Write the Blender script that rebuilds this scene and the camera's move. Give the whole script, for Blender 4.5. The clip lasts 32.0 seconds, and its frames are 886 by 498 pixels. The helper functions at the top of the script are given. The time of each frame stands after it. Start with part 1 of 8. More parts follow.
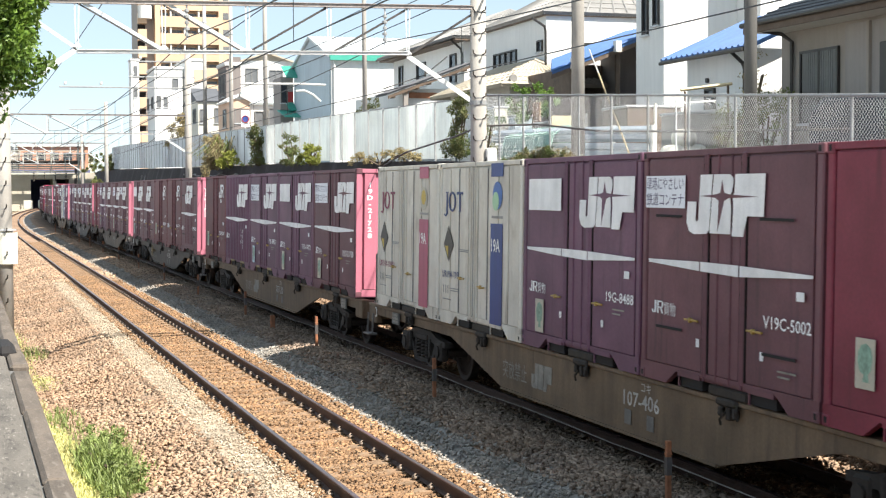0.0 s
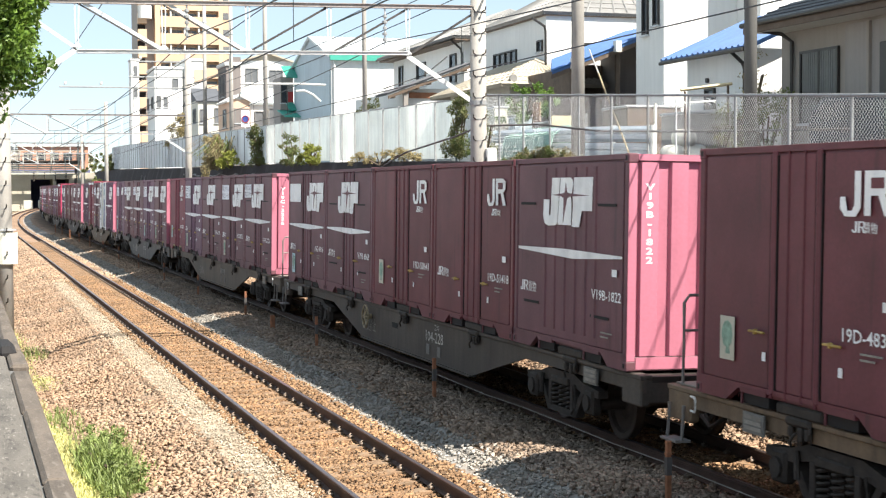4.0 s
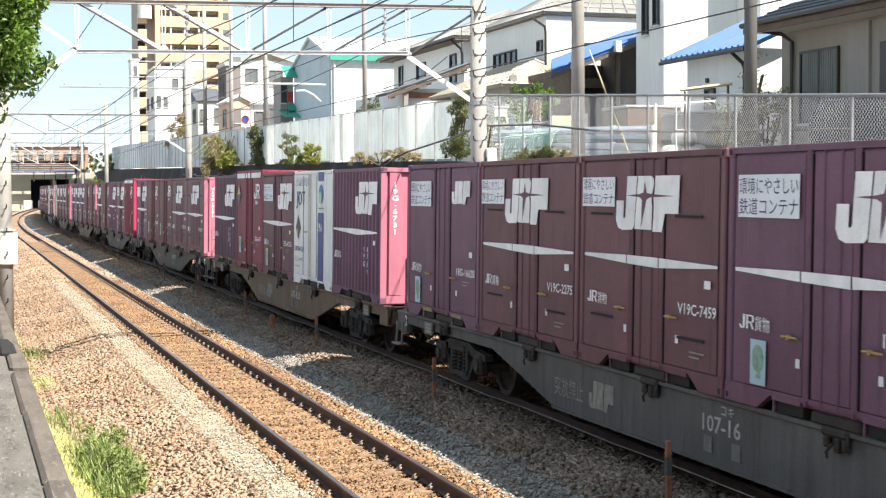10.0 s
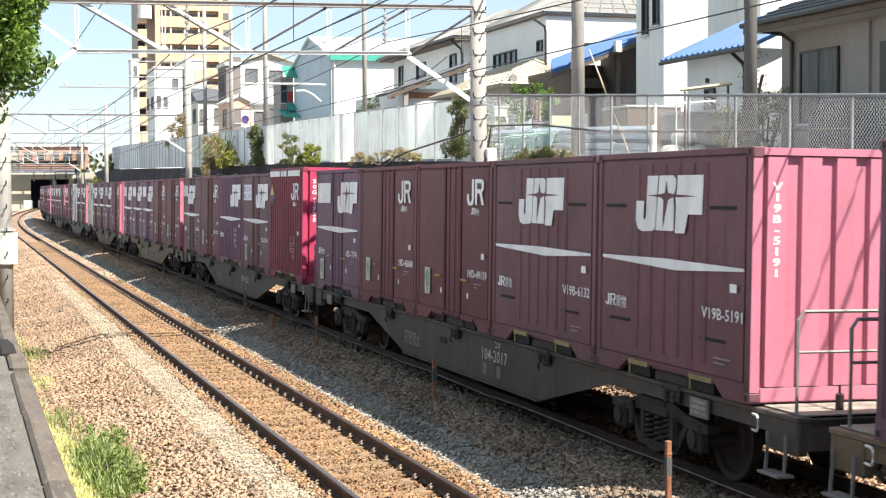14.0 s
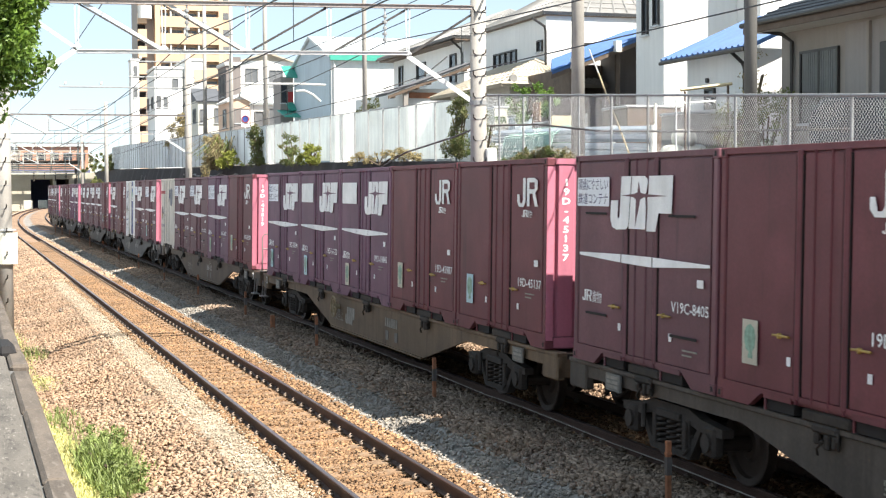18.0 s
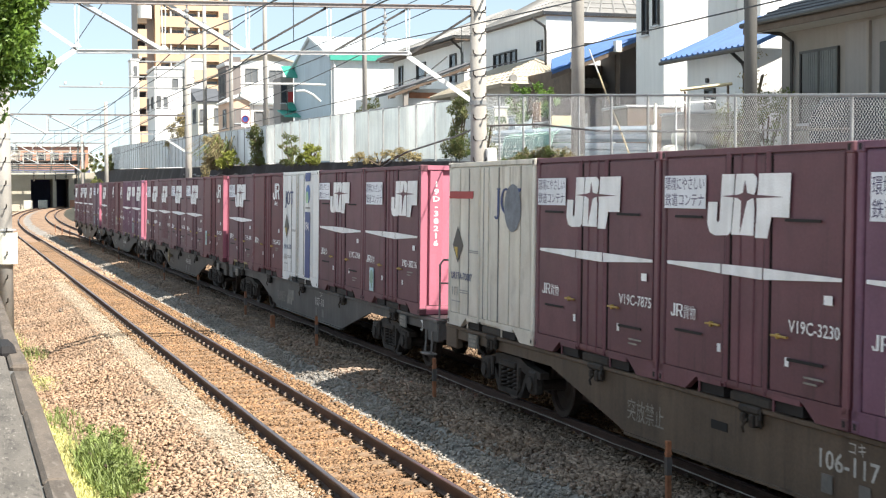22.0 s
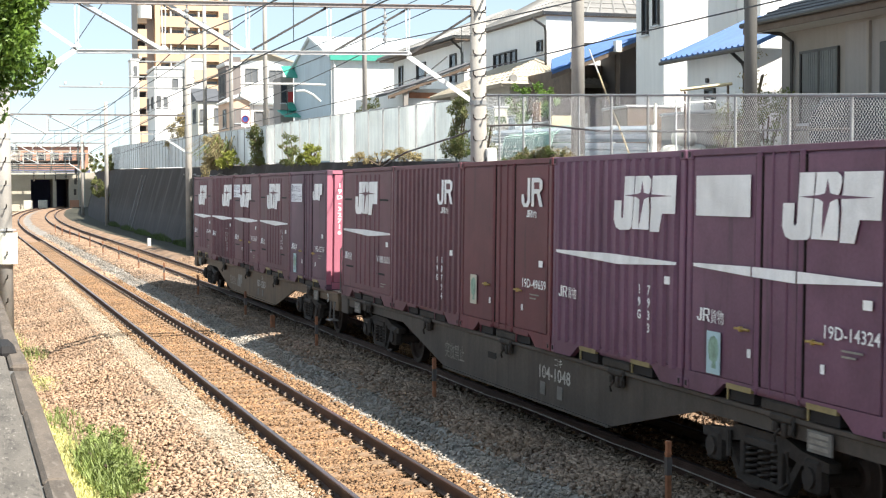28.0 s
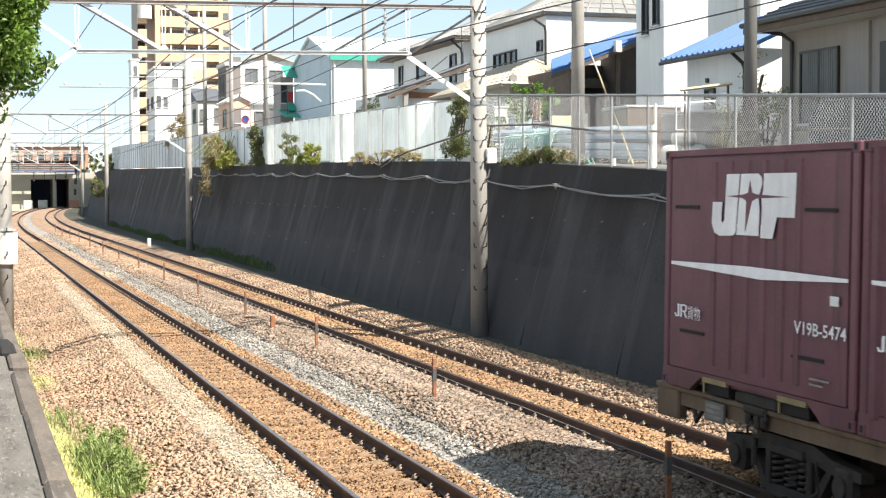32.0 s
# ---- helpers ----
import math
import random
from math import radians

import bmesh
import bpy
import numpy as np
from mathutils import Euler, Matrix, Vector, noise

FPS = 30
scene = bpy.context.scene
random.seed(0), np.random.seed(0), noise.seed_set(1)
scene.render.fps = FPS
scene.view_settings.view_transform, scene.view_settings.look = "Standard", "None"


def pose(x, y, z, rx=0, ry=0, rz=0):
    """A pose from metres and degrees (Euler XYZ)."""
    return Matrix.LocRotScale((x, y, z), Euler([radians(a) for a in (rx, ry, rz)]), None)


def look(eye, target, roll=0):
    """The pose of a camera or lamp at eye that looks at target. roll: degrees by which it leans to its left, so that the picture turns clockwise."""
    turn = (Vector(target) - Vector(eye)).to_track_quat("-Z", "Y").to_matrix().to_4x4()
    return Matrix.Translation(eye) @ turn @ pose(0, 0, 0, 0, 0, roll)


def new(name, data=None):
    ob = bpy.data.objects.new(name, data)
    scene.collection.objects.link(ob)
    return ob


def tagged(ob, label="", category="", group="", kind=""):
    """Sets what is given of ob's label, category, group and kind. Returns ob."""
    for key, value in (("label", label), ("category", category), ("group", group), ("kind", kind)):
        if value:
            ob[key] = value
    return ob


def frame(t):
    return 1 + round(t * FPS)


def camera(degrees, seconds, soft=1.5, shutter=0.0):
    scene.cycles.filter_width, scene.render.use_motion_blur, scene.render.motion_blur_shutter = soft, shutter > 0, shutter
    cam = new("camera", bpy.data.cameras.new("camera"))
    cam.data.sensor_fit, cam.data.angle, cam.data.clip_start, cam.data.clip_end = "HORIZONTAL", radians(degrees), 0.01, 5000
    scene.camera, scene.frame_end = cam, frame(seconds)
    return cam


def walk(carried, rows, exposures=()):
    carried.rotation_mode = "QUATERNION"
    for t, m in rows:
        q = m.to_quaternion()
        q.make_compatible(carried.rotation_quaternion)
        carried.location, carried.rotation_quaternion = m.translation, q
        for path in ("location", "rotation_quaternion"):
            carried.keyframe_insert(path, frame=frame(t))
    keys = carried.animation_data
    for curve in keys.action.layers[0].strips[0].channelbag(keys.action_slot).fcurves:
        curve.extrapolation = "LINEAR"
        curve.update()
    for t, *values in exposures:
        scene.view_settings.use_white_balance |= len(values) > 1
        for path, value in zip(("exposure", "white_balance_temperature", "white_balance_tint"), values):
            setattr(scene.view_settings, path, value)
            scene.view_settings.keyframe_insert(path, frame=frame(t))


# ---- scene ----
EXPOSURE, SKY, SUN = 1.5, 0.10, 4.2
# camera on a tripod beside the line
EYE = (0.0, 0.0, 3.1375)
YAW, PITCH = 0.3063, -0.0401
AIM = (math.sin(YAW) * math.cos(PITCH), math.cos(YAW) * math.cos(PITCH), EYE[2] + math.sin(PITCH))
cam = camera(32.37, 32.0, soft=1.2, shutter=0.1)
CAM_POSE = look(EYE, AIM, -0.32)
walk(cam, [(0.0, CAM_POSE), (32.0, CAM_POSE)], exposures=[(t, EXPOSURE + e, 6650, 10) for t, e in ((0, 0.0), (6, 0.04), (9, 0.04), (12, 0.08), (14, 0.02), (17, 0.12), (19, 0.08), (23, 0.0), (28, 0.06), (32, 0.03))])

# ---- world and sun ----
SUN_FROM = Vector((0.46, -0.65, 1.0)).normalized()
world = bpy.data.worlds.new("sky_world")
scene.world = world
world.use_nodes = True
wn = world.node_tree
sky = wn.nodes.new("ShaderNodeTexSky")
sky.sky_type = "NISHITA"
sky.sun_disc = False
sky.sun_elevation = math.asin(SUN_FROM.z)
sky.sun_rotation = math.atan2(SUN_FROM.x, SUN_FROM.y)
sky.air_density, sky.dust_density, sky.ozone_density, sky.altitude = 1.0, 0.0, 1.5, 2500.0
wn.nodes["Background"].inputs["Strength"].default_value = SKY
# thin bright haze over the clear sky
haze = wn.nodes.new("ShaderNodeMix")
haze.data_type = "RGBA"
haze.inputs[0].default_value = 0.75
haze.inputs[7].default_value = (2.16, 2.67, 3.0, 1.0)
wn.links.new(sky.outputs["Color"], haze.inputs[6])
wn.links.new(haze.outputs[2], wn.nodes["Background"].inputs["Color"])
sun = new("sun", bpy.data.lights.new("sun", "SUN"))
sun.data.energy, sun.data.angle, sun.data.color = SUN, radians(0.53), (1.0, 0.95, 0.87)
sun.matrix_world = look(SUN_FROM * 60, (0, 0, 0))


# ---- materials ----
def mat(name, col, rough=0.75, metal=0.0, var=0.2, scale=2.0, bump=0.15, fine=45.0, streak=0.0, tint=None, tint_amount=0.35, spread=0.06, alpha=None, run=7.0):
    """Procedural surface: broad stains, fine grain, optional vertical streaks and a second tint in patches."""
    m = bpy.data.materials.new(name)
    m.use_nodes = True
    t = m.node_tree
    b = t.nodes["Principled BSDF"]
    tc = t.nodes.new("ShaderNodeTexCoord")
    oi = t.nodes.new("ShaderNodeObjectInfo")
    far = t.nodes.new("ShaderNodeMath")
    far.operation = "MULTIPLY"
    far.inputs[1].default_value = 60.0
    t.links.new(oi.outputs["Random"], far.inputs[0])
    co = t.nodes.new("ShaderNodeVectorMath")
    co.operation = "ADD"
    t.links.new(tc.outputs["Object"], co.inputs[0])
    t.links.new(far.outputs[0], co.inputs[1])

    def noise_node(sc, detail=4.0, vec=None):
        n = t.nodes.new("ShaderNodeTexNoise")
        n.inputs["Scale"].default_value, n.inputs["Detail"].default_value = sc, detail
        t.links.new(vec or co.outputs[0], n.inputs["Vector"])
        return n.outputs["Fac"]

    def ramp(src, a, c):
        r = t.nodes.new("ShaderNodeMapRange")
        r.inputs["From Min"].default_value, r.inputs["From Max"].default_value = 0.3, 0.7
        r.inputs["To Min"].default_value, r.inputs["To Max"].default_value = a, c
        t.links.new(src, r.inputs["Value"])
        return r.outputs["Result"]

    def mul(a, c):
        n = t.nodes.new("ShaderNodeMath")
        n.operation = "MULTIPLY"
        t.links.new(a, n.inputs[0])
        t.links.new(c, n.inputs[1])
        return n.outputs[0]

    broad = noise_node(scale)
    grain = noise_node(fine, 3.0)
    val = mul(ramp(broad, 1 - var, 1 + var), ramp(grain, 1 - var * 0.6, 1 + var * 0.6))
    if streak:
        mp = t.nodes.new("ShaderNodeMapping")
        mp.inputs["Scale"].default_value = (run, run, 0.5)
        t.links.new(co.outputs[0], mp.inputs["Vector"])
        val = mul(val, ramp(noise_node(1.0, 5.0, mp.outputs["Vector"]), 1 - streak, 1 + streak * 0.6))
    rnd = t.nodes.new("ShaderNodeMapRange")
    rnd.inputs["To Min"].default_value, rnd.inputs["To Max"].default_value = 1 - spread, 1 + spread
    t.links.new(oi.outputs["Random"], rnd.inputs["Value"])
    val = mul(val, rnd.outputs["Result"])
    base = t.nodes.new("ShaderNodeRGB")
    base.outputs[0].default_value = (*col, 1)
    src = base.outputs[0]
    if tint:
        mx = t.nodes.new("ShaderNodeMix")
        mx.data_type = "RGBA"
        mx.inputs[7].default_value = (*tint, 1)
        t.links.new(src, mx.inputs[6])
        t.links.new(ramp(noise_node(scale * 2.3, 6.0), 0.0, tint_amount * 2), mx.inputs[0])
        src = mx.outputs[2]
    hs = t.nodes.new("ShaderNodeVectorMath")
    hs.operation = "SCALE"
    t.links.new(src, hs.inputs[0])
    t.links.new(val, hs.inputs["Scale"])
    t.links.new(hs.outputs[0], b.inputs["Base Color"])
    b.inputs["Roughness"].default_value, b.inputs["Metallic"].default_value = rough, metal
    if bump:
        bp = t.nodes.new("ShaderNodeBump")
        bp.inputs["Strength"].default_value, bp.inputs["Distance"].default_value = bump, 0.01
        t.links.new(grain, bp.inputs["Height"])
        t.links.new(bp.outputs["Normal"], b.inputs["Normal"])
    if alpha is not None:
        b.inputs["Alpha"].default_value = alpha
    return m


def weathered(m, dark, light, drip=0.55, scuff=0.4, layers=None):
    """Adds thin dark drips down the surface and small pale scuffs to a paint."""
    t = m.node_tree
    b = t.nodes["Principled BSDF"]
    src = b.inputs["Base Color"].links[0].from_socket
    co = next(n for n in t.nodes if n.bl_idname == "ShaderNodeVectorMath" and n.operation == "ADD")
    for stretch, lo, hi, amount, colour in layers or (((6, 6, 0.5), 0.60, 0.74, drip, dark), ((3.2, 3.2, 2.2), 0.58, 0.78, drip * 0.6, dark), ((16, 16, 9), 0.69, 0.74, scuff, light)):
        mp = t.nodes.new("ShaderNodeMapping")
        mp.inputs["Scale"].default_value = stretch
        t.links.new(co.outputs[0], mp.inputs["Vector"])
        nz = t.nodes.new("ShaderNodeTexNoise")
        nz.inputs["Scale"].default_value, nz.inputs["Detail"].default_value = 1.0, 6.0
        t.links.new(mp.outputs["Vector"], nz.inputs["Vector"])
        mr = t.nodes.new("ShaderNodeMapRange")
        mr.inputs["From Min"].default_value, mr.inputs["From Max"].default_value = lo, hi
        mr.inputs["To Min"].default_value, mr.inputs["To Max"].default_value = 0.0, amount
        t.links.new(nz.outputs["Fac"], mr.inputs["Value"])
        mx = t.nodes.new("ShaderNodeMix")
        mx.data_type = "RGBA"
        mx.inputs[7].default_value = (*colour, 1)
        t.links.new(mr.outputs["Result"], mx.inputs[0])
        t.links.new(src, mx.inputs[6])
        src = mx.outputs[2]
    t.links.new(src, b.inputs["Base Color"])


MAT = {}
PAINT = {
    "brown": (0.126, 0.046, 0.060), "maroon": (0.122, 0.026, 0.035), "crimson": (0.180, 0.018, 0.040),
    "purple": (0.137, 0.057, 0.099), "dusk": (0.112, 0.052, 0.080), "white": (0.70, 0.67, 0.60), "snow": (0.84, 0.85, 0.85),
}
for key, c in PAINT.items():
    pale = key in ("white", "snow")
    MAT[key] = mat("container_paint_" + key, c, 0.6, 0.0, (0.08 if key == "white" else 0.05) if pale else 0.16, 0.9, 0.08, 30, (0.14 if key == "white" else 0.06) if pale else 0.07,
                   (0.36, 0.25, 0.16) if pale else tuple(min(1, v * 1.25 + 0.012) for v in c), (0.13 if key == "white" else 0.05) if pale else 0.3, run=3.0)
    if key == "white":
        weathered(MAT[key], (0.17, 0.13, 0.095), (0.85, 0.83, 0.8), 0.65, 0.0)
    elif key != "snow":
        weathered(MAT[key], tuple(v * 0.35 + 0.006 for v in c), tuple(v * 1.5 + 0.02 for v in c), 0.6, 0.35)
    # lighter copy of the side paint: sunlight put into the end colour
    MAT["end_" + key] = mat("container_sunlit_end_" + key, tuple(v * 1.25 for v in c) if not pale else c, 0.5, 0.0, 0.08, 0.9, 0.06, 30, 0.06)
# rose and red as the sun makes the ends look, set as paint
MAT["end_pink"] = mat("sunlit_rose_end_paint", (0.46, 0.155, 0.215), 0.55, 0.0, 0.08, 0.9, 0.06, 30, 0.08)
MAT["end_red"] = mat("sunlit_red_end_paint", (0.42, 0.045, 0.105), 0.45, 0.0, 0.06, 0.9, 0.05, 30, 0.06)
MAT["mark"] = mat("white_marking_paint", (0.86, 0.86, 0.87), 0.6, 0, 0.10, 3, 0.05, 60, 0.08)
MAT["sign"] = mat("pale_sign_paint", (0.82, 0.84, 0.90), 0.55, 0, 0.06, 3, 0.03, 60)
MAT["ink"] = mat("violet_ink", (0.05, 0.035, 0.12), 0.6, 0, 0.1)
MAT["navy"] = mat("navy_ink", (0.03, 0.05, 0.16), 0.6, 0, 0.1)
MAT["wine_ink"] = mat("wine_ink", (0.25, 0.05, 0.10), 0.6, 0, 0.1)
MAT["red_ink"] = mat("red_ink", (0.35, 0.03, 0.03), 0.6, 0, 0.1)
MAT["print_blue"] = mat("blue_print", (0.05, 0.14, 0.42), 0.5, 0, 0.15, 6)
MAT["print_mint"] = mat("pale_green_print", (0.36, 0.58, 0.36), 0.5, 0, 0.15, 6)
MAT["globe"] = mat("grey_blue_globe_print", (0.13, 0.145, 0.18), 0.55, 0, 0.3, 5)
MAT["print_grey"] = mat("grey_print", (0.30, 0.29, 0.28), 0.6, 0, 0.15, 6)
MAT["blue_stripe"] = mat("blue_stripe_paint", (0.026, 0.055, 0.235), 0.5, 0, 0.1, 2, 0.05, 40, 0.12)
MAT["pink_stripe"] = mat("rose_stripe_paint", (0.45, 0.10, 0.17), 0.5, 0, 0.1, 2, 0.05, 40, 0.12)
MAT["cream"] = mat("cream_sticker", (0.52, 0.49, 0.40), 0.5, 0, 0.12)
MAT["leaf_green"] = mat("green_sticker_ink", (0.21, 0.35, 0.27), 0.5, 0, 0.3, 14)
MAT["aqua"] = mat("pale_blue_sticker", (0.42, 0.60, 0.66), 0.5, 0, 0.08)
MAT["diamond"] = mat("dark_diamond_paint", (0.045, 0.035, 0.03), 0.5, 0, 0.15)
MAT["gold"] = mat("ochre_paint", (0.55, 0.38, 0.05), 0.5, 0, 0.12)
MAT["yellow"] = mat("yellow_pocket_paint", (0.28, 0.225, 0.10), 0.6, 0, 0.2, 5)
MAT["handle"] = mat("worn_brass_handle", (0.43, 0.285, 0.075), 0.55, 0.1, 0.3, 8)
MAT["wheel_tan"] = mat("worn_tan_paint", (0.26, 0.21, 0.13), 0.6, 0.1, 0.25, 8)
MAT["portal"] = mat("navy_gloom_lining", (0.11, 0.12, 0.21), 0.9, 0, 0.1)
MAT["fence_steel"] = mat("weathered_fence_steel", (0.30, 0.31, 0.31), 0.6, 0.2, 0.15, 5)
MAT["dark"] = mat("black_recess", (0.012, 0.010, 0.010), 0.8, 0, 0.1)
MAT["steel"] = mat("galvanised_steel", (0.50, 0.51, 0.52), 0.55, 0.3, 0.12, 5)
MAT["rusty_steel"] = mat("rust_flecked_steel", (0.36, 0.34, 0.33), 0.65, 0.2, 0.2, 6, 0.2, 40, 0, (0.26, 0.16, 0.11), 0.2)
MAT["iron"] = mat("dark_toned_iron", (0.060, 0.056, 0.054), 0.7, 0.2, 0.2, 6)
MAT["bright_wire"] = mat("bright_galvanised_wire", (0.78, 0.79, 0.80), 0.5, 0.1, 0.08, 5)
MAT["pale_steel"] = mat("pale_galvanised_steel", (0.62, 0.64, 0.64), 0.6, 0.1, 0.12, 5)
MAT["grime"] = mat("grimy_running_gear", (0.034, 0.027, 0.022), 0.75, 0.1, 0.35, 4, 0.4, 30)
MAT["bogie"] = mat("dusty_cast_bogie", (0.040, 0.032, 0.027), 0.8, 0.1, 0.35, 4, 0.4, 30)
MAT["cord"] = mat("pale_taut_cord", (0.24, 0.22, 0.20), 0.7, 0, 0.1)
MAT["post_band"] = mat("dark_grey_band", (0.075, 0.07, 0.068), 0.8, 0, 0.2)
MAT["plate_dark"] = mat("grey_data_plate", (0.17, 0.165, 0.155), 0.6, 0.1, 0.2, 6)
MAT["tread"] = mat("worn_wheel_steel", (0.075, 0.058, 0.050), 0.55, 0.4, 0.2, 5)
MAT["frame_tan"] = mat("dusty_tan_frame_paint", (0.160, 0.110, 0.068), 0.65, 0, 0.2, 1.5, 0.15, 30, 0.2)
MAT["frame_umber"] = mat("umber_frame_paint", (0.105, 0.075, 0.052), 0.65, 0, 0.2, 1.5, 0.15, 30, 0.2)
MAT["frame_gray"] = mat("dusty_grey_frame_paint", (0.125, 0.098, 0.074), 0.65, 0, 0.2, 1.5, 0.15, 30, 0.2)
MAT["frame_dark"] = mat("dark_grey_frame_paint", (0.076, 0.064, 0.054), 0.65, 0, 0.25, 1.5, 0.15, 30, 0.2)
MAT["frame_blue"] = mat("slate_grey_frame_paint", (0.105, 0.102, 0.098), 0.65, 0, 0.2, 1.5, 0.15, 30, 0.2)
for key in ("frame_tan", "frame_umber", "frame_gray", "frame_dark", "frame_blue"):
    weathered(MAT[key], (0.018, 0.014, 0.012), (0.15, 0.10, 0.06), 0.55, 0.35)
MAT["rail"] = mat("rusty_rail_side", (0.080, 0.045, 0.034), 0.7, 0.3, 0.2, 3, 0.2, 60)
MAT["rail_top"] = mat("polished_rail_head", (0.30, 0.26, 0.26), 0.3, 0.9, 0.12, 4, 0.05)
MAT["sleeper"] = mat("dusty_concrete_sleeper", (0.225, 0.160, 0.102), 0.9, 0, 0.2, 4, 0.3, 60, 0, (0.30, 0.16, 0.08), 0.35)
MAT["clip"] = mat("rail_clip_steel", (0.17, 0.13, 0.10), 0.55, 0.3, 0.3, 9)
MAT["ballast"] = mat("crushed_stone_bed", (0.235, 0.172, 0.122), 0.95, 0, 0.35, 0.8, 0.7, 34, 0, (0.25, 0.135, 0.07), 0.4)
MAT["grit_sand"] = mat("pale_sandy_grit_bed", (0.36, 0.305, 0.23), 0.95, 0, 0.25, 1.2, 0.6, 60, 0, (0.30, 0.22, 0.15), 0.3)
MAT["grit_grey"] = mat("pale_grey_stone_bed", (0.26, 0.255, 0.24), 0.95, 0, 0.3, 1.2, 0.6, 45, 0, (0.27, 0.21, 0.16), 0.3)
MAT["weed"] = mat("leafy_green_weed", (0.27, 0.33, 0.11), 0.6, 0, 0.35, 5, 0.1, 20, 0, (0.22, 0.29, 0.09), 0.4)
MAT["stone"] = mat("crushed_stone", (0.235, 0.180, 0.132), 0.95, 0, 0.3, 0.6, 0.3, 60, 0, (0.27, 0.155, 0.085), 0.45)
MAT["pole"] = mat("spun_concrete_pole", (0.36, 0.34, 0.31), 0.85, 0, 0.14, 1.5, 0.2, 50, 0.1)
MAT["parapet"] = mat("weathered_parapet_concrete", (0.138, 0.124, 0.107), 0.95, 0, 0.12, 1.0, 0.5, 60)
weathered(MAT["parapet"], None, None, layers=(((9, 1.6, 9), 0.50, 0.66, 0.5, (0.055, 0.050, 0.044)), ((46, 9, 46), 0.57, 0.66, 0.6, (0.045, 0.040, 0.036)), ((60, 12, 60), 0.60, 0.70, 0.6, (0.31, 0.285, 0.25))))
MAT["parapet_edge"] = mat("brown_worn_coping", (0.118, 0.096, 0.077), 0.95, 0, 0.2, 1.5, 0.5, 60)
weathered(MAT["parapet_edge"], None, None, layers=(((10, 1.5, 10), 0.50, 0.68, 0.6, (0.045, 0.038, 0.032)), ((40, 8, 40), 0.58, 0.68, 0.5, (0.20, 0.175, 0.15))))
MAT["street"] = mat("sun_bleached_street", (0.13, 0.125, 0.12), 0.9, 0, 0.2, 1.5, 0.3, 80)
MAT["bounce_ground"] = mat("pale_bounce_concrete", (0.34, 0.33, 0.31), 0.9, 0, 0.2, 1.5, 0.3, 80)
MAT["asphalt"] = mat("asphalt", (0.055, 0.055, 0.056), 0.9, 0, 0.2, 1.5, 0.3, 80)
MAT["earth"] = mat("dry_earth", (0.17, 0.14, 0.095), 0.95, 0, 0.3, 0.4, 0.4, 20, 0, (0.08, 0.10, 0.03), 0.3)
MAT["rust_post"] = mat("rusty_orange_iron", (0.27, 0.115, 0.058), 0.8, 0.1, 0.25, 8, 0.3, 40)
MAT["rope"] = mat("grey_cable_sheath", (0.10, 0.09, 0.085), 0.7, 0, 0.1)
MAT["wire"] = mat("dark_overhead_wire", (0.05, 0.06, 0.065), 0.6, 0.2, 0.1)
MAT["panel"] = mat("white_plastic_fence_panel", (0.72, 0.76, 0.78), 0.55, 0, 0.08, 1.0, 0.08, 30, 0.10)
MAT["clear_panel"] = mat("cloudy_clear_fence_panel", (0.54, 0.60, 0.61), 0.3, 0, 0.14, 0.9, 0.03, 30, 0.15, alpha=0.34)
MAT["plaster_white"] = mat("white_render", (0.74, 0.74, 0.72), 0.85, 0, 0.05, 0.8, 0.1, 60, 0.05)
MAT["plaster_cream"] = mat("cream_render", (0.58, 0.55, 0.48), 0.85, 0, 0.06, 0.8, 0.1, 60, 0.06)
MAT["plaster_beige"] = mat("beige_render", (0.31, 0.275, 0.24), 0.85, 0, 0.07, 0.8, 0.1, 60, 0.06)
MAT["plaster_blue"] = mat("pale_blue_siding", (0.44, 0.53, 0.58), 0.75, 0, 0.06, 0.8, 0.1, 60, 0.08)
MAT["plaster_grey"] = mat("grey_render", (0.30, 0.275, 0.255), 0.85, 0, 0.1, 0.8, 0.1, 60, 0.08)
MAT["tile_grey"] = mat("grey_roof_tile", (0.22, 0.215, 0.205), 0.55, 0, 0.15, 1.5, 0.15, 20)
MAT["tile_sand"] = mat("sand_roof_tile", (0.42, 0.37, 0.29), 0.6, 0, 0.15, 1.5, 0.15, 20)
MAT["tile_blue"] = mat("blue_glazed_roof_tile", (0.045, 0.125, 0.32), 0.35, 0, 0.12, 1.5, 0.1, 20)
MAT["roof_slate"] = mat("dark_slate_roof", (0.085, 0.09, 0.10), 0.7, 0, 0.15, 1.5, 0.1, 20)
MAT["roof_green"] = mat("green_metal_roof", (0.05, 0.33, 0.25), 0.5, 0, 0.12, 1.5, 0.1, 20)
MAT["roof_pale"] = mat("pale_metal_roof", (0.55, 0.60, 0.60), 0.5, 0.1, 0.08, 1.5, 0.1, 20)
MAT["trim"] = mat("brown_wood_trim", (0.12, 0.085, 0.06), 0.75, 0, 0.2, 4, 0.2, 30)
MAT["trim_white"] = mat("white_trim", (0.65, 0.65, 0.63), 0.7, 0, 0.1, 4)
MAT["bronze"] = mat("bronze_window_frame", (0.055, 0.05, 0.045), 0.45, 0.4, 0.1)
MAT["glass"] = mat("dark_window_glass", (0.035, 0.042, 0.05), 0.08, 0, 0.1, 2, 0.0)
MAT["glass_pale"] = mat("curtained_window_glass", (0.15, 0.155, 0.16), 0.12, 0, 0.15, 2, 0.0)
MAT["shutter"] = mat("grey_shutter_slats", (0.20, 0.20, 0.195), 0.6, 0.2, 0.1, 3)
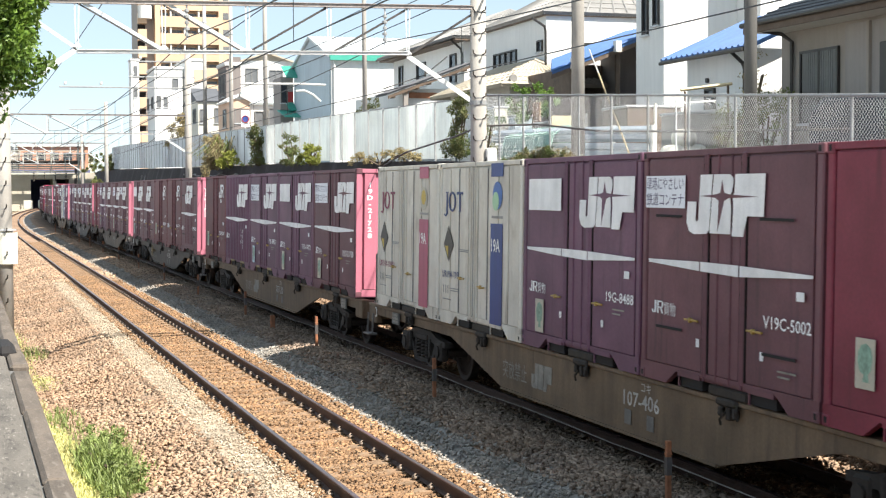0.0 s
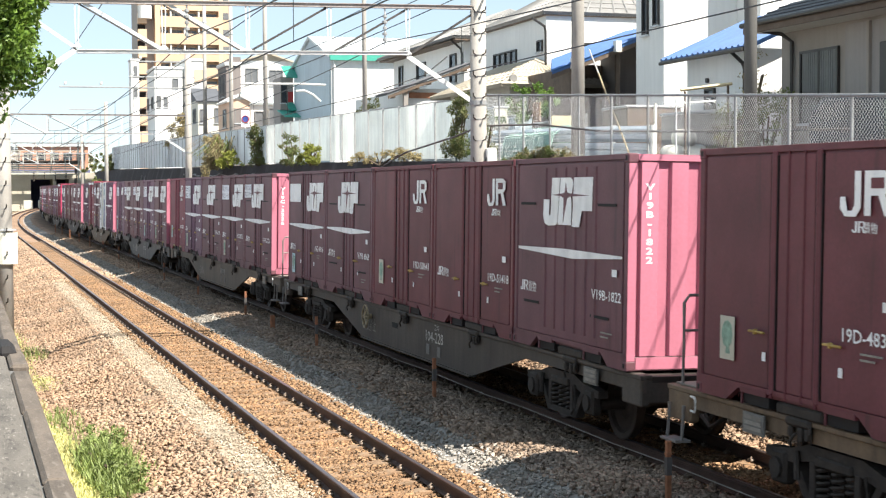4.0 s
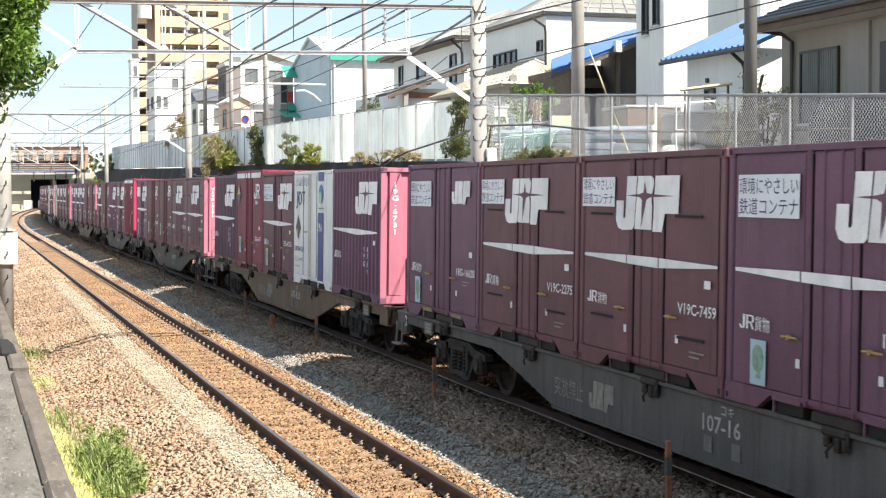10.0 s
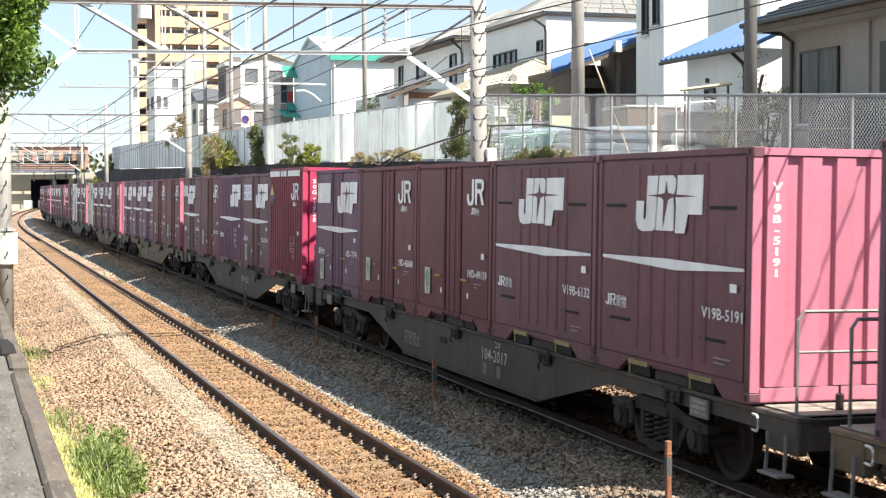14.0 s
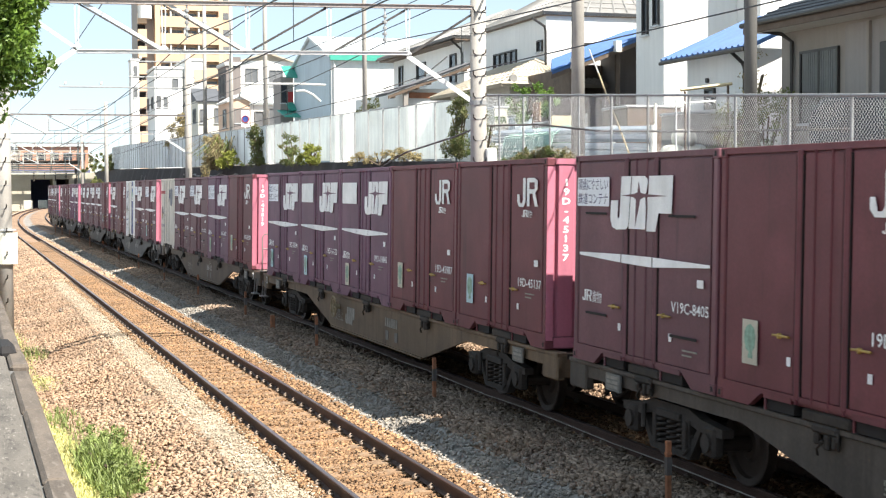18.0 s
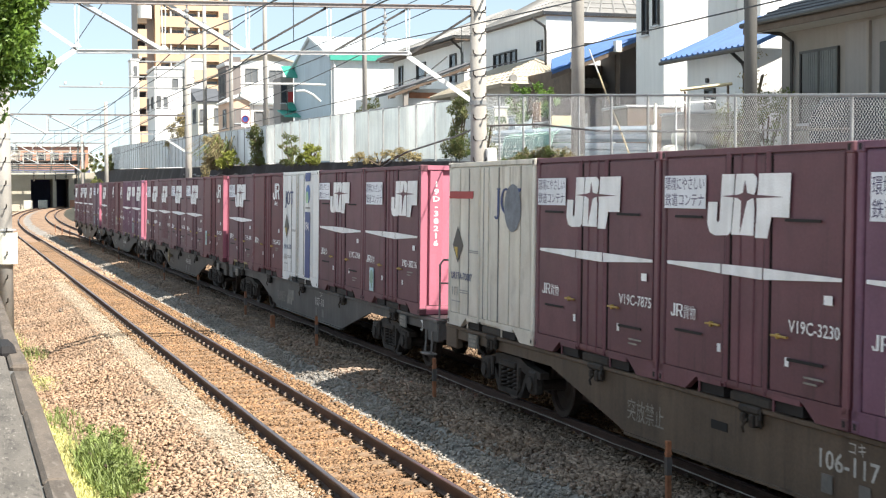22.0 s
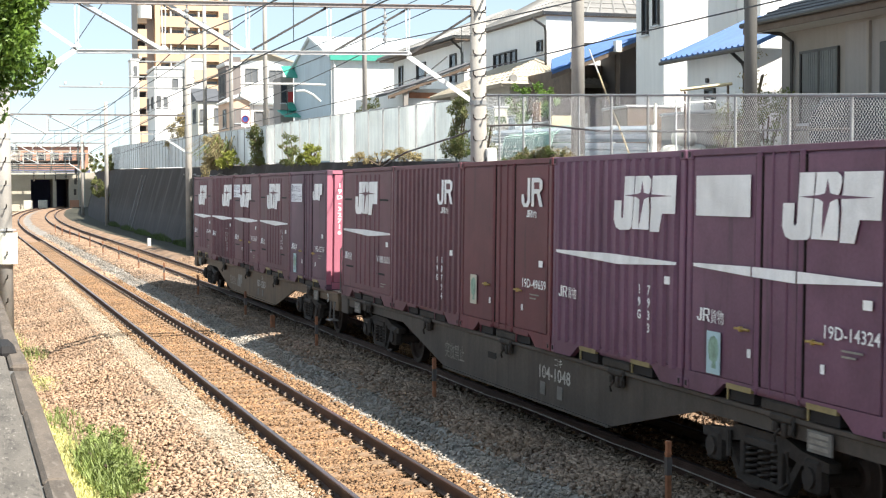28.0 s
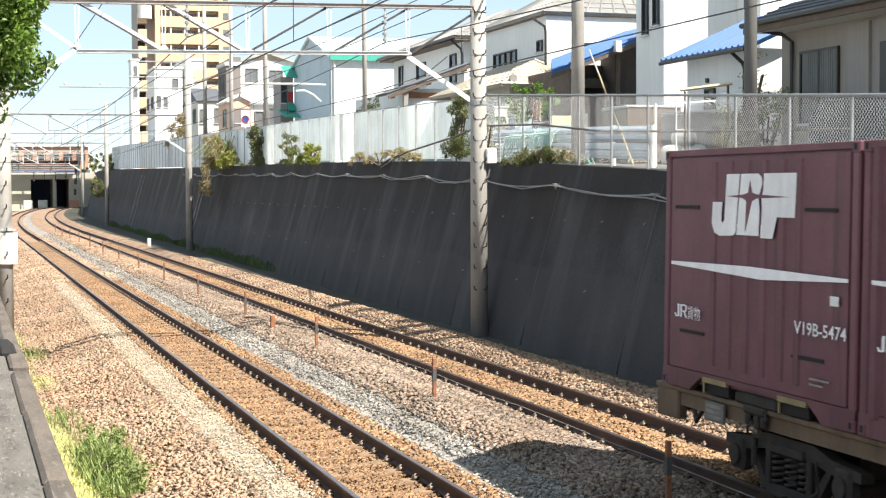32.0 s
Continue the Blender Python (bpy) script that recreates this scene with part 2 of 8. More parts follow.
MAT["red_board"] = mat("weathered_red_brown_board", (0.30, 0.13, 0.07), 0.8, 0, 0.2, 4, 0.2, 30)
MAT["peach"] = mat("peach_render", (0.62, 0.43, 0.31), 0.85, 0, 0.06, 0.8, 0.1, 60, 0.06)
MAT["plaster_brown"] = mat("grey_brown_siding", (0.19, 0.165, 0.155), 0.85, 0, 0.1, 0.8, 0.1, 60, 0.08)
MAT["tower"] = mat("ochre_tower_tile", (0.57, 0.405, 0.275), 0.8, 0, 0.06, 0.2, 0.05, 10)
MAT["tower_shade"] = mat("grey_tower_shade_tone", (0.33, 0.30, 0.28), 0.8, 0, 0.08, 0.2, 0.05, 10)
MAT["tower_white"] = mat("white_tower_tile", (0.62, 0.60, 0.56), 0.8, 0, 0.06, 0.2, 0.05, 10)
MAT["leaf"] = mat("glossy_leaf", (0.075, 0.155, 0.022), 0.5, 0, 0.35, 1.5, 0.1, 20, 0, (0.16, 0.24, 0.035), 0.4)
MAT["shrub"] = mat("shrub_leaf", (0.090, 0.135, 0.035), 0.6, 0, 0.35, 2, 0.1, 20, 0, (0.22, 0.19, 0.08), 0.4)
MAT["grass"] = mat("fresh_grass", (0.130, 0.215, 0.045), 0.7, 0, 0.3, 2.5, 0.1, 20, 0, (0.27, 0.28, 0.08), 0.4)
MAT["bark"] = mat("brown_bark", (0.10, 0.075, 0.05), 0.9, 0, 0.3, 4, 0.5, 20)
MAT["dry_leaf"] = mat("dry_pampas_leaf", (0.30, 0.25, 0.13), 0.8, 0, 0.3, 3, 0.1, 20)
MAT["bridge"] = mat("painted_bridge_steel", (0.42, 0.42, 0.37), 0.7, 0.1, 0.15, 0.5)
MAT["bridge_wall"] = mat("sunlit_abutment_concrete", (0.46, 0.42, 0.34), 0.9, 0, 0.12, 0.3, 0.2, 10)
MAT["orange"] = mat("orange_building_panel", (0.48, 0.24, 0.15), 0.7, 0, 0.1, 0.3)
MAT["car_silver"] = mat("dark_blue_car_paint", (0.035, 0.045, 0.06), 0.25, 0.2, 0.03, 1, 0.0)
MAT["rubber"] = mat("black_rubber", (0.02, 0.02, 0.02), 0.8, 0, 0.1)
MAT["pole_dark"] = mat("dark_weathered_pole", (0.12, 0.118, 0.112), 0.85, 0, 0.14, 1.5, 0.2, 50, 0.1)
MAT["sheet"] = mat("white_weathered_sheet", (0.66, 0.64, 0.55), 0.6, 0, 0.12, 2.0, 0.1, 40, 0.15)
MAT["cable_pale"] = mat("pale_grey_cable", (0.24, 0.235, 0.23), 0.7, 0, 0.1)
MAT["joint"] = mat("pale_joint_filler", (0.075, 0.073, 0.070), 0.9, 0, 0.3, 3)
MAT["block"] = mat("grey_brown_concrete_block", (0.17, 0.15, 0.13), 0.9, 0, 0.2, 2, 0.3, 40, 0.15)
MAT["seam"] = mat("grimy_door_seam", (0.022, 0.014, 0.014), 0.9, 0, 0.2)
MAT["guard"] = mat("pale_blue_guard_rail", (0.50, 0.58, 0.64), 0.5, 0.1, 0.1, 2)
MAT["ply"] = mat("sun_bleached_plywood", (0.58, 0.48, 0.30), 0.8, 0, 0.12, 3)
MAT["net_sheet"] = mat("pale_green_net_sheet", (0.22, 0.50, 0.42), 0.8, 0, 0.15, 3, 0.1, 40, 0, None, 0.35, 0.06, 0.55)
MAT["moss_grass"] = mat("yellow_green_weed", (0.58, 0.56, 0.24), 0.8, 0, 0.3, 2.5, 0.1, 20)
MAT["grass_dark"] = mat("coarse_green_grass", (0.085, 0.125, 0.04), 0.8, 0, 0.3, 2.5, 0.1, 20)
MAT["shrub_yellow"] = mat("yellow_green_leaf", (0.25, 0.27, 0.05), 0.6, 0, 0.3, 2, 0.1, 20)
MAT["net"] = mat("green_netting", (0.27, 0.44, 0.39), 0.8, 0, 0.1, 3)
MAT["cardboard"] = mat("brown_board", (0.24, 0.14, 0.07), 0.8, 0, 0.1, 3)


def let_light_through(m, share):
    """Thin sheet or leaf: part of the light passes to the other side."""
    t = m.node_tree
    b = t.nodes["Principled BSDF"]
    tr = t.nodes.new("ShaderNodeBsdfTranslucent")
    t.links.new(b.inputs["Base Color"].links[0].from_socket, tr.inputs["Color"])
    mx = t.nodes.new("ShaderNodeMixShader")
    mx.inputs[0].default_value = share
    t.links.new(b.outputs[0], mx.inputs[1])
    t.links.new(tr.outputs[0], mx.inputs[2])
    t.links.new(mx.outputs[0], t.nodes["Material Output"].inputs["Surface"])


for key, share in (("panel", 0.45), ("clear_panel", 0.35), ("leaf", 0.35), ("shrub", 0.3), ("weed", 0.35), ("grass", 0.35), ("moss_grass", 0.35), ("shrub_yellow", 0.35), ("dry_leaf", 0.35)):
    let_light_through(MAT[key], share)


# ---- mesh tools ----
class Shape:
    """Collects vertices and faces for one mesh."""

    def __init__(self):
        self.v, self.f = [], []

    def add(self, verts, faces):
        n = len(self.v)
        self.v.extend(verts)
        self.f.extend([tuple(i + n for i in f) for f in faces])
        return self

    def box(self, x0, x1, y0, y1, z0, z1, c=0.0):
        if not c:
            v = [(x, y, z) for z in (z0, z1) for y in (y0, y1) for x in (x0, x1)]
            return self.add(v, [(0, 2, 3, 1), (4, 5, 7, 6), (0, 1, 5, 4), (2, 6, 7, 3), (0, 4, 6, 2), (1, 3, 7, 5)])
        c = min(c, (x1 - x0) * 0.45, (y1 - y0) * 0.45, (z1 - z0) * 0.45)
        bx, by, bz = (x0, x1), (y0, y1), (z0, z1)
        idx, v = {}, []
        for i in (0, 1):
            for j in (0, 1):
                for k in (0, 1):
                    sx, sy, sz = c * (1 - 2 * i), c * (1 - 2 * j), c * (1 - 2 * k)
                    for a, p in enumerate(((bx[i], by[j] + sy, bz[k] + sz), (bx[i] + sx, by[j], bz[k] + sz), (bx[i] + sx, by[j] + sy, bz[k]))):
                        idx[i, j, k, a] = len(v)
                        v.append(p)
        f = []
        for i in (0, 1):
            q = [idx[i, 0, 0, 0], idx[i, 1, 0, 0], idx[i, 1, 1, 0], idx[i, 0, 1, 0]]
            f.append(tuple(q if i else q[::-1]))
            q = [idx[0, i, 0, 1], idx[0, i, 1, 1], idx[1, i, 1, 1], idx[1, i, 0, 1]]
            f.append(tuple(q if i else q[::-1]))
            q = [idx[0, 0, i, 2], idx[1, 0, i, 2], idx[1, 1, i, 2], idx[0, 1, i, 2]]
            f.append(tuple(q if i else q[::-1]))
        for i in (0, 1):
            for j in (0, 1):
                f.append((idx[i, j, 0, 0], idx[i, j, 1, 0], idx[i, j, 1, 1], idx[i, j, 0, 1]))
                f.append((idx[i, 0, j, 0], idx[i, 1, j, 0], idx[i, 1, j, 2], idx[i, 0, j, 2]))
                f.append((idx[0, i, j, 1], idx[1, i, j, 1], idx[1, i, j, 2], idx[0, i, j, 2]))
                for k in (0, 1):
                    f.append((idx[i, j, k, 0], idx[i, j, k, 1], idx[i, j, k, 2]))
        return self.add(v, f)

    def prism(self, poly, axis, a, b):
        """Extrude a 2D outline along an axis from a to b (the other two axes in order)."""
        def put(p, h):
            return (h, p[0], p[1]) if axis == "x" else (p[0], h, p[1]) if axis == "y" else (p[0], p[1], h)
        n = len(poly)
        v = [put(p, a) for p in poly] + [put(p, b) for p in poly]
        f = [tuple(range(n))[::-1], tuple(range(n, 2 * n))] + [(i, (i + 1) % n, n + (i + 1) % n, n + i) for i in range(n)]
        return self.add(v, f)

    def tube(self, pts, r, n=6, r2=None):
        pts = [Vector(p) for p in pts]
        rings = []
        for i, p in enumerate(pts):
            d = (pts[min(i + 1, len(pts) - 1)] - pts[max(i - 1, 0)]).normalized()
            side = d.cross(Vector((0, 0, 1)))
            side = side.normalized() if side.length > 1e-3 else Vector((1, 0, 0))
            up = side.cross(d)
            rr = r if r2 is None else r + (r2 - r) * i / (len(pts) - 1)
            rings.append([p + side * (rr * math.cos(2 * math.pi * k / n)) + up * (rr * math.sin(2 * math.pi * k / n)) for k in range(n)])
        v = [tuple(q) for ring in rings for q in ring]
        f = [(i * n + k, i * n + (k + 1) % n, (i + 1) * n + (k + 1) % n, (i + 1) * n + k) for i in range(len(pts) - 1) for k in range(n)]
        f += [tuple(range(n))[::-1], tuple(range((len(pts) - 1) * n, len(pts) * n))]
        return self.add(v, f)

    def disc(self, cx, cy, cz, r, axis, h, n=20):
        poly = [(math.cos(2 * math.pi * k / n) * r, math.sin(2 * math.pi * k / n) * r) for k in range(n)]
        c = {"x": (cy, cz), "y": (cx, cz), "z": (cx, cy)}[axis]
        a = {"x": cx, "y": cy, "z": cz}[axis]
        return self.prism([(p[0] + c[0], p[1] + c[1]) for p in poly], axis, a, a + h)

    def mesh(self, name, material=None, smooth=False):
        me = bpy.data.meshes.new(name)
        me.from_pydata([tuple(p) for p in self.v], [], self.f)
        bm = bmesh.new()
        bm.from_mesh(me)
        bmesh.ops.recalc_face_normals(bm, faces=bm.faces)
        bm.to_mesh(me)
        bm.free()
        if smooth:
            me.polygons.foreach_set("use_smooth", [len(p.vertices) == 4 for p in me.polygons])
        if material:
            me.materials.append(material)
        return me


MESHES = {}


def cached(key, material, make, smooth=False):
    """One mesh per key and material, shared by alike pieces."""
    k = (key, material.name)
    if k not in MESHES:
        MESHES[k] = make().mesh(str(key if isinstance(key, str) else key[0]), material, smooth)
    return MESHES[k]


def put(name, me, parent=None, loc=(0, 0, 0), label="", rz=0.0):
    ob = new(name, me)
    ob.location = loc
    if rz:
        ob.rotation_euler = (0, 0, rz)
    if parent is not None:
        ob.parent = parent
    if label:
        tagged(ob, label)
    return ob


def part(name, shape, material, parent=None, label="", loc=(0, 0, 0), smooth=False):
    return put(name, shape.mesh(name, material, smooth), parent, loc, label)


def thing(name, label, category, group="", loc=(0, 0, 0), rz=0.0):
    ob = new(name)
    ob.empty_display_size = 0.2
    ob.location = loc
    ob.rotation_euler = (0, 0, rz)
    return tagged(ob, label, category, group)


TEXTS = {}
DRAFT = bpy.data.scenes.new("draft")


def text_mesh(body, size, material, width=None, vertical=False):
    """Flat lettering facing -x, reading towards -y, its lower far corner at the origin."""
    key = (body, size, material.name, width, vertical)
    if key in TEXTS:
        return TEXTS[key]
    sh = Shape()
    pieces = list(body) if vertical else [body]
    y_off = 0.0
    for piece in pieces:
        cu = bpy.data.curves.new("lettering", "FONT")
        cu.body, cu.size, cu.extrude, cu.resolution_u, cu.space_character = piece, size, 0.0, 2, 1.0
        cu.offset = (0.03 if vertical else 0.012) * size if body.isascii() else 0.0
        ob = bpy.data.objects.new("lettering", cu)
        DRAFT.collection.objects.link(ob)
        DRAFT.view_layers[0].update()
        me = ob.evaluated_get(DRAFT.view_layers[0].depsgraph).to_mesh()
        vs = [v.co.copy() for v in me.vertices]
        fs = [tuple(p.vertices) for p in me.polygons]
        ob.to_mesh_clear()
        bpy.data.objects.remove(ob)
        bpy.data.curves.remove(cu)
        if not vs:
            y_off += size
            continue
        x0, x1 = min(v.x for v in vs), max(v.x for v in vs)
        k = (width / (x1 - x0)) if width and not vertical else 1.0
        sh.add([(0.0, -((v.x - x0) * k) if not vertical else -(v.x - (x0 + x1) / 2), v.y - y_off) for v in vs], fs)
        y_off += size * 1.0
    TEXTS[key] = sh.mesh("lettering", material)
    return TEXTS[key]


# ---- the line: straight, then a gentle right-hand curve ----
CURVE_START, CURVE = 114.59, -0.000688
NEAR_TRACK, FAR_TRACK = 4.364, 8.443


def on_line(s, off):
    """Place and heading on the line, s metres along and off metres to its right."""
    u = max(s - CURVE_START, 0.0)
    th = CURVE * u
    x, y = (-(1 - math.cos(th)) / CURVE, CURVE_START + math.sin(th) / CURVE) if u else (0.0, s)
    return x + off * math.cos(th), y + off * math.sin(th), th


def lerp_rows(rows, y):
    for a, b in zip(rows, rows[1:]):
        if y <= b[0]:
            k = max((y - a[0]) / (b[0] - a[0]), 0.0)
            return [p + (q - p) * k for p, q in zip(a[1:], b[1:])]
    return list(rows[-1][1:])


# cross-section of the stone bed: offset, height
BED = [(0.30, -0.62), (0.9, -0.56), (1.9, -0.46), (2.75, -0.22), (3.0, -0.16), (3.25, -0.128), (3.66, -0.128), (3.76, -0.172), (4.97, -0.172), (5.05, -0.14), (5.3, -0.15), (5.6, -0.15), (5.8, -0.09), (6.1, -0.02), (6.4, 0.045), (6.65, 0.05), (7.0, -0.03), (7.4, -0.115), (7.8, -0.168), (9.1, -0.165), (9.4, -0.10), (9.6, -0.02), (9.92, 0.06), (10.4, 0.02), (11.6, -0.05), (13.4, -0.1)]


def bed_z(off):
    return lerp_rows(BED, off)[0]


def grid_sheet(name, rows, material, kind="structure", label="", category="", smooth=True):
    """A sheet from equal rows of points."""
    n = len(rows[0])
    me = bpy.data.meshes.new(name)
    me.from_pydata([p for r in rows for p in r], [], [(i * n + j, i * n + j + 1, (i + 1) * n + j + 1, (i + 1) * n + j) for i in range(len(rows) - 1) for j in range(n - 1)])
    me.materials.append(material)
    if smooth:
        me.polygons.foreach_set("use_smooth", [True] * len(me.polygons))
    ob = new(name, me)
    return tagged(ob, label, category, kind=kind)


# one sheet of ground to the horizon
part_ground = Shape().add([(-2500, -2500, -0.75), (2500, -2500, -0.75), (2500, 2500, -0.75), (-2500, 2500, -0.75)], [(0, 1, 2, 3)])
tagged(part("ground", part_ground, MAT["earth"]), "dry earth reaching to the horizon", "ground", kind="structure")

S_ROWS = [-60 + 4 * i for i in range(15)] + [0.0, 1.0] + [2 + i * 0.5 for i in range(150)] + [77 + i * 2.0 for i in range(115)]
OFFS = [0.3 + 0.15 * i for i in range(88)]
bed_rows = []
for s in S_ROWS:
    row = []
    for o in OFFS:
        x, y, th = on_line(s, o)
        row.append((x, y, bed_z(o) + 0.028 * noise.noise(Vector((x * 1.7, y * 1.7, 0))) - 0.02))
    bed_rows.append(row)
bed = grid_sheet("ballast_bed", bed_rows, MAT["ballast"], "structure", "rust-dusted crushed stone bed under both tracks", "ballast")
# dark bed strip that paints in the wall's shade along its foot
MAT["foot_shade"] = mat("dark_wall_foot_shade", (0.040, 0.035, 0.028), 0.95, 0, 0.3, 1.2, 0.5, 40, 0, (0.035, 0.042, 0.018), 0.3)
for k in ("grit_sand", "grit_grey", "foot_shade"):
    bed.data.materials.append(MAT[k])
for i, p in enumerate(bed.data.polygons):
    o = OFFS[i % (len(OFFS) - 1)] + 0.125 + 0.22 * noise.noise(Vector((0, p.center.y * 0.6, 3)))
    p.material_index = 1 if 2.85 < o < 3.65 else 2 if 5.5 < o < 6.15 else 3 if o > 10.12 else 0


def scatter_stones(name, n, s0, s1, o0, o1, size, material, seed, label, power=1.6, lift=0.0, fuzz=0.0):
    """Loose angular stones lying on the bed, denser towards s0, as one mesh."""
    rng = np.random.default_rng(seed)
    s = s0 + (s1 - s0) * rng.random(n) ** power
    o = o0 + (o1 - o0) * rng.random(n) + fuzz * rng.normal(size=n)
    z = np.interp(o, [b[0] for b in BED], [b[1] for b in BED]) + lift
    r = size * (0.55 + 0.9 * rng.random(n))
    base = np.array([(1, 1, 1), (-1, -1, 1), (-1, 1, -1), (1, -1, -1), (0.2, 1.3, -0.2), (-0.3, -1.2, 0.1)], float)
    tri = np.array([(0, 4, 2), (0, 2, 1), (0, 1, 5), (0, 5, 3), (0, 3, 4), (3, 2, 4), (2, 3, 1), (1, 3, 5)])
    v = base[None] * (0.55 + 0.55 * rng.random((n, 6, 1))) * r[:, None, None] + (rng.random((n, 6, 3)) - 0.5) * r[:, None, None] * 0.5
    a = rng.random(n) * 6.283
    ca, sa = np.cos(a)[:, None], np.sin(a)[:, None]
    x, y = v[..., 0] * ca - v[..., 1] * sa, v[..., 0] * sa + v[..., 1] * ca
    v = np.stack([x + o[:, None], y + s[:, None], v[..., 2] * 0.75 + z[:, None] + r[:, None] * 0.15], -1).reshape(-1, 3)
    f = (tri[None] + (np.arange(n) * 6)[:, None, None]).reshape(-1, 3)
    me = bpy.data.meshes.new(name)
    me.vertices.add(len(v))
    me.vertices.foreach_set("co", v.ravel())
    me.loops.add(f.size)
    me.loops.foreach_set("vertex_index", f.ravel().astype(np.int32))
    me.polygons.add(len(f))
    me.polygons.foreach_set("loop_start", (np.arange(len(f)) * 3).astype(np.int32))
    me.update(calc_edges=True)
    me.materials.append(material)
    return tagged(new(name, me), label, "gravel", kind="stuff")


def stone_material(name, a, b, c):
    """Stone whose shade changes from piece to piece."""
    m = mat(name, a, 0.95, 0, 0.25, 0.5, 0.2, 60, 0, b, 0.35)
    t = m.node_tree
    geo = t.nodes.new("ShaderNodeNewGeometry")
    cr = t.nodes.new("ShaderNodeValToRGB")
    cr.color_ramp.elements[0].color, cr.color_ramp.elements[1].color = (1 - 0.85 * c, 1 - 0.88 * c, 1 - 0.92 * c, 1), (1 + 1.2 * c, 1 + 1.12 * c, 1 + 1.02 * c, 1)
    t.links.new(geo.outputs["Random Per Island"], cr.inputs["Fac"])
    mx = t.nodes.new("ShaderNodeMix")
    mx.data_type, mx.blend_type = "RGBA", "MULTIPLY"
    mx.inputs[0].default_value = 1.0
    bs = t.nodes["Principled BSDF"]
    src = bs.inputs["Base Color"].links[0].from_socket
    t.links.new(src, mx.inputs[6])
    t.links.new(cr.outputs["Color"], mx.inputs[7])
    t.links.new(mx.outputs[2], bs.inputs["Base Color"])
    return m


STONE_TAN = stone_material("tan_ballast_stone", (0.315, 0.232, 0.168), (0.34, 0.212, 0.130), 0.36)
STONE_RUST = stone_material("rust_dusted_ballast_stone", (0.245, 0.157, 0.090), (0.27, 0.150, 0.075), 0.45)
STONE_GREY = stone_material("pale_grey_ballast_stone", (0.27, 0.262, 0.245), (0.27, 0.225, 0.175), 0.30)
# darker version of the tan stone; the train's shade is in its colour
STONE_SHADE = stone_material("brown_grey_shaded_stone", (0.235, 0.190, 0.155), (0.255, 0.178, 0.122), 0.42)
STONE_SAND = stone_material("pale_sandy_grit", (0.40, 0.345, 0.27), (0.36, 0.28, 0.20), 0.25)
scatter_stones("ballast_stones", 46000, 9.0, 60.0, 0.8, 3.02, 0.026, STONE_TAN, 3, "pale tan crushed stones beside the near track", 1.6, 0.0, 0.05)
scatter_stones("ballast_grit", 15000, 9.0, 60.0, 2.82, 3.66, 0.014, STONE_SAND, 8, "pale sandy grit strip beside the near track", 1.6, 0.0, 0.14)
scatter_stones("ballast_stones", 5000, 9.0, 60.0, 3.52, 3.77, 0.022, STONE_RUST, 9, "rust-dusted stones along the near rail")
scatter_stones("ballast_stones", 26000, 9.0, 60.0, 3.75, 4.98, 0.021, STONE_RUST, 4, "rust-dusted stones between the near rails", 1.6, -0.003)
scatter_stones("ballast_stones", 8000, 9.0, 60.0, 5.0, 5.5, 0.025, STONE_RUST, 10, "rust-dusted stones along the near rail")
scatter_stones("ballast_stones", 9000, 9.0, 75.0, 5.6, 6.05, 0.020, STONE_GREY, 5, "pale grey fresh stones between the two tracks", 1.6, 0.0, 0.13)
scatter_stones("ballast_stones", 30000, 9.0, 60.0, 6.05, 7.8, 0.027, STONE_SHADE, 11, "tan stones heaped between the two tracks, darkened for train shade")
scatter_stones("ballast_stones", 22000, 11.0, 60.0, 7.8, 9.2, 0.024, STONE_RUST, 6, "rust-dusted stones between the far rails", 1.6, -0.003)
scatter_stones("ballast_stones", 22000, 12.0, 70.0, 9.2, 10.02, 0.028, STONE_TAN, 7, "pale tan crushed stones along the wall foot")

scatter_stones("ballast_stones", 30000, 56.0, 113.0, 0.9, 3.75, 0.042, STONE_TAN, 14, "pale tan crushed stones far along the near track", 1.0)
scatter_stones("ballast_stones", 4000, 56.0, 113.0, 5.0, 5.5, 0.038, STONE_TAN, 15, "tan crushed stones far between the tracks", 1.0, 0.0, 0.05)
scatter_stones("ballast_stones", 15000, 56.0, 113.0, 6.1, 7.75, 0.040, STONE_TAN, 16, "tan crushed stones far between the tracks", 1.0, 0.0, 0.05)
scatter_stones("ballast_stones", 4500, 60.0, 113.0, 5.6, 6.05, 0.036, STONE_GREY, 17, "pale grey stones far between the tracks", 1.0, 0.0, 0.13)

# ---- tracks ----
RAIL_PROFILE = [(-0.0625, -0.153), (0.0625, -0.153), (0.0625, -0.143), (0.012, -0.125), (0.009, -0.048), (0.0325, -0.036), (0.0325, -0.006), (0.024, 0.0), (-0.024, 0.0), (-0.0325, -0.006), (-0.0325, -0.036), (-0.009, -0.048), (-0.012, -0.125), (-0.0625, -0.143)]
RAIL_S = [-60.0, 3.0, 40.0, 80.0, CURVE_START] + [CURVE_START + 4 * i for i in range(1, 55)]


def sleeper_shape():
    sh = Shape()
    poly = [(-1.03, -0.05), (1.03, -0.05), (1.0, 0.0), (0.35, 0.0), (0.28, -0.018), (-0.28, -0.018), (-0.35, 0.0), (-1.0, 0.0)]
    return sh.prism(poly, "y", -0.12, 0.12)


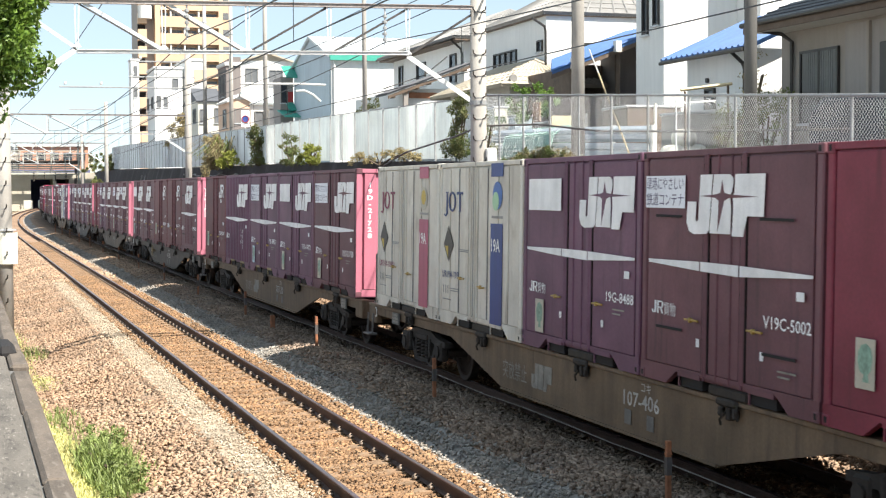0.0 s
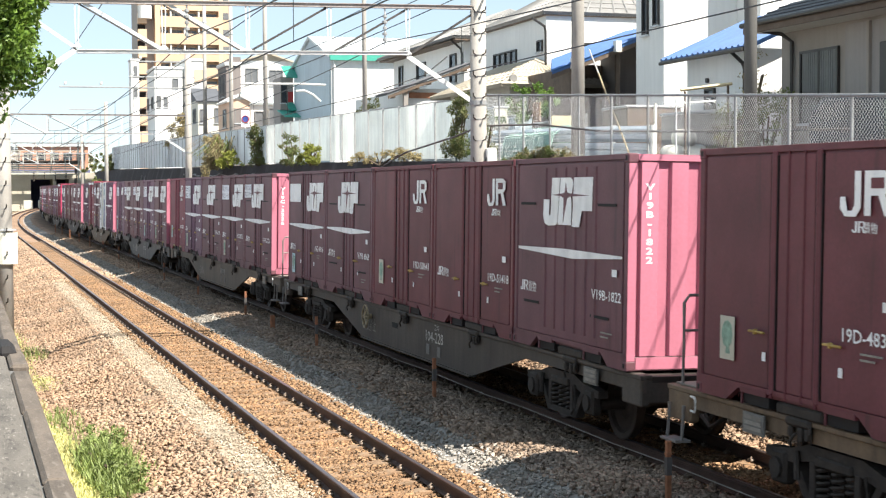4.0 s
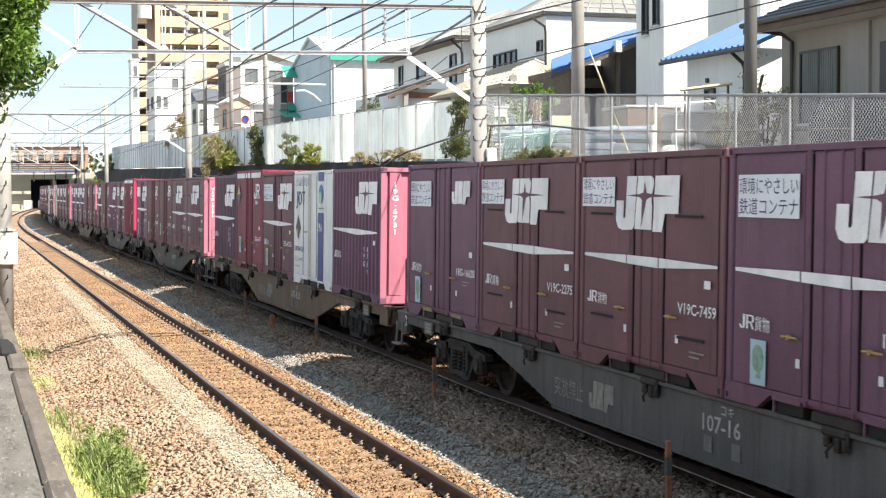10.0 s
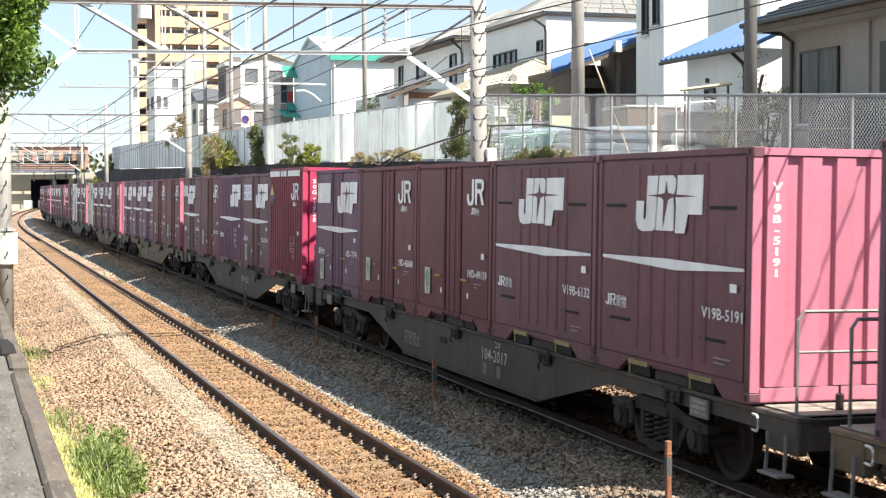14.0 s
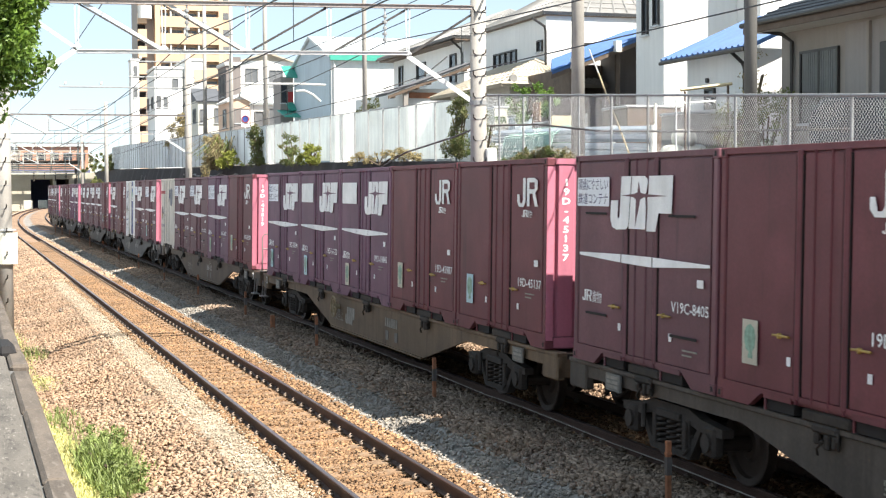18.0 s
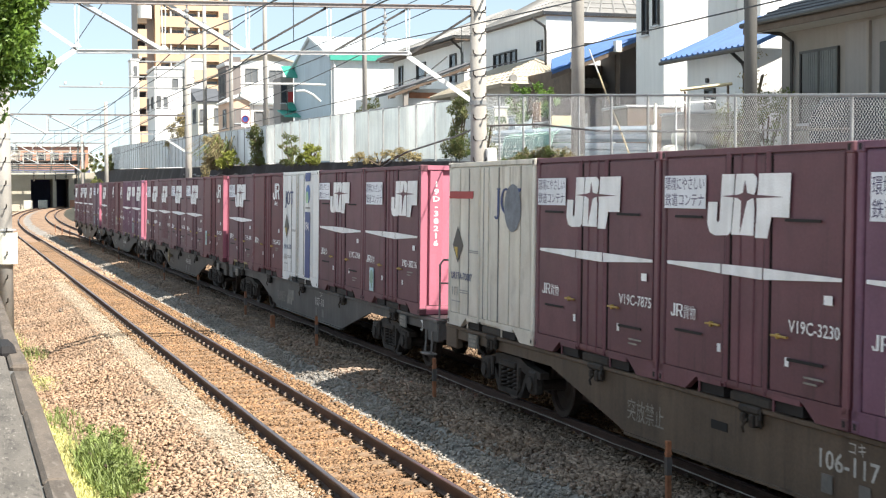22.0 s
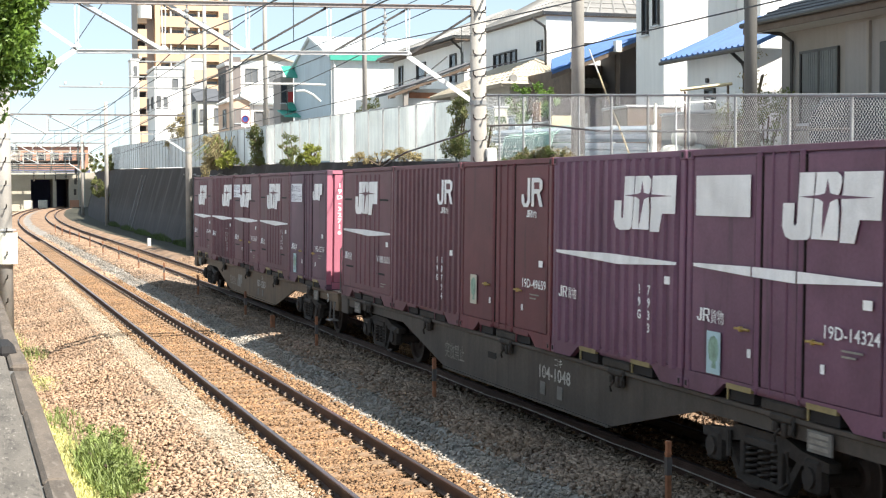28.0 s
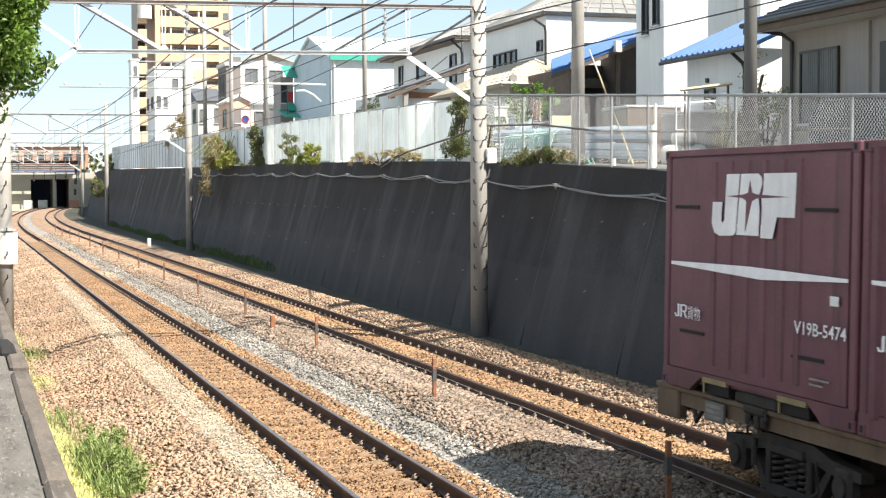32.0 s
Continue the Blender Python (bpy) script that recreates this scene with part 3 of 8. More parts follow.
def build_track(label, off, s_first):
    t = thing("railway_track", label, "railway track", "railway tracks")
    for side in (-1, 1):
        sh = Shape()
        n = len(RAIL_PROFILE)
        for s in RAIL_S:
            x, y, th = on_line(s, off + side * 0.566)
            sh.v.extend([(x + p[0] * math.cos(th), y + p[0] * math.sin(th), p[1]) for p in RAIL_PROFILE])
        for i in range(len(RAIL_S) - 1):
            for k in range(n):
                sh.f.append((i * n + k, i * n + (k + 1) % n, (i + 1) * n + (k + 1) % n, (i + 1) * n + k))
        ob = part("rail", sh, MAT["rail"], t, "rust-brown steel rail with a polished head")
        ob.data.materials.append(MAT["rail_top"])
        for p in ob.data.polygons:
            if p.normal.z > 0.9 and p.center.z > -0.004:
                p.material_index = 1
    s = s_first
    clips = Shape()
    me = cached("sleeper", MAT["sleeper"], sleeper_shape)
    while s < 100:
        x, y, th = on_line(s, off)
        put("sleeper", me, t, (x, y, -0.150 + 0.006 * noise.noise(Vector((s * 3, off, 0)))), rz=th)
        for side in (-1, 1):
            for q in (-0.085, 0.085):
                cx = x + side * 0.566 + q
                clips.box(cx - 0.035, cx + 0.035, y - 0.045, y + 0.045, -0.145, -0.105, 0.012)
                clips.tube([(cx - 0.03, y - 0.03, -0.105), (cx, y, -0.085), (cx + 0.03, y + 0.03, -0.105)], 0.012, 5)
        s += 0.6
    tagged(part("rail_fastening", clips, MAT["clip"], t), kind="stuff")
    return t


build_track("near railway track with rust-dusted sleepers in pale ballast", NEAR_TRACK, -16.0)
build_track("far railway track along the retaining wall", FAR_TRACK, -15.7)

# ---- retaining wall and upper terrace ----
WALL = [(4, 9.4, 2.5), (17.5, 9.65, 3.1), (24, 9.8, 3.45), (30, 9.95, 3.66), (38, 10.15, 3.85), (47, 10.4, 4.0), (56, 10.63, 4.12), (66, 10.91, 4.22), (97, 11.25, 4.5), (140, 12.0, 5.0), (158, 12.66, 5.2), (200, 14.68, 5.6), (285, 21.2, 6.5)]
BATTER = 0.28
WALL = [(y, x + 0.17 * z, z) for y, x, z in WALL]
wall_rows = []
for i in range(174):
    y = -60 + 2 * i
    xb, zt = lerp_rows(WALL, min(y, 285))
    wall_rows.append([(xb - 0.15, y, -0.7), (xb, y, -0.1)] + [(xb + BATTER * zt * k / 6, y, zt * k / 6 - 0.02 * (k == 6)) for k in range(1, 7)] + [(xb + BATTER * zt + 0.40, y, zt - 0.02), (xb + BATTER * zt + 0.45, y, zt - 0.8)])


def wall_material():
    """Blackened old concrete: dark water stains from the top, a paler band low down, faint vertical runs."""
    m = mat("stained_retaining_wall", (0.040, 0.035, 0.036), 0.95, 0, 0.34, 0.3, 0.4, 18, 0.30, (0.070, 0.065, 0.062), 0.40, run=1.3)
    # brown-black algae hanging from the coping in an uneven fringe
    t = m.node_tree
    bs = t.nodes["Principled BSDF"]
    src = bs.inputs["Base Color"].links[0].from_socket
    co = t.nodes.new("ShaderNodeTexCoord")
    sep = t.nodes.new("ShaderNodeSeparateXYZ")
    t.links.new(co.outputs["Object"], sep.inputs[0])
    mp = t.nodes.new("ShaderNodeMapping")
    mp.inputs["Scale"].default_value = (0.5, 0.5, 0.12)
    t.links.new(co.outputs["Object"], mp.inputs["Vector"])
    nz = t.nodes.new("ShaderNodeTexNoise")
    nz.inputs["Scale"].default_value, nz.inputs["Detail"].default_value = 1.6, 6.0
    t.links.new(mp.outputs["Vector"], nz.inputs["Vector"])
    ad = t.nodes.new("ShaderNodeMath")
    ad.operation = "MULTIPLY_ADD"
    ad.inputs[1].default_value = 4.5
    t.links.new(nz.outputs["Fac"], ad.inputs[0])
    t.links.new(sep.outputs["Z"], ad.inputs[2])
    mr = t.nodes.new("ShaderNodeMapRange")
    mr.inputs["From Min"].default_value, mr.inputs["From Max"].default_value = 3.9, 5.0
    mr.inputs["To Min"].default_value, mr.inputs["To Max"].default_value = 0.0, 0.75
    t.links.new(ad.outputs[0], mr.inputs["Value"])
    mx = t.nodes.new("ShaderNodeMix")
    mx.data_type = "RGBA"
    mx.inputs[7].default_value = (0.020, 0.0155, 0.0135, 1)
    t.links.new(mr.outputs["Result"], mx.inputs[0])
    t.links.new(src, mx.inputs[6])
    # greyer band with pale lime runs below an uneven line
    ad2 = t.nodes.new("ShaderNodeMath")
    ad2.operation = "MULTIPLY_ADD"
    ad2.inputs[1].default_value = 0.5
    t.links.new(nz.outputs["Fac"], ad2.inputs[0])
    t.links.new(sep.outputs["Z"], ad2.inputs[2])
    low = t.nodes.new("ShaderNodeMapRange")
    low.inputs["From Min"].default_value, low.inputs["From Max"].default_value = 1.84, 1.78
    low.inputs["To Min"].default_value, low.inputs["To Max"].default_value = 0.0, 0.42
    t.links.new(ad2.outputs[0], low.inputs["Value"])
    mx2 = t.nodes.new("ShaderNodeMix")
    mx2.data_type = "RGBA"
    mx2.inputs[7].default_value = (0.058, 0.056, 0.059, 1)
    t.links.new(low.outputs["Result"], mx2.inputs[0])
    t.links.new(mx.outputs[2], mx2.inputs[6])
    mp2 = t.nodes.new("ShaderNodeMapping")
    mp2.inputs["Scale"].default_value = (0.0, 0.75, 0.10)
    t.links.new(co.outputs["Object"], mp2.inputs["Vector"])
    nz2 = t.nodes.new("ShaderNodeTexNoise")
    nz2.inputs["Scale"].default_value, nz2.inputs["Detail"].default_value = 1.0, 7.0
    t.links.new(mp2.outputs["Vector"], nz2.inputs["Vector"])
    run = t.nodes.new("ShaderNodeMapRange")
    run.inputs["From Min"].default_value, run.inputs["From Max"].default_value = 0.53, 0.74
    run.inputs["To Min"].default_value, run.inputs["To Max"].default_value = 0.0, 0.5
    t.links.new(nz2.outputs["Fac"], run.inputs["Value"])
    mx3 = t.nodes.new("ShaderNodeMix")
    mx3.data_type = "RGBA"
    mx3.inputs[7].default_value = (0.13, 0.127, 0.12, 1)
    t.links.new(run.outputs["Result"], mx3.inputs[0])
    t.links.new(mx2.outputs[2], mx3.inputs[6])
    t.links.new(mx3.outputs[2], bs.inputs["Base Color"])
    return m


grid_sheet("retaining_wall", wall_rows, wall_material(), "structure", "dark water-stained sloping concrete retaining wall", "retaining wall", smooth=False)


def wall_top(y):
    xb, zt = lerp_rows(WALL, y)
    return xb + BATTER * zt, zt


terrace_rows = []
for i in range(129):
    y = -60 + 3.2 * i
    xt, zt = wall_top(max(4, min(y, 285)))
    terrace_rows.append([(xt + 0.38, y, zt - 0.06), (xt + 0.9, y, zt - 0.05), (xt + 30, y, zt - 0.05), (xt + 300, y, zt + 0.5)])
grid_sheet("terrace", terrace_rows, MAT["street"], "structure", "pale worn asphalt street on the terrace above the wall", "street")

# ---- left side: street level, parapet ----
# unseen ground, kept pale so that it throws sunlight onto the train
sh = Shape()
sh.box(-60, 0.02, -60, 330, -0.7, 1.55)
tagged(part("pavement", sh, MAT["bounce_ground"]), "unseen path behind the parapet, made pale to bounce sunlight", "path", kind="structure")


# ---- containers ----
CL, CW, CH = 3.72, 2.45, 2.5
HX, HY = CW / 2, CL / 2
FACE = -HX - 0.004


def uy(u):
    """Along the side as read from the near platform: 0 at the trailing end, 1 at the leading end."""
    return HY - u * CL


def side_plate(sh, u0, u1, z0, z1, x=FACE, d=0.004):
    return sh.box(x - d, x, uy(u1), uy(u0), z0, z1)


def side_poly(sh, pts, x=FACE, d=0.004):
    return sh.prism([(uy(u), z) for u, z in pts], "x", x - d, x)


def emblem_block(i, u0, u1, z0=1.62, z1=2.235):
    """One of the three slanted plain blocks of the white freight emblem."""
    def m(p):
        return [(u0 + (u1 - u0) * a, z0 + (z1 - z0) * b) for a, b in p]
    blocks = (
        [(0.19, 1), (0.35, 1), (0.310, 0.08), (0.275, 0.015), (0.11, 0.0), (0.04, 0.05), (0.005, 0.20), (0.015, 0.55), (0.135, 0.55), (0.128, 0.24), (0.145, 0.21), (0.165, 0.25)],
        [(0.368, 1), (0.57, 1), (0.612, 0.94), (0.618, 0.86), (0.60, 0.72), (0.575, 0.645), (0.592, 0.45), (0.585, 0.03), (0.318, 0.03)],
        [(0.640, 1), (1.0, 1), (0.985, 0.33), (0.79, 0.33), (0.745, 0.0), (0.605, 0.0), (0.622, 0.45), (0.612, 0.62), (0.632, 0.72)])
    return side_poly(Shape(), m(blocks[i]))


def emblem_slit(u0, u1):
    k = u1 - u0
    star = [(0.19, 0.645), (0.40, 0.672), (0.455, 0.70), (0.478, 0.90), (0.505, 0.70), (0.56, 0.675), (0.93, 0.638), (0.56, 0.612), (0.505, 0.57), (0.425, 0.06), (0.435, 0.57), (0.39, 0.616)]
    return side_poly(Shape(), [(u0 + a * k, 1.62 + 0.615 * b) for a, b in star], FACE - 0.004, 0.002)


def small_emblem():
    sh = Shape()
    for pts in ([(0.715, 2.02), (0.735, 2.02), (0.745, 1.90), (0.765, 1.90), (0.775, 1.95), (0.775, 2.24), (0.800, 2.24), (0.800, 1.92), (0.780, 1.85), (0.735, 1.85), (0.715, 1.92)],
                [(0.815, 2.24), (0.890, 2.24), (0.920, 2.20), (0.920, 2.09), (0.895, 2.04), (0.925, 1.86), (0.895, 1.86), (0.870, 2.03), (0.840, 2.03), (0.840, 1.86), (0.815, 1.86)]):
        side_poly(sh, pts)
    return sh


def small_hole():
    return side_plate(Shape(), 0.842, 0.892, 2.09, 2.18, FACE - 0.004)


def owner_bars(u0, z0, k=1.0):
    """The owner's mark as plain bars."""
    sh = Shape()
    strokes = [[(0.0, 0.035), (0.008, 0.035), (0.011, 0.016), (0.018, 0.016), (0.019, 0.13), (0.029, 0.13), (0.028, 0.01), (0.022, 0.0), (0.006, 0.0)],
               [(0.035, 0.0), (0.035, 0.13), (0.044, 0.13), (0.044, 0.0)], [(0.044, 0.115), (0.044, 0.13), (0.064, 0.13), (0.064, 0.115)],
               [(0.064, 0.06), (0.064, 0.128), (0.072, 0.12), (0.072, 0.068)], [(0.044, 0.055), (0.044, 0.069), (0.066, 0.069), (0.062, 0.055)], [(0.054, 0.055), (0.063, 0.055), (0.074, 0.0), (0.064, 0.0)]]
    for pts in strokes:
        side_poly(sh, [(u0 + a * k, z0 + b * k) for a, b in pts])
    return sh


def stripe_shape(doors):
    """Tapering stripe, broken where it crosses the door posts."""
    sh = Shape()
    if not doors:
        return side_poly(sh, [(0.055, 1.325), (0.5, 1.340), (0.97, 1.312), (0.97, 1.282), (0.57, 1.224), (0.055, 1.290)])
    side_poly(sh, [(0.055, 1.325), (0.377, 1.340), (0.377, 1.244), (0.055, 1.290)])
    side_poly(sh, [(0.385, 1.340), (0.60, 1.338), (0.60, 1.225), (0.385, 1.243)])
    return side_poly(sh, [(0.608, 1.337), (0.97, 1.312), (0.97, 1.282), (0.608, 1.227)])


def shell_shape(h):
    sh = Shape()
    sh.box(-1.175, 1.175, -1.80, 1.80, 0.10, h - 0.03, 0.01)
    return sh


def top_rail(h):
    return Shape().box(-0.035, 0.035, -HY, HY, h - 0.07, h - 0.005, 0.004)


def bottom_rail():
    """Side rail with cut-away foot, open where forks and clamps enter."""
    sh = Shape()
    poly = [(0.0, 0.0), (0.17, 0.0), (0.235, 0.145), (0.80, 0.145), (0.86, 0.0), (1.0, 0.0), (1.0, 0.195), (0.0, 0.195)]
    return sh.prism([(uy(u), z) for u, z in poly], "x", -0.035, 0.035)


def end_rail(z0, z1):
    return Shape().box(-HX + 0.07, HX - 0.07, -0.035, 0.035, z0, z1, 0.01)


def pocket_shape(u0, u1):
    sh = Shape()
    return sh.box(-HX + 0.03, -HX + 0.25, uy(u1), uy(u0), 0.004, 0.128)


def pocket_frame(u0, u1):
    sh = Shape()
    sh.box(-HX - 0.006, -HX + 0.03, uy(u1), uy(u0), 0.112, 0.165)
    return sh.box(-HX + 0.004, -HX + 0.02, uy(u0) - 0.025, uy(u0), -0.0, 0.108)


def corner_post(h):
    return Shape().box(-0.055, 0.055, -0.055, 0.055, 0.11, h - 0.09, 0.015)


def casting():
    sh = Shape()
    sh.box(-0.062, 0.062, -0.062, 0.062, 0.0, 0.11, 0.012)
    return sh


def door_panel(u0, u1, h):
    """A flush panel with a shallow raised border."""
    sh = Shape()
    sh.box(-HX + 0.020, -HX + 0.055, uy(u1), uy(u0), 0.19, h - 0.08)
    sh.box(-HX + 0.004, -HX + 0.020, uy(u1) + 0.012, uy(u0) - 0.012, 0.20, h - 0.09, 0.008)
    return sh


def lock_post(h):
    sh = Shape()
    sh.box(-HX - 0.012, -HX + 0.02, -0.045, 0.045, 0.16, h - 0.05, 0.012)
    sh.tube([(-HX - 0.002, 0.0, 0.12), (-HX - 0.002, 0.0, h - 0.06)], 0.017, 6)
    return sh


def ribs_shape(h, us, z0, z1, w=0.075, depth=0.03):
    """Pressed vertical ribs with sloped flanks."""
    sh = Shape()
    for u in us:
        y = uy(u)
        sh.prism([(-HX + 0.018, y - w / 2), (-HX - depth + 0.018, y - w / 4), (-HX - depth + 0.018, y + w / 4), (-HX + 0.018, y + w / 2)], "z", z0, z1)
    return sh


def end_panel(h):
    sh = Shape()
    sh.box(-HX + 0.06, HX - 0.06, -HY + 0.055, -HY + 0.09, 0.16, h - 0.085)
    return sh


def handle_shape():
    sh = Shape().tube([(-HX - 0.032, -0.17, 0.0), (-HX - 0.036, 0.03, 0.004), (-HX - 0.030, 0.12, 0.0)], 0.013, 6)
    return sh.box(-HX - 0.052, -HX - 0.01, -0.02, 0.015, -0.026, 0.026, 0.008)


def rod_shape(h):
    return Shape().tube([(0, 0, 0.14), (0, 0, h - 0.06)], 0.016, 6)


def build_container(style, colour, number="", sign="", stick="", tall=False, ends="", emblem="F", yellow=False, upright=False, name="freight_container"):
    """style: d doors, v part ribbed, c corrugated, w white reefer with blue stripe, p white with rose stripe, g white with globe."""
    h = 2.6 if tall else CH
    paint = MAT[colour]
    words = {"brown": "weathered red-brown", "maroon": "dark maroon", "crimson": "glossy crimson", "purple": "faded purple", "dusk": "dusky purple-grey", "white": "grubby white", "snow": "clean white"}[colour]
    look_words = {"d": "with side doors and white emblem", "v": "with pressed centre ribs and white emblem", "c": "with corrugated side", "w": "with blue stripe and dark diamond", "p": "with rose stripe and dark diamond", "g": "with round blue globe mark"}[style]
    c = thing(name, words + " steel freight container " + look_words, "container", "containers on the train")
    key = (style, tall)
    put("shell", cached(("shell", h), paint, lambda: shell_shape(h)), c)
    for sx in (-1, 1):
        put("top_rail", cached(("trail", h), paint, lambda: top_rail(h)), c, (sx * (HX - 0.035), 0, 0))
        put("bottom_rail", cached("brail", paint, bottom_rail), c, (sx * (HX - 0.035), 0, 0))
        put("end_rail", cached(("erail", h), paint, lambda: end_rail(h - 0.085, h - 0.006)), c, (0, sx * (HY - 0.035), 0))
        put("end_rail", cached("erail0", paint, lambda: end_rail(0.0, 0.16)), c, (0, sx * (HY - 0.035), 0))
    for sx in (-1, 1):
        for sy in (-1, 1):
            p = (sx * (HX - 0.055), sy * (HY - 0.055), 0)
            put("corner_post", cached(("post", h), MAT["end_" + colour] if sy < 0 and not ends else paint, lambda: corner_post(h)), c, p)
            put("corner_casting", cached("casting", paint, casting), c, p)
            put("corner_casting", cached("casting", paint, casting), c, (p[0], p[1], h - 0.11))
            if sx < 0:
                put("casting_hole", cached("chole", MAT["dark"], lambda: Shape().box(-0.064, -0.060, -0.022, 0.022, 0.03, 0.085)), c, p)
                put("casting_hole", cached("chole", MAT["dark"], lambda: Shape().box(-0.064, -0.060, -0.022, 0.022, 0.03, 0.085)), c, (p[0], p[1], h - 0.11))
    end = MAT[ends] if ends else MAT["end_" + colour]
    put("end_wall", cached(("end", h), end, lambda: end_panel(h)), c, label="ribbed end wall coloured as sunlit")
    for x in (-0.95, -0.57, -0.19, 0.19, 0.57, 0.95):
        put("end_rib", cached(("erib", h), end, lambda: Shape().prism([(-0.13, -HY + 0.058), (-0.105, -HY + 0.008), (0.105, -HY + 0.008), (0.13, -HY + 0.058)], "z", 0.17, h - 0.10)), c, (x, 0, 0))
    # thin added plates carry the sunlit end colour over posts and sills
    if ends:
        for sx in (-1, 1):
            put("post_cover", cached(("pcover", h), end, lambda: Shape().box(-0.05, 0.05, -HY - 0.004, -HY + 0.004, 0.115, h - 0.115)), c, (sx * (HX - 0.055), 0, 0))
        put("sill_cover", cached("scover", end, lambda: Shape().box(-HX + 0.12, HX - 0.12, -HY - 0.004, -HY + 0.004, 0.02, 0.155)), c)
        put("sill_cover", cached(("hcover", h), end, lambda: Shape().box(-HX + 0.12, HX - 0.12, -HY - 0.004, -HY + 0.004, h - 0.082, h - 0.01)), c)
    for a, b in ((0.25, 0.385), (0.655, 0.79)):
        put("fork_pocket", cached(("pocket", a), MAT["dark"], lambda: pocket_shape(a, b)), c)
        put("pocket_frame", cached(("pframe", a), MAT["yellow"] if yellow else paint, lambda: pocket_frame(a, b)), c)
    if style in "d":
        for a, b in ((0.035, 0.39), (0.425, 0.60), (0.635, 0.965)):
            put("door_panel", cached(("panel", a, h), paint, lambda: door_panel(a, b, h)), c)
        for u in (0.407, 0.617):
            put("lock_post", cached(("lock", h), paint, lambda: lock_post(h)), c, (0, uy(u), 0))
        for u in (0.393, 0.421, 0.603, 0.631):
            put("door_seam", cached(("seam", h), MAT["seam"], lambda: Shape().box(-HX - 0.002, -HX + 0.02, -0.006, 0.006, 0.20, h - 0.10)), c, (0, uy(u), 0))
        for u in (0.475, 0.55):
            put("lock_rod", cached(("rod", h), paint, lambda: rod_shape(h)), c, (-HX + 0.006, uy(u), 0))
        if number.startswith("V"):
            for u, z in ((0.10, 1.80), (0.71, 1.80), (0.11, 0.60), (0.73, 0.52)):
                put("vent_slot", cached("vslot", MAT["dark"], lambda: Shape().box(FACE - 0.016, FACE - 0.010, -0.62, 0.0, -0.014, 0.014)), c, (0, uy(u), z))
        for u, z in ((0.335, 0.725), (0.69, 0.72)):
            put("door_handle", cached("dhandle", MAT["handle"], handle_shape), c, (0, uy(u), z), "worn yellow door handle")
            put("tag_plate", cached("tagp", MAT["mark"], lambda: Shape().box(FACE - 0.004, FACE, -0.034, 0.034, 0, 0.085)), c, (0, uy(u + 0.035), z - 0.27))
    elif style == "v":
        put("side_ribs", cached(("vribs", h), paint, lambda: ribs_shape(h, [0.30, 0.39, 0.48, 0.57, 0.66, 0.74], 0.30, h - 0.14, 0.17, 0.030)), c)
        put("side_panel", cached(("vpanel", h), paint, lambda: door_panel(0.035, 0.965, h)), c)
        for u, z in ((0.07, 1.90), (0.77, 1.90), (0.11, 0.60), (0.72, 0.56)):
            put("vent_slot", cached("vslot2", MAT["dark"], lambda: Shape().box(FACE - 0.006, FACE, -0.54, 0.0, -0.017, 0.017)), c, (0, uy(u), z))
    elif style == "c":
        put("side_ribs", cached(("cribs", h), paint, lambda: ribs_shape(h, [0.06 + 0.0677 * i for i in range(14)], 0.17, h - 0.07, 0.17, 0.045)), c)
        put("side_panel", cached(("vpanel", h), paint, lambda: door_panel(0.035, 0.965, h)), c)
    else:
        for i in range(8):
            a = 0.03 + i * 0.118
            put("side_panel", cached(("wpanel", i), paint, lambda: door_panel(a, a + 0.114, h)), c)
        if style in "wp" and colour == "white":
            for u, z in ((0.31, 0.74), (0.56, 0.66)):
                put("door_handle", cached("dhandle", MAT["handle"], handle_shape), c, (0, uy(u), z), "worn yellow door handle")
        for u in (0.262, 0.445, 0.615):
            put("door_seam", cached(("wseam", h), MAT["print_grey"], lambda: Shape().box(-HX - 0.004, -HX + 0.02, -0.007, 0.007, 0.20, h - 0.10)), c, (0, uy(u), 0))
        for u in (0.42, 0.47) if style != "g" else (0.40,):
            put("lock_rod", cached(("rod", h), MAT["white"], lambda: rod_shape(h)), c, (-HX - 0.002, uy(u), 0))
    # markings
    lift = {"v": -0.012, "c": -0.026, "d": -0.011}.get(style, 0.0)
    if style in "dvc":
        if emblem == "F":
            eu = (0.295, 0.735) if number.startswith("V") else (0.53, 0.965)
            for i in range(3):
                put("emblem_block", cached(("emblem", i, eu), MAT["mark"], lambda: emblem_block(i, *eu)), c, (lift, 0, 0), "white slanted emblem block")
            put("emblem_slit", cached(("slit", eu), paint, lambda: emblem_slit(*eu)), c, (lift, 0, 0))
            put("stripe", cached(("stripe", style == "d"), MAT["mark"], lambda: stripe_shape(style == "d")), c, (lift, 0, 0), "white tapering stripe")
        elif emblem == "S":
            for i in range(3):
                put("emblem_block", cached(("emblem_small", i), MAT["mark"], lambda: emblem_block(i, 0.66, 0.90, 1.86, 2.215)), c, (lift, 0, 0), "small white slanted emblem block")
        elif emblem == "R":
            put("emblem", cached("semblem", MAT["mark"], small_emblem), c, (lift, 0, 0), "small white block emblem")
            put("emblem_hole", cached("shole", paint, small_hole), c, (lift, 0, 0))
            put("owner_mark", cached("ownerR", MAT["mark"], lambda: owner_bars(0.765, 1.715, 0.75)), c, (lift, 0, 0))
            put("freight_word", text_mesh("貨物", 0.105, MAT["mark"], 0.19), c, (FACE - 0.004 + lift, uy(0.817), 1.718))
        if emblem in "FS" or style == "d" and not stick:
            put("owner_mark", cached("ownerF", MAT["mark"], lambda: owner_bars(0.080, 0.74, 1.05)), c, (lift, 0, 0))
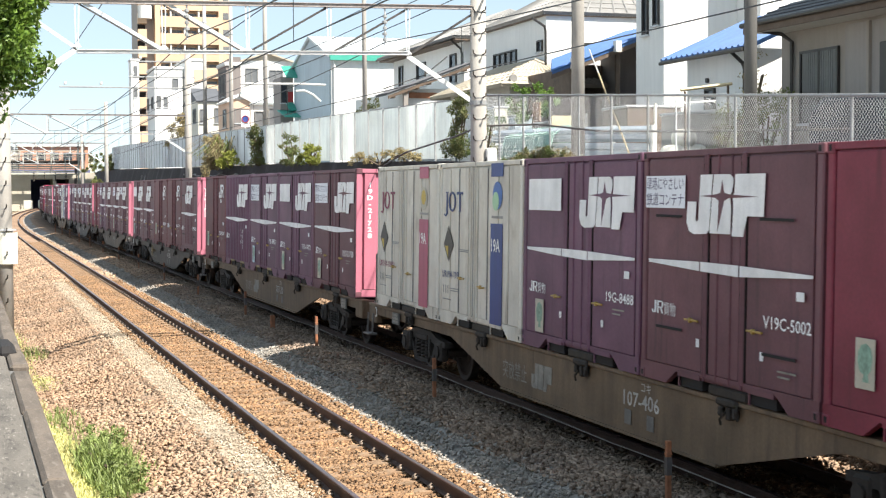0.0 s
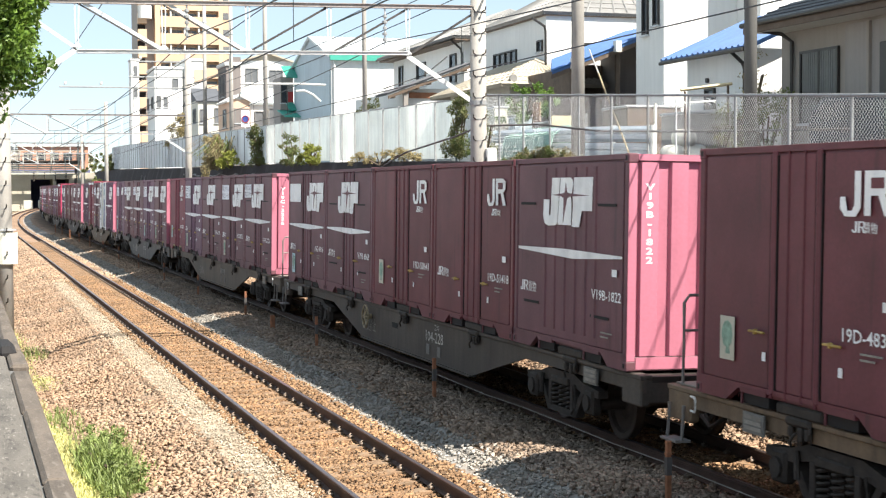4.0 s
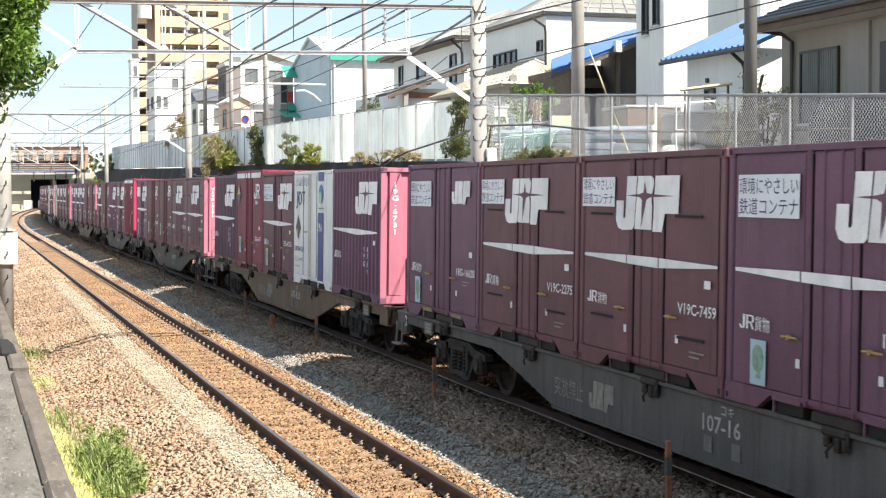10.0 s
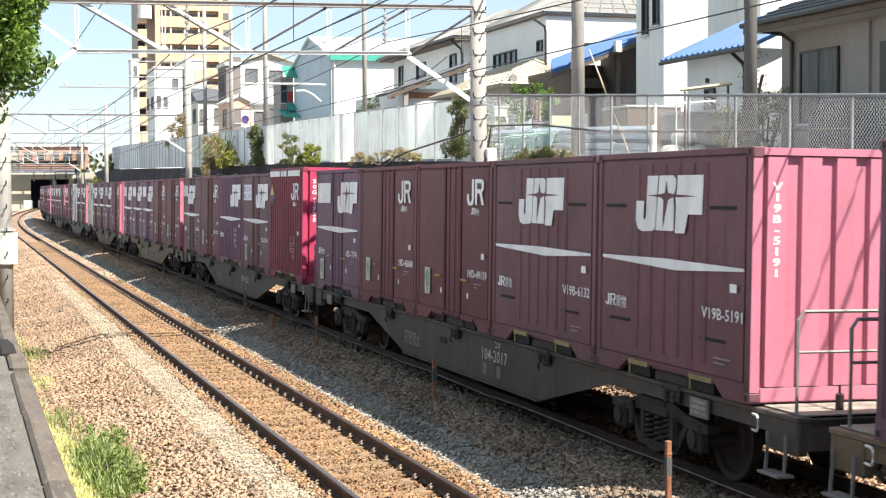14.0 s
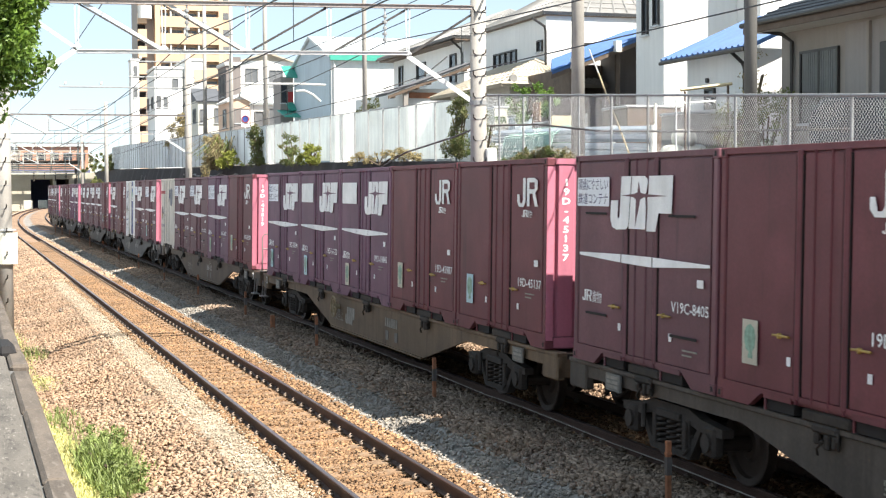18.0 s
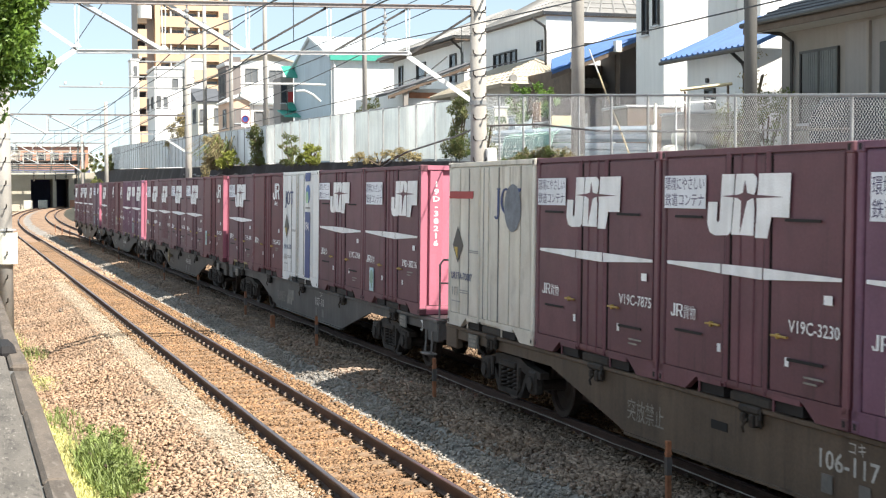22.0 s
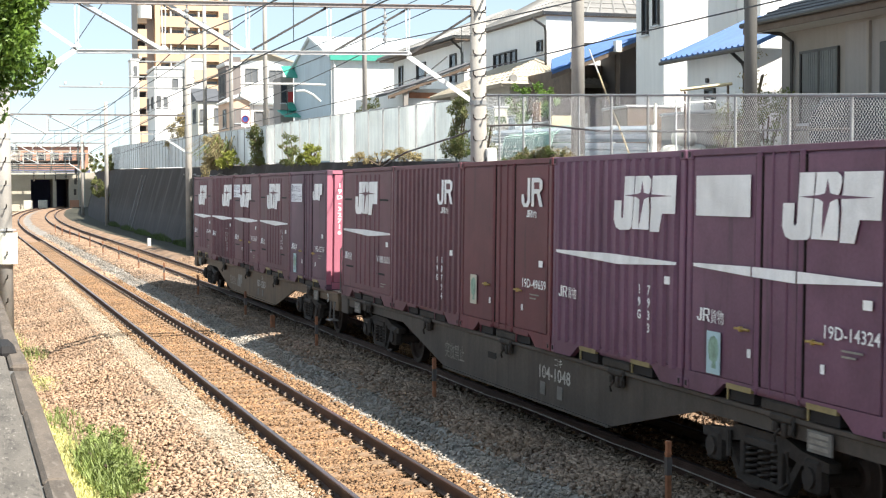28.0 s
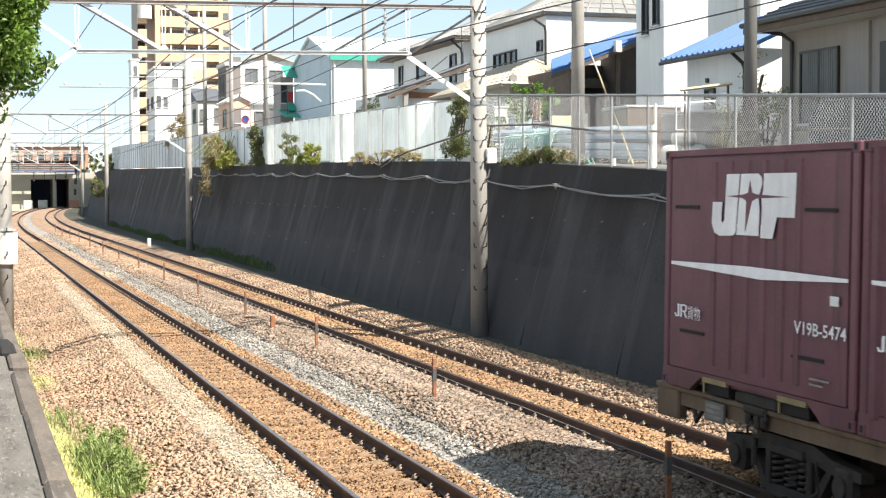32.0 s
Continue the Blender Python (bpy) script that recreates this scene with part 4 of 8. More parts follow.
            put("freight_word", text_mesh("貨物", 0.155, MAT["mark"], 0.28), c, (FACE - 0.004 + lift, uy(0.162), 0.742))
        put("white_square", cached("sq", MAT["mark"], lambda: side_plate(Shape(), 0.895, 0.932, 1.065, 1.15)), c, (lift, 0, 0))
    v19 = number.startswith("V")
    if sign:
        put("sign_board", cached(("signb", v19), MAT["sign"] if sign == "E" else MAT["mark"], lambda: side_plate(Shape(), 0.03, 0.285, 1.885, 2.23) if v19 else side_plate(Shape(), 0.065, 0.37, 1.815, 2.225)), c, (lift, 0, 0), "pale slogan panel" if sign == "E" else "blank white panel")
        if sign == "E":
            for line, z in (("環境にやさしい", 2.09), ("鉄道コンテナ", 1.92)) if v19 else (("環境にやさしい", 2.05), ("鉄道コンテナ", 1.855)):
                put("slogan", text_mesh(line, 0.15 if v19 else 0.175, MAT["ink"], 0.89 if v19 else 1.09), c, (FACE - 0.006 + lift, uy(0.037 if v19 else 0.071), z))
    if stick:
        put("tree_sticker", cached("stk" + stick, MAT[stick], lambda: side_plate(Shape(), 0.142, 0.220, 0.22, 0.65)), c, (lift, 0, 0.18 if emblem == "R" else 0.0), "pale sticker with a green tree")
        put("tree_print", cached("stree", MAT["leaf_green"], lambda: side_poly(Shape(), [(0.152, 0.45), (0.154, 0.53), (0.166, 0.59), (0.185, 0.61), (0.204, 0.57), (0.211, 0.48), (0.206, 0.39), (0.194, 0.345), (0.198, 0.28), (0.172, 0.28), (0.178, 0.345), (0.163, 0.36)], FACE - 0.004, 0.003)), c, (lift, 0, 0.18 if emblem == "R" else 0.0))
    if number and style in "dv" and not upright:
        put("number", text_mesh(number, 0.165, MAT["mark"], 0.096 * len(number)), c, (FACE - 0.005 + lift, uy(0.968) + 0.096 * len(number), 0.775))
        zs = 0.38 if v19 else 0.68
        for u1, zb in ((0.90, zs), (0.87, zs - 0.05)):
            put("small_print", cached(("print", u1, zb), MAT["mark_faint"], lambda: side_plate(Shape(), 0.81, u1, zb, zb + 0.018)), c, (lift, 0, 0))
    elif number and (style == "c" or upright):
        a, _, b = number.partition("-")
        size, ub, ua, zt = (0.125, 0.83, 0.79, 1.06) if upright else (0.14, 0.80, 0.735, 0.93)
        put("number", text_mesh(b, size, MAT["mark"], None, True), c, (FACE - 0.006 + lift - 0.01, uy(ub), zt))
        put("number", text_mesh(a, size, MAT["mark"], None, True), c, (FACE - 0.006 + lift - 0.01, uy(ua), zt))
    elif style in "dv":
        bars = Shape()
        for k in range(6):
            side_plate(bars, 0.70 + k * 0.042, 0.73 + k * 0.042, 0.80, 0.92, FACE + lift)
        part("number", bars, MAT["mark"], c)
    if ends in ("end_pink", "end_red") and number:
        if style == "d" and number.startswith("19G"):
            put("end_number", end_text(number, True), c, (-1.08, -HY + 0.006, h - 0.62), "white level number")
        else:
            put("end_number", end_text(number), c, (-0.95, -HY + 0.006, h - (0.42 if number.startswith("V") else 0.36)), "white stacked number")
    if style in "wpg":
        x = lift
        put("diamond", cached("diam", MAT["diamond"], lambda: side_poly(Shape(), [(0.065, 1.235), (0.128, 1.52), (0.20, 1.235), (0.13, 0.97)])), c, (x, 0, 0), "dark hazard-style diamond")
        put("diamond_core", cached("diamc", MAT["gold"], lambda: side_poly(Shape(), [(0.085, 1.21), (0.128, 1.21), (0.128, 1.03)], FACE - 0.003)), c, (x, 0, 0))
        if style in "wp":
            col = MAT["blue_stripe"] if style == "w" else MAT["pink_stripe"]
            st, S0 = Shape(), 0.66 if style == "w" else 0.715
            side_plate(st, S0, S0 + 0.135, 0.16, 1.60, FACE)
            side_plate(st, S0, S0 + 0.135, 2.27, 2.46, FACE)
            part("colour_stripe", st, col, c, loc=(x, 0, 0), label="bold vertical stripe")
            if style == "w":
                part("round_print", Shape().disc(FACE - 0.006, uy(S0 + 0.075), 2.0, 0.20, "x", 0.004), MAT["print_blue"], c, loc=(x, 0, 0), label="round blue printed picture")
                part("print_face", Shape().disc(FACE - 0.010, uy(S0 + 0.058), 1.92, 0.135, "x", 0.003), MAT["print_mint"], c, loc=(x, 0, 0), label="pale green printed disc")
            else:
                part("round_print", Shape().disc(FACE - 0.006, uy(S0 + 0.068), 1.94, 0.19, "x", 0.004), MAT["cream"], c, loc=(x, 0, 0), label="round printed picture")
                part("round_print", Shape().disc(FACE - 0.010, uy(S0 + 0.068), 1.96, 0.12, "x", 0.003), MAT["gold"], c, loc=(x, 0, 0))
            part("print_caption", side_plate(Shape(), S0 + 0.01, S0 + 0.135, 1.675, 1.71), MAT["print_grey"], c, loc=(x, 0, 0), label="tiny grey lettering bar")
            put("type_mark", text_mesh("19A", 0.26, MAT["mark"], 0.36), c, (FACE - 0.010 + x, uy(S0 + 0.014), 1.20))
            if number == "front":
                put("slogan", text_mesh("がんばろう日本", 0.20, MAT["navy"], 1.42), c, (FACE - 0.006 + x, uy(0.05), 2.18))
        else:
            part("round_print", Shape().disc(FACE - 0.006, uy(0.777), 1.83, 0.33, "x", 0.004, 28), MAT["globe"], c, loc=(x, 0, 0), label="round grey-blue globe print")
            br = Shape()
            side_poly(br, [(0.012, 1.95), (0.315, 1.95), (0.325, 2.06), (0.022, 2.06)])
            part("product_mark", br, MAT["red_ink"], c, loc=(x, 0, 0), label="red plain bars")
        o = 0.066 if style != "g" else 0.575
        k = 1.0 if style != "g" else 1.15
        ring = [(0.108 + 0.048 * math.sin(a), 0.20 + 0.155 * math.cos(a)) for a in [0.02 + 6.24 * i / 20 for i in range(21)]]
        ring += [(0.108 + 0.030 * math.sin(a), 0.20 + 0.125 * math.cos(a)) for a in [0.02 + 6.24 * i / 20 for i in range(20, -1, -1)]]
        hook = [(0.0, 0.0), (0.012, -0.03), (0.032, -0.03), (0.046, 0.02), (0.048, 0.33), (0.058, 0.35), (0.02, 0.35), (0.029, 0.33), (0.028, 0.02), (0.02, -0.01), (0.008, 0.01)]
        tee = [(0.195, 0.05), (0.226, 0.05), (0.219, 0.07), (0.219, 0.325), (0.244, 0.30), (0.25, 0.35), (0.168, 0.35), (0.172, 0.30), (0.20, 0.325), (0.20, 0.07)]
        for outline in (hook, ring, tee):
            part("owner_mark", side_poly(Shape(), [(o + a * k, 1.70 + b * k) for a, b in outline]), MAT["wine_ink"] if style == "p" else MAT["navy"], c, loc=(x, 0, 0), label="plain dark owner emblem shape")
        pr = Shape()
        serial = "UR17A-70087" if style == "g" else "UR19A-1233" if number == "front" else number
        if serial:
            put("number", text_mesh(serial, 0.15, MAT["wine_ink" if style == "p" else "navy"], 0.09 * len(serial)), c, (FACE - 0.005 + x, uy(0.05), 0.72))
        else:
            part("number", side_plate(Shape(), 0.06, 0.31, 0.73, 0.81), MAT["navy"], c, loc=(x, 0, 0))
        for a, z in ((0.06, 0.37), (0.155, 0.55), (0.165, 0.515), (0.28, 1.165), (0.275, 1.14)):
            side_plate(pr, a, a + 0.11, z, z + 0.016)
        for a in (0.062, 0.095, 0.125):
            side_plate(pr, a, a + 0.005, 0.47, 0.60)
        part("small_print", pr, MAT["print_grey"], c, loc=(x, 0, 0))
    if tall:
        tp = Shape()
        for a, b in ((0.045, 0.36), (0.39, 0.45), (0.47, 0.565), (0.61, 0.955)):
            side_plate(tp, a, b, 2.40, 2.53)
        part("height_band", tp, MAT["mark"], c, loc=(lift, 0, 0), label="white height warning band")
        part("diamond", side_poly(Shape(), [(0.048, 1.96), (0.121, 2.245), (0.197, 1.96), (0.125, 1.69)]), MAT["diamond"], c, loc=(lift, 0, 0))
        part("diamond_core", side_poly(Shape(), [(0.065, 1.965), (0.121, 2.20), (0.18, 1.965)], FACE - 0.004), MAT["gold"], c, loc=(lift, 0, 0))
    return c


def end_text(number, level=False):
    key = ("end", number, level)
    if key not in TEXTS:
        me = (text_mesh(number, 0.16, MAT["mark"], 0.98) if level else text_mesh(number, 0.125, MAT["mark"], None, True)).copy()
        for v in me.vertices:
            if level:
                v.co = Vector((-v.co.y, 0.0, v.co.z))
                continue
            v.co = Vector((-v.co.y * 1.35, 0.0, v.co.z * (0.84 if number.startswith("V") else 0.98)))
        TEXTS[key] = me
    return TEXTS[key]


# ---- flat wagons ----
def sill_shape(yf, yb):
    """Fish-bellied side sill, in the plane of travel."""
    poly = [(yf, 0.97), (yb, 0.97), (yb, 0.78), (5.3, 0.78), (2.9, 0.27), (-3.6, 0.27), (-5.9, 0.78), (yf, 0.78)]
    sh = Shape()
    sh.prism(poly, "x", -1.13, -1.09)
    sh.box(-1.17, -1.02, yf, yb, 0.93, 0.985, 0.01)
    sh.box(-1.16, -1.04, -3.6, 2.9, 0.255, 0.285)
    return sh


def deck_shape(yf, yb):
    sh = Shape()
    sh.box(-0.2, 0.2, yf, yb, 0.55, 0.95)
    for i in range(13):
        y = yf + 0.12 + (yb - yf - 0.24) * i / 12
        sh.box(-1.08, 1.08, y - 0.06, y + 0.06, 0.78, 0.96)
    return sh.box(-1.02, 1.02, yf, yb, 0.90, 0.965)


def bogie_frame():
    sh = Shape()
    for sx in (-1, 1):
        x0, x1 = sorted((sx * 0.93, sx * 1.06))
        sh.prism([(-1.22, 0.53), (-1.22, 0.62), (-0.75, 0.66), (-0.45, 0.74), (0.45, 0.74), (0.75, 0.66), (1.22, 0.62), (1.22, 0.53), (0.72, 0.53), (0.42, 0.59), (-0.42, 0.59), (-0.72, 0.53)], "x", x0, x1)
        sh.prism([(-0.74, 0.54), (-0.48, 0.19), (0.48, 0.19), (0.74, 0.54), (0.64, 0.54), (0.42, 0.27), (-0.42, 0.27), (-0.64, 0.54)], "x", x0 + 0.01, x1 - 0.01)
        for c in (-0.37, 0.37):
            sh.box(x0 - 0.01, x1 + 0.01, c - 0.045, c + 0.045, 0.26, 0.60, 0.01)
        sh.box(x0 - 0.03, x1 + 0.03, -0.30, 0.30, 0.57, 0.66, 0.015)
        sh.tube([(sx * 1.10, -0.55, 0.62), (sx * 1.12, -0.62, 0.34), (sx * 1.08, -0.40, 0.24)], 0.02, 6)
        sh.tube([(sx * 1.09, 0.60, 0.66), (sx * 1.11, 0.55, 0.40)], 0.03, 6)
    sh.box(-0.95, 0.95, -0.22, 0.22, 0.42, 0.66)
    return sh


def axle_box():
    sh = Shape().box(-0.07, 0.07, -0.14, 0.14, -0.15, 0.17, 0.03)
    return sh.disc(-0.10, 0, 0.0, 0.10, "x", 0.05, 12)


def spring_shape():
    sh = Shape()
    pts = [(0.07 * math.cos(k * 0.9), 0.07 * math.sin(k * 0.9), 0.27 + 0.0085 * k) for k in range(36)]
    return sh.tube(pts, 0.018, 5)


def brake_shape():
    sh = Shape()
    sh.box(-1.0, 1.0, -0.03, 0.03, -0.05, 0.05)
    sh.box(-0.62, -0.48, -0.07, 0.07, -0.17, 0.17, 0.03)
    return sh.box(0.48, 0.62, -0.07, 0.07, -0.17, 0.17, 0.03)


def wheel_shape():
    sh = Shape()
    n = 28
    prof = [(0.05, 0.09), (0.05, 0.16), (0.012, 0.20), (0.012, 0.35), (0.06, 0.37), (0.06, 0.43), (-0.045, 0.435), (-0.065, 0.455), (-0.075, 0.44), (-0.065, 0.37), (-0.02, 0.35), (-0.02, 0.20), (-0.05, 0.16), (-0.05, 0.09)]
    m = len(prof)
    for k in range(n):
        a = 2 * math.pi * k / n
        sh.v.extend([(p[0], p[1] * math.cos(a), p[1] * math.sin(a)) for p in prof])
    for k in range(n):
        for i in range(m):
            sh.f.append((k * m + i, k * m + (i + 1) % m, ((k + 1) % n) * m + (i + 1) % m, ((k + 1) % n) * m + i))
    return sh


def wheelset_shape():
    sh = Shape().tube([(-1.0, 0, 0), (1.0, 0, 0)], 0.08, 12)
    w = wheel_shape()
    sh.add([(x - 0.56, y, z) for x, y, z in w.v], w.f)
    return sh.add([(0.56 - x, y, z) for x, y, z in w.v], w.f)


def clamp_shape():
    sh = Shape()
    sh.box(-1.20, -1.12, -0.40, 0.40, 0.99, 1.10, 0.02)
    sh.box(-1.205, -1.13, -0.20, 0.24, 0.90, 1.0, 0.03)
    sh.box(-1.20, -1.14, 0.12, 0.20, 0.80, 0.91, 0.02)
    sh.tube([(-1.20, -0.22, 0.95), (-1.225, -0.25, 0.88), (-1.20, -0.24, 0.80)], 0.014, 6)
    sh.box(-1.21, -1.14, -0.08, 0.0, 0.78, 0.91, 0.012)
    sh.tube([(-1.215, 0.0, 0.86), (-1.235, 0.07, 0.78), (-1.21, 0.09, 0.72)], 0.014, 6)
    return sh.box(-1.20, -1.14, -0.17, -0.11, 0.80, 0.91, 0.01)


def step_shape():
    sh = Shape()
    sh.tube([(-1.20, -0.17, 0.80), (-1.22, -0.17, 0.42), (-1.22, 0.17, 0.42), (-1.20, 0.17, 0.80)], 0.021, 6)
    return sh.box(-1.30, -1.12, -0.19, 0.19, 0.405, 0.435, 0.006)


def rail_loop(w, z1):
    sh = Shape()
    pts = [(0, -w / 2, 0.95), (0, -w / 2, z1 - 0.08), (0, -w / 2 + 0.06, z1), (0, w / 2 - 0.06, z1), (0, w / 2, z1 - 0.08), (0, w / 2, 0.95)]
    return sh.tube(pts, 0.019, 6)


def cross_loop(w, z1):
    sh = Shape()
    pts = [(-w / 2, 0, 0.95), (-w / 2, 0, z1 - 0.08), (-w / 2 + 0.06, 0, z1), (w / 2 - 0.06, 0, z1), (w / 2, 0, z1 - 0.08), (w / 2, 0, 0.95)]
    sh.tube(pts, 0.019, 6)
    return sh.tube([(-w / 2, 0, z1 - 0.38), (w / 2, 0, z1 - 0.38)], 0.015, 6)


def coupler_shape():
    sh = Shape()
    sh.box(-0.09, 0.09, -0.5, 0.35, 0.77, 0.95, 0.02)
    sh.box(-0.16, 0.16, -0.62, -0.38, 0.74, 0.98, 0.05)
    sh.tube([(-0.55, 0.1, 0.75), (-0.55, -0.18, 0.60), (-0.5, -0.42, 0.44), (-0.42, -0.58, 0.55), (-0.38, -0.62, 0.70)], 0.028, 6)
    return sh.tube([(0.5, 0.1, 0.75), (0.5, -0.18, 0.60), (0.45, -0.42, 0.44), (0.4, -0.58, 0.55)], 0.028, 6)


def hand_wheel():
    sh = Shape()
    ring = [(0, 0.21 * math.cos(2 * math.pi * k / 20), 0.21 * math.sin(2 * math.pi * k / 20)) for k in range(21)]
    sh.tube(ring, 0.018, 6)
    for k in range(3):
        a = math.pi * k / 3
        sh.tube([(0, -0.21 * math.cos(a), -0.21 * math.sin(a)), (0, 0.21 * math.cos(a), 0.21 * math.sin(a))], 0.014, 5)
    return sh.disc(-0.02, 0, 0, 0.05, "x", 0.14, 10)


WHEELS = []


def build_wagon(tone, deck, number="", wheel_side=False):
    """A five-container flat wagon; deck is 'f' or 'b', the end with the standing platform."""
    yf = -9.42 - (0.80 if deck == "f" else 0.28)
    yb = 9.42 + (0.80 if deck == "b" else 0.28)
    paint = MAT["frame_" + tone]
    words = {"tan": "dusty tan-brown", "umber": "grimy umber-brown", "gray": "dusty grey", "dark": "dark grey-black", "blue": "slate-grey"}[tone]
    w = thing("flat_wagon", words + " bogie container flat wagon with fish-bellied sides", "wagon", "wagons of the train")
    me = cached(("sill", deck), paint, lambda: sill_shape(yf, yb))
    put("side_sill", me, w)
    far = put("side_sill", me, w)
    far.rotation_euler = (0, 0, math.pi)
    far.location = (0, yf + yb, 0)
    put("underframe", cached(("deck", deck), MAT["grime"], lambda: deck_shape(yf, yb)), w)
    for y, turn in ((yf, 0.0), (yb, math.pi)):
        put("coupler", cached("coupler", MAT["grime"], coupler_shape), w, (0, y, 0), "black coupler with air hoses", turn)
        for sx in (-1, 1):
            put("end_gusset", cached("gusset", paint, lambda: Shape().box(-0.06, 0.06, -0.26, 0.26, 0.62, 0.95, 0.02)), w, (sx * 1.10, y + (0.27 if y < 0 else -0.27), 0))
        put("end_beam", cached("endbeam", paint, lambda: Shape().box(-1.15, 1.15, -0.06, 0.06, 0.66, 0.97, 0.012)), w, (0, y + (0.07 if y < 0 else -0.07), 0))
    y = yf + 0.40 if deck == "f" else yb - 0.40
    out = -1 if deck == "f" else 1
    # dusty plate whose pale colour also carries the sun on the deck
    put("platform_floor", cached("pfloor", MAT["dusty_lit_floor"], lambda: Shape().box(-1.08, 1.08, -0.36, 0.36, 0.988, 1.004, 0.004)), w, (0, y, 0), "dusty platform floor, coloured pale as sunlit")
    put("foot_step", cached("step", MAT["rail_grey"], step_shape), w, (0, y + 0.10 * out, 0), "grey steel foot step")
    put("lashing_hook", cached("hook", MAT["trim_white"], lambda: Shape().tube([(-1.20, 0.07, 0.92), (-1.22, -0.05, 0.92), (-1.22, -0.07, 0.89), (-1.22, -0.07, 0.80), (-1.22, -0.05, 0.77), (-1.20, 0.07, 0.77)], 0.013, 6)), w, (0, y - 0.30 * out, 0), "white bent lashing hook")
    put("hand_rail", cached("rloop", MAT["rail_grey"], lambda: rail_loop(0.55, 1.85)), w, (1.12, y, 0), "bent grey steel hand rail")
    put("hand_rail", cached("cloop", MAT["rail_grey"], lambda: cross_loop(1.6, 1.95)), w, (-0.27, y + 0.22 * out, 0), "bent grey steel hand rail")
    put("brake_stand", cached("bstand", MAT["grime"], lambda: Shape().box(-0.035, 0.035, -0.03, 0.03, 1.0, 1.16, 0.01).tube([(0, 0, 1.15), (0, 0, 1.24)], 0.014, 6)), w, (-0.55, y + 0.12 * out, 0), "short dark brake stand")
    for k in range(5):
        put("container_clamp", cached("clamp", MAT["grime"], clamp_shape), w, (0, (k - 2) * 3.78 - 0.1, 0), "black container clamp")
    for y in (-8.3, 8.3):
        put("data_plate", cached("dplate", MAT["plate_dark"], lambda: Shape().box(-1.19, -1.165, -0.20, 0.20, 0.72, 0.92)), w, (0, y, 0), "small dark data plate")
        for q in range(3):
            put("plate_print", cached("dprint", MAT["mark_faint"], lambda: Shape().box(-1.196, -1.191, -0.16, 0.16, -0.018, 0.018)), w, (0, y, 0.77 + 0.055 * q))
    for yc in (-7.05, 7.05):
        bg = put("bogie", cached("bogie", MAT["bogie"], bogie_frame), w, (0, yc, 0), "grimy cast bogie")
        for sy in (-0.95, 0.95):
            ws = put("wheelset", cached("wheelset", MAT["tread"], wheelset_shape), bg, (0, sy, 0.43))
            WHEELS.append((w, ws, yc + sy))
            for sx in (-1, 1):
                put("axle_box", cached("abox", MAT["bogie"], axle_box), bg, (sx * 1.02, sy, 0.45), rz=0.0 if sx < 0 else math.pi)
        for sx in (-1, 1):
            for dy in (-0.24, 0.0, 0.24):
                put("coil_spring", cached("spring", MAT["bogie"], spring_shape), bg, (sx * 1.0, dy, 0))
        put("brake_beam", cached("brake", MAT["grime"], brake_shape), bg, (0, -0.42, 0.40))
        put("brake_beam", cached("brake", MAT["grime"], brake_shape), bg, (0, 0.42, 0.40))
    put("warning_text", text_mesh("突放禁止", 0.27, MAT["mark_faint"], 0.95), w, (-1.137, 2.85, 0.46))
    if number:
        put("wagon_number", text_mesh(number, 0.24, MAT["mark_worn"], 0.135 * len(number)), w, (-1.137, -1.28, 0.60))
        put("type_name", text_mesh("コキ", 0.13, MAT["mark_worn"], 0.26), w, (-1.137, -1.28 - 0.135 * len(number) * 0.5, 0.80))
    else:
        bars = Shape()
        for k in range(6):
            bars.box(-1.141, -1.137, -1.28 - 0.14 * k - 0.09, -1.28 - 0.14 * k, 0.62, 0.78)
        part("wagon_number", bars, MAT["mark_faint"], w)
    if tone in ("tan", "blue"):
        for i in range(3):
            part("emblem_block", emblem_block(i, 0.0, 0.20, 0.42, 0.76), MAT["mark_faint"], w, "faded slanted emblem block", (0.094, -0.14, 0))
    else:
        put("sill_slot", cached("slot", MAT["dark"], lambda: Shape().box(-1.137, -1.132, 0.45, 0.80, 0.64, 0.73, 0.0)), w)
    for dy in (0.0, 0.60):
        put("card_holder", cached("card", MAT["plate_dark"], lambda: Shape().box(-1.141, -1.137, -0.18, 0.0, 0.38, 0.55)), w, (0, -1.32 - dy, 0), "dark card holder")
    if wheel_side:
        put("brake_wheel", cached("hwheel", MAT["wheel_tan"], hand_wheel), w, (-1.26, 2.22, 0.72), "worn tan hand brake wheel")
    br = Shape().disc(-1.0, 1.2, 0.42, 0.17, "x", 0.7, 14).box(-0.98, -0.3, 2.0, 2.8, 0.30, 0.62, 0.04)
    part("air_tank", br, MAT["grime"], w)
    return w


MAT["dusty_lit_floor"] = mat("dusty_sunlit_steel", (0.27, 0.245, 0.205), 0.8, 0.1, 0.25, 5, 0.3, 60)
MAT["rail_grey"] = mat("grey_hand_rail_paint", (0.20, 0.185, 0.175), 0.6, 0.1, 0.15, 5)
MAT["mark_worn"] = mat("rubbed_white_lettering", (0.50, 0.49, 0.46), 0.7, 0, 0.25, 6)
MAT["mark_faint"] = mat("worn_white_lettering", (0.27, 0.255, 0.225), 0.7, 0, 0.25, 6)


def C(style, colour, number="", sign="", stick="", **kw):
    return dict(style=style, colour=colour, number=number, sign=sign, stick=stick, **kw)


